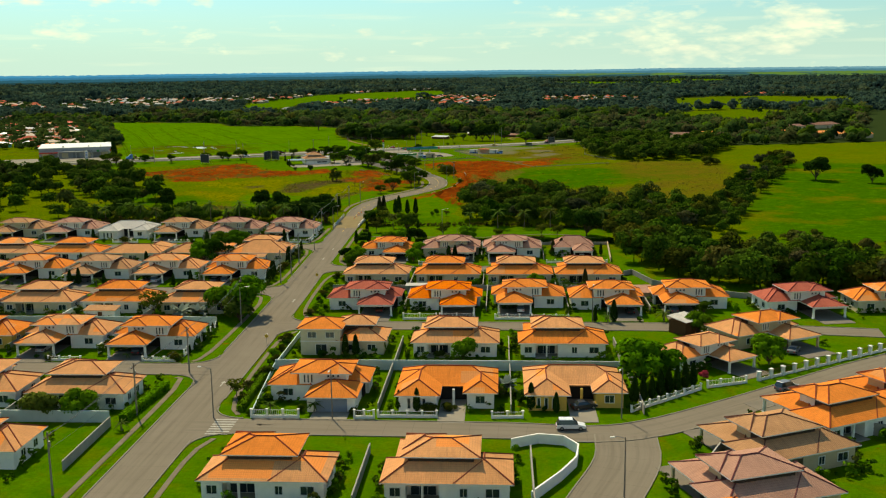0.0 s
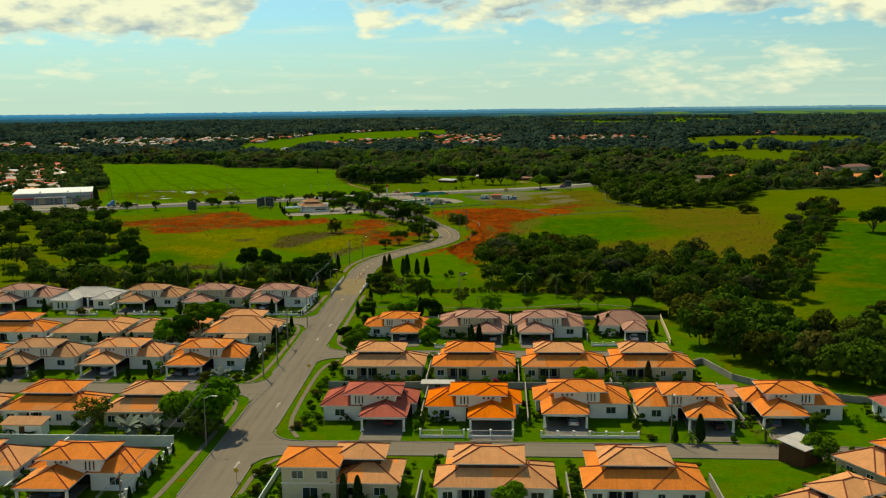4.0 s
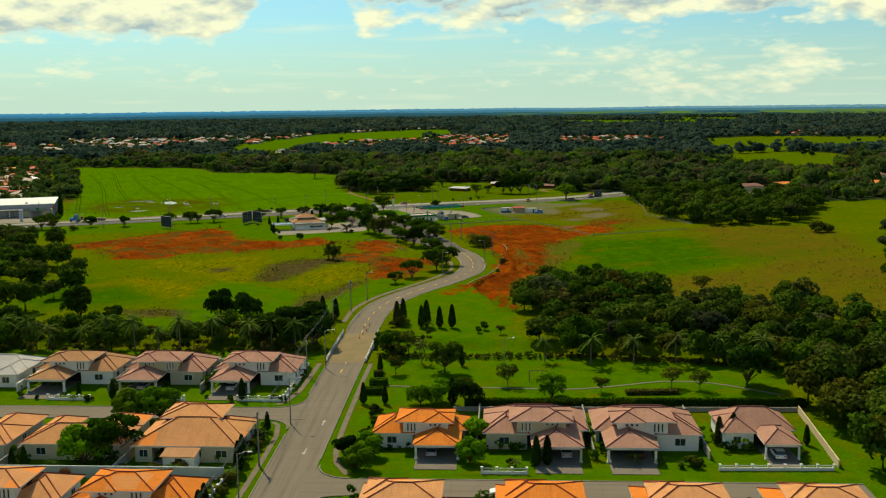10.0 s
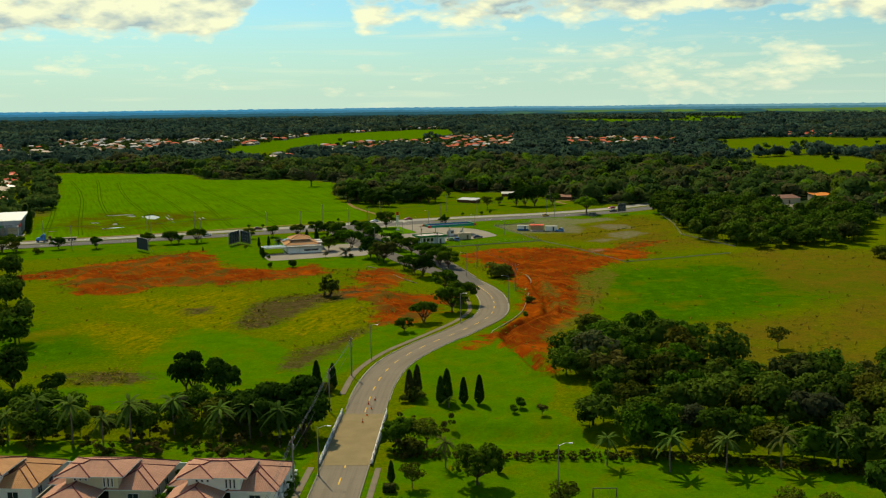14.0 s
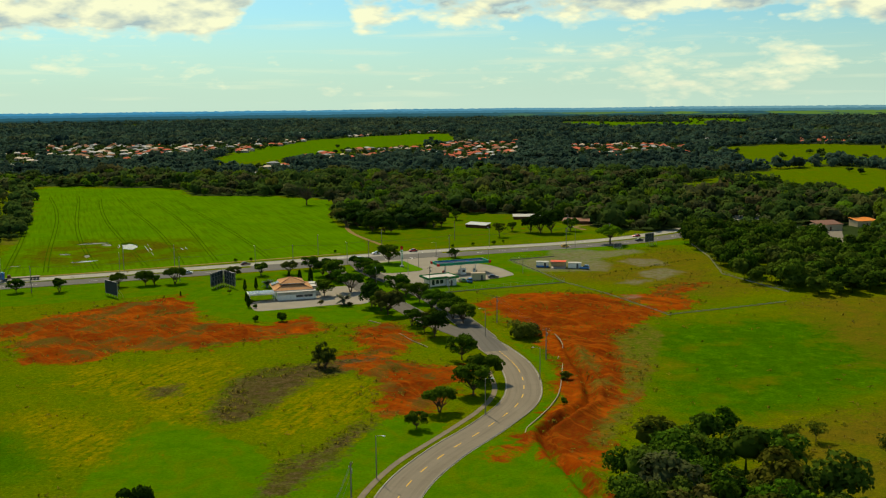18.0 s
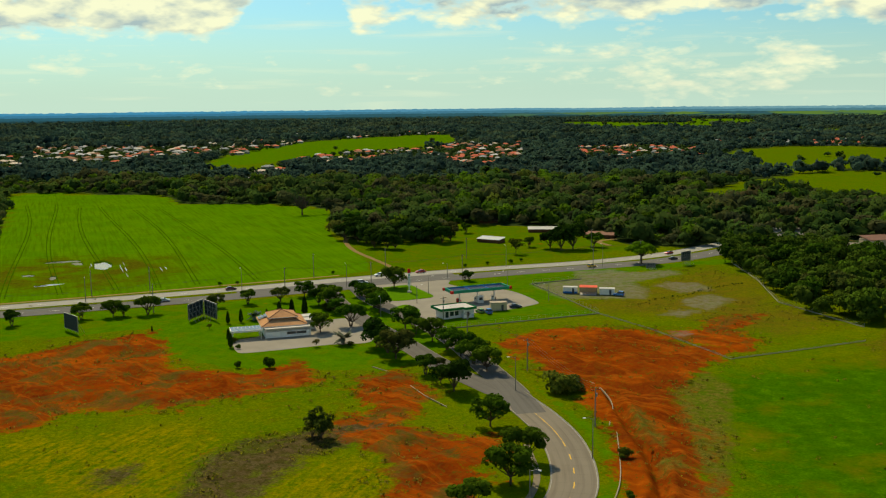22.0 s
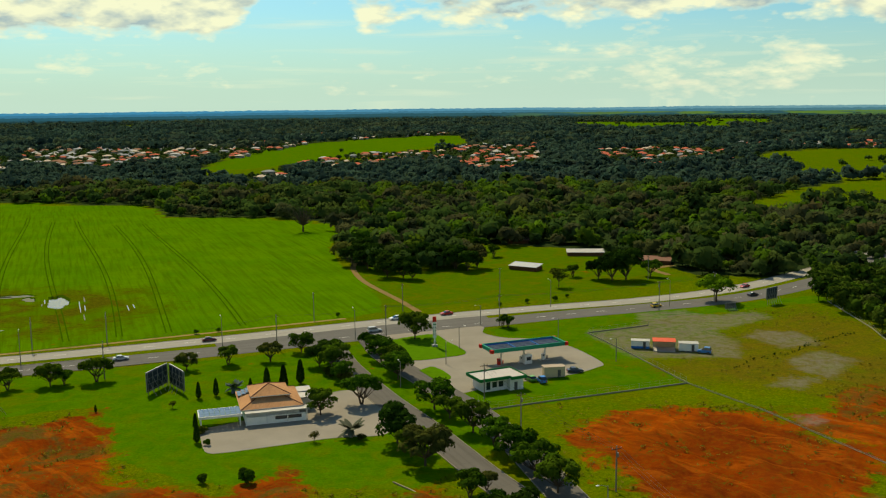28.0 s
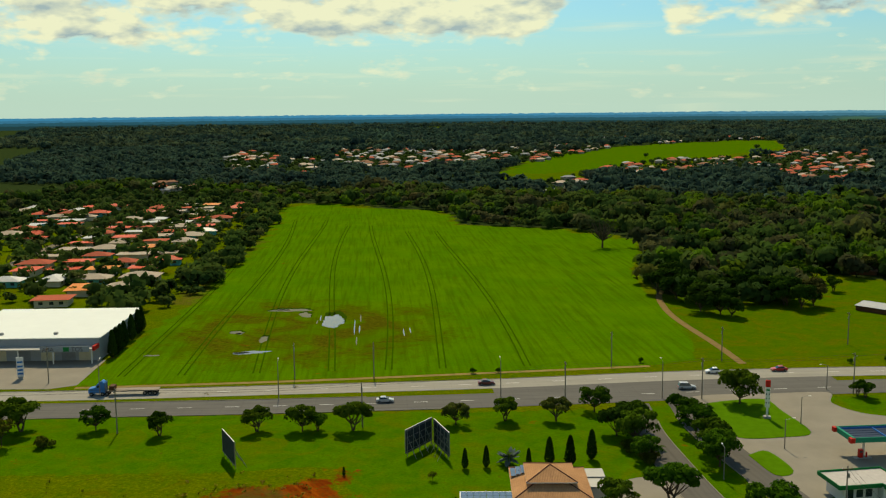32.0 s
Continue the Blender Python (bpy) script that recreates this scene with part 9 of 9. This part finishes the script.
TUFT = [(co, tri, np.tile((0.0, 0.15, 1.0), (len(co), 1))) for co, tri, _ in TUFT]
fx, fy = np.concatenate([rng.uniform(-215, 118, 60000), rng.uniform(-30, 60, 5600)]), np.concatenate([rng.uniform(384, 640, 60000), rng.uniform(640, 720, 5600)])
gain = np.full(fx.shape, 0.025)
for polys, dens in ((SCRUB + FRINGE, 0.8), (DRY, 0.12), (STRAW, 0.05), (WET, 0.02)):
    gain = np.where(np.max([inside(p, fx, fy) for p in polys], axis=0) > -2, dens, gain)
sd = np.max([inside(p, fx, fy) for p in SOIL], axis=0)
gain = np.where(np.abs(sd) < 5, 0.3, np.where(sd > 0, 0.20, gain))
patchy = np.array([noise.fractal(Vector((a * 0.05, b * 0.05, 7)), 0.8, 2, 3) for a, b in zip(fx, fy)])
gain = gain * np.clip(0.75 + 1.6 * patchy, 0, 2.2)
gain[np.max([inside(p, fx, fy) for p in LAWN + GRAVEL], axis=0) > -1] = 0
for ln_, half in ((AVENUE, 7), (LEFTWAY, 6), (RIGHTWAY, 6), (HWY_NEAR, 9)):
    for c in ln_:
        gain[(np.abs(fx - c[0]) < half) & (np.abs(fy - c[1]) < half)] = 0
pick = rng.uniform(0, 1, len(fx)) < gain
woods("weed_tufts", np.stack([fx[pick], fy[pick], rng.uniform(0.5, 1.35, pick.sum())], 1), TUFT, LEAF_TUFT, "rough grass tufts and weeds on open ground", "grass")

ditch = bend([(5.2, 632.1), (11.2, 640.9), (22.2, 647.0), (27.2, 652.3), (32.8, 659.4), (41.1, 666.3), (50.2, 672.9)], 0.9)
woods("ditch_scrub", np.array([(x + rng.normal(0, 0.5), y + rng.normal(0, 0.5), rng.uniform(0.2, 0.5)) for x, y in ditch]), LOW, LEAF_DARK, "dark weeds along a dry ditch", "scrub")

# ---- villages ----
VILLAGE_WALL = [CREAM, CREAM, SAND, plain("turquoise_stucco", (0.10, 0.42, 0.36), 0.85)]
DULL_RED = plain("dull_red_roof", (0.46, 0.125, 0.075), 0.8, vary=0.3)
VILLAGE_ROOF = [RED_SHEET, DULL_RED, GREY_SHEET, TAN_SHEET, ORANGE_SHEET, DULL_RED, TAN_SHEET, RED_SHEET]
ROOF_WORD = {RED_SHEET: "red", DULL_RED: "dull red", GREY_SHEET: "grey", TAN_SHEET: "tan", ORANGE_SHEET: "orange", SHEET: "pale"}
bm = bmesh.new()
box(bm, -4.6, 4.6, -3.6, 3.6, 0, 2.6)
house_wall = mesh_of("wall", bm, WHITE)
bm, dump = bmesh.new(), bmesh.new()
hip_roof(bm, dump, -5.4, 5.4, -4.4, 4.4, 2.6, 0.36, 0.12)
dump.free()
slope_uv(bm)
house_roof = mesh_of("roof", bm, RED_SHEET)
bm = bmesh.new()
box(bm, -5.6, 5.6, -4.8, 4.4, 2.75, 2.87)
for p in bm.verts:
    p.co.z += 0.10 * (4.4 - abs(p.co.y))
low_roof = mesh_of("roof", bm, RED_SHEET)
bm = bmesh.new()
for x in (-2.8, 0.2, 2.9):
    box(bm, x - 0.6, x + 0.6, -3.64, -3.6, 0.9, 2.0)
house_glass = mesh_of("window", bm, GLASS)
wall_meshes = [house_wall] + [house_wall.copy() for _ in VILLAGE_WALL[1:]]
for me_, m_ in zip(wall_meshes, VILLAGE_WALL):
    me_.materials[0] = m_
roof_meshes = {}
for m_ in set(VILLAGE_ROOF):
    for k, src in enumerate((house_roof, low_roof)):
        c_ = src.copy()
        c_.materials[0] = m_
        roof_meshes[m_.name, k] = c_
E_, N_ = Vector((0.905, 0.425, 0)), Vector((-0.425, 0.905, 0))
for j in range(17):
    for i in range(14):
        if i % 5 == 4:
            continue
        p = Vector((-318, 716, 0)) - E_ * (i * 18.0 + rng.uniform(-2.5, 2.5)) + N_ * (j * 22.5 + rng.uniform(-3, 3))
        if inside(HOUSES_WEST, np.array([p.x]), np.array([p.y]))[0] < 4 or rng.uniform() < 0.12:
            continue
        m_ = VILLAGE_ROOF[rng.integers(0, len(VILLAGE_ROOF))]
        root = thing("village_house", "small bungalow with %s sheet roof in the village" % ROOF_WORD[m_], "house", "village houses", at=tuple(p), turn=25 + (180 if j % 2 else 0) + (90 if (i * 7 + j * 3) % 5 == 0 else 0) + rng.uniform(-5, 5))
        root.scale = (rng.uniform(1.15, 1.55), rng.uniform(1.0, 1.35), rng.uniform(1.0, 1.15))
        part("wall", wall_meshes[rng.integers(0, 4)], None, root)
        part("roof", roof_meshes[m_.name, int(rng.integers(0, 2))], None, root)
        part("window", house_glass, None, root)
for i in (4, 9):
    a = Vector((-318, 716, 0)) - E_ * (i * 18.0)
    tagged(strip("street_village", np.array([tuple((a + N_ * s)[:2]) for s in np.arange(-10, 370, 12)]), 3, -3, 0.04, STREET, 0.1), "grey village street between bungalows", "road", kind="structure")
hw = np.array([(x, y, z) for z in (0, 2.8) for x, y in ((-5, -4), (5, -4), (5, 4), (-5, 4))] + [(-2.5, 0, 4.4), (2.5, 0, 4.4)], float)
wall_t = np.array([(0, 1, 5), (0, 5, 4), (1, 2, 6), (1, 6, 5), (2, 3, 7), (2, 7, 6), (3, 0, 4), (3, 4, 7)])
roof_t = np.array([(4, 5, 9), (4, 9, 8), (5, 6, 9), (6, 7, 8), (6, 8, 9), (7, 4, 8)])
spots = np.concatenate([fill(p, 22, 0.75, 1.35, keep=0.45) for p in VILLAGES])
FAR_WALL = plain("dull_wall", (0.36, 0.32, 0.25), 0.9, vary=0.3)
FAR_ROOFS = (DULL_RED, plain("weathered_sheet_roof", (0.40, 0.40, 0.38), 0.8, vary=0.3), plain("dull_grey_roof", (0.25, 0.26, 0.26), 0.8, vary=0.3), TAN_SHEET, plain("dull_brown_roof", (0.26, 0.14, 0.09), 0.8, vary=0.3))
ROOF_WORD.update({FAR_ROOFS[1]: "pale grey", FAR_ROOFS[2]: "weathered grey", FAR_ROOFS[4]: "dull brown"})
groups_ = {}
for x, y, s in spots:
    groups_.setdefault((0, 0, 0, 1, 2, 3, 4)[int(rng.integers(0, 7))] if x > -330 else int(rng.integers(0, 5)), []).append((x, y, s))
for k, rows in groups_.items():
    m_ = FAR_ROOFS[k]
    for nm, tt, mat_ in (("distant_house_roofs", roof_t, m_), ("distant_house_walls", wall_t, FAR_WALL)):
        co, tr = [], []
        for n_, (x, y, s) in enumerate(rows):
            a = 0.44 + (x * 7 + y) % 3 * 0.5
            c, sn = math.cos(a), math.sin(a)
            g = hw * [s, s, 1.0] * (1.12 if nm.endswith("roofs") else 1)
            co.append(np.stack([g[:, 0] * c - g[:, 1] * sn + x, g[:, 0] * sn + g[:, 1] * c + y, g[:, 2]], 1))
            tr.append(tt + n_ * len(hw))
        tagged(new(nm, arrays_mesh(nm, np.concatenate(co), np.concatenate(tr), mat_)), "distant bungalows with %s roofs among trees" % ROOF_WORD[m_], "houses", kind="stuff")
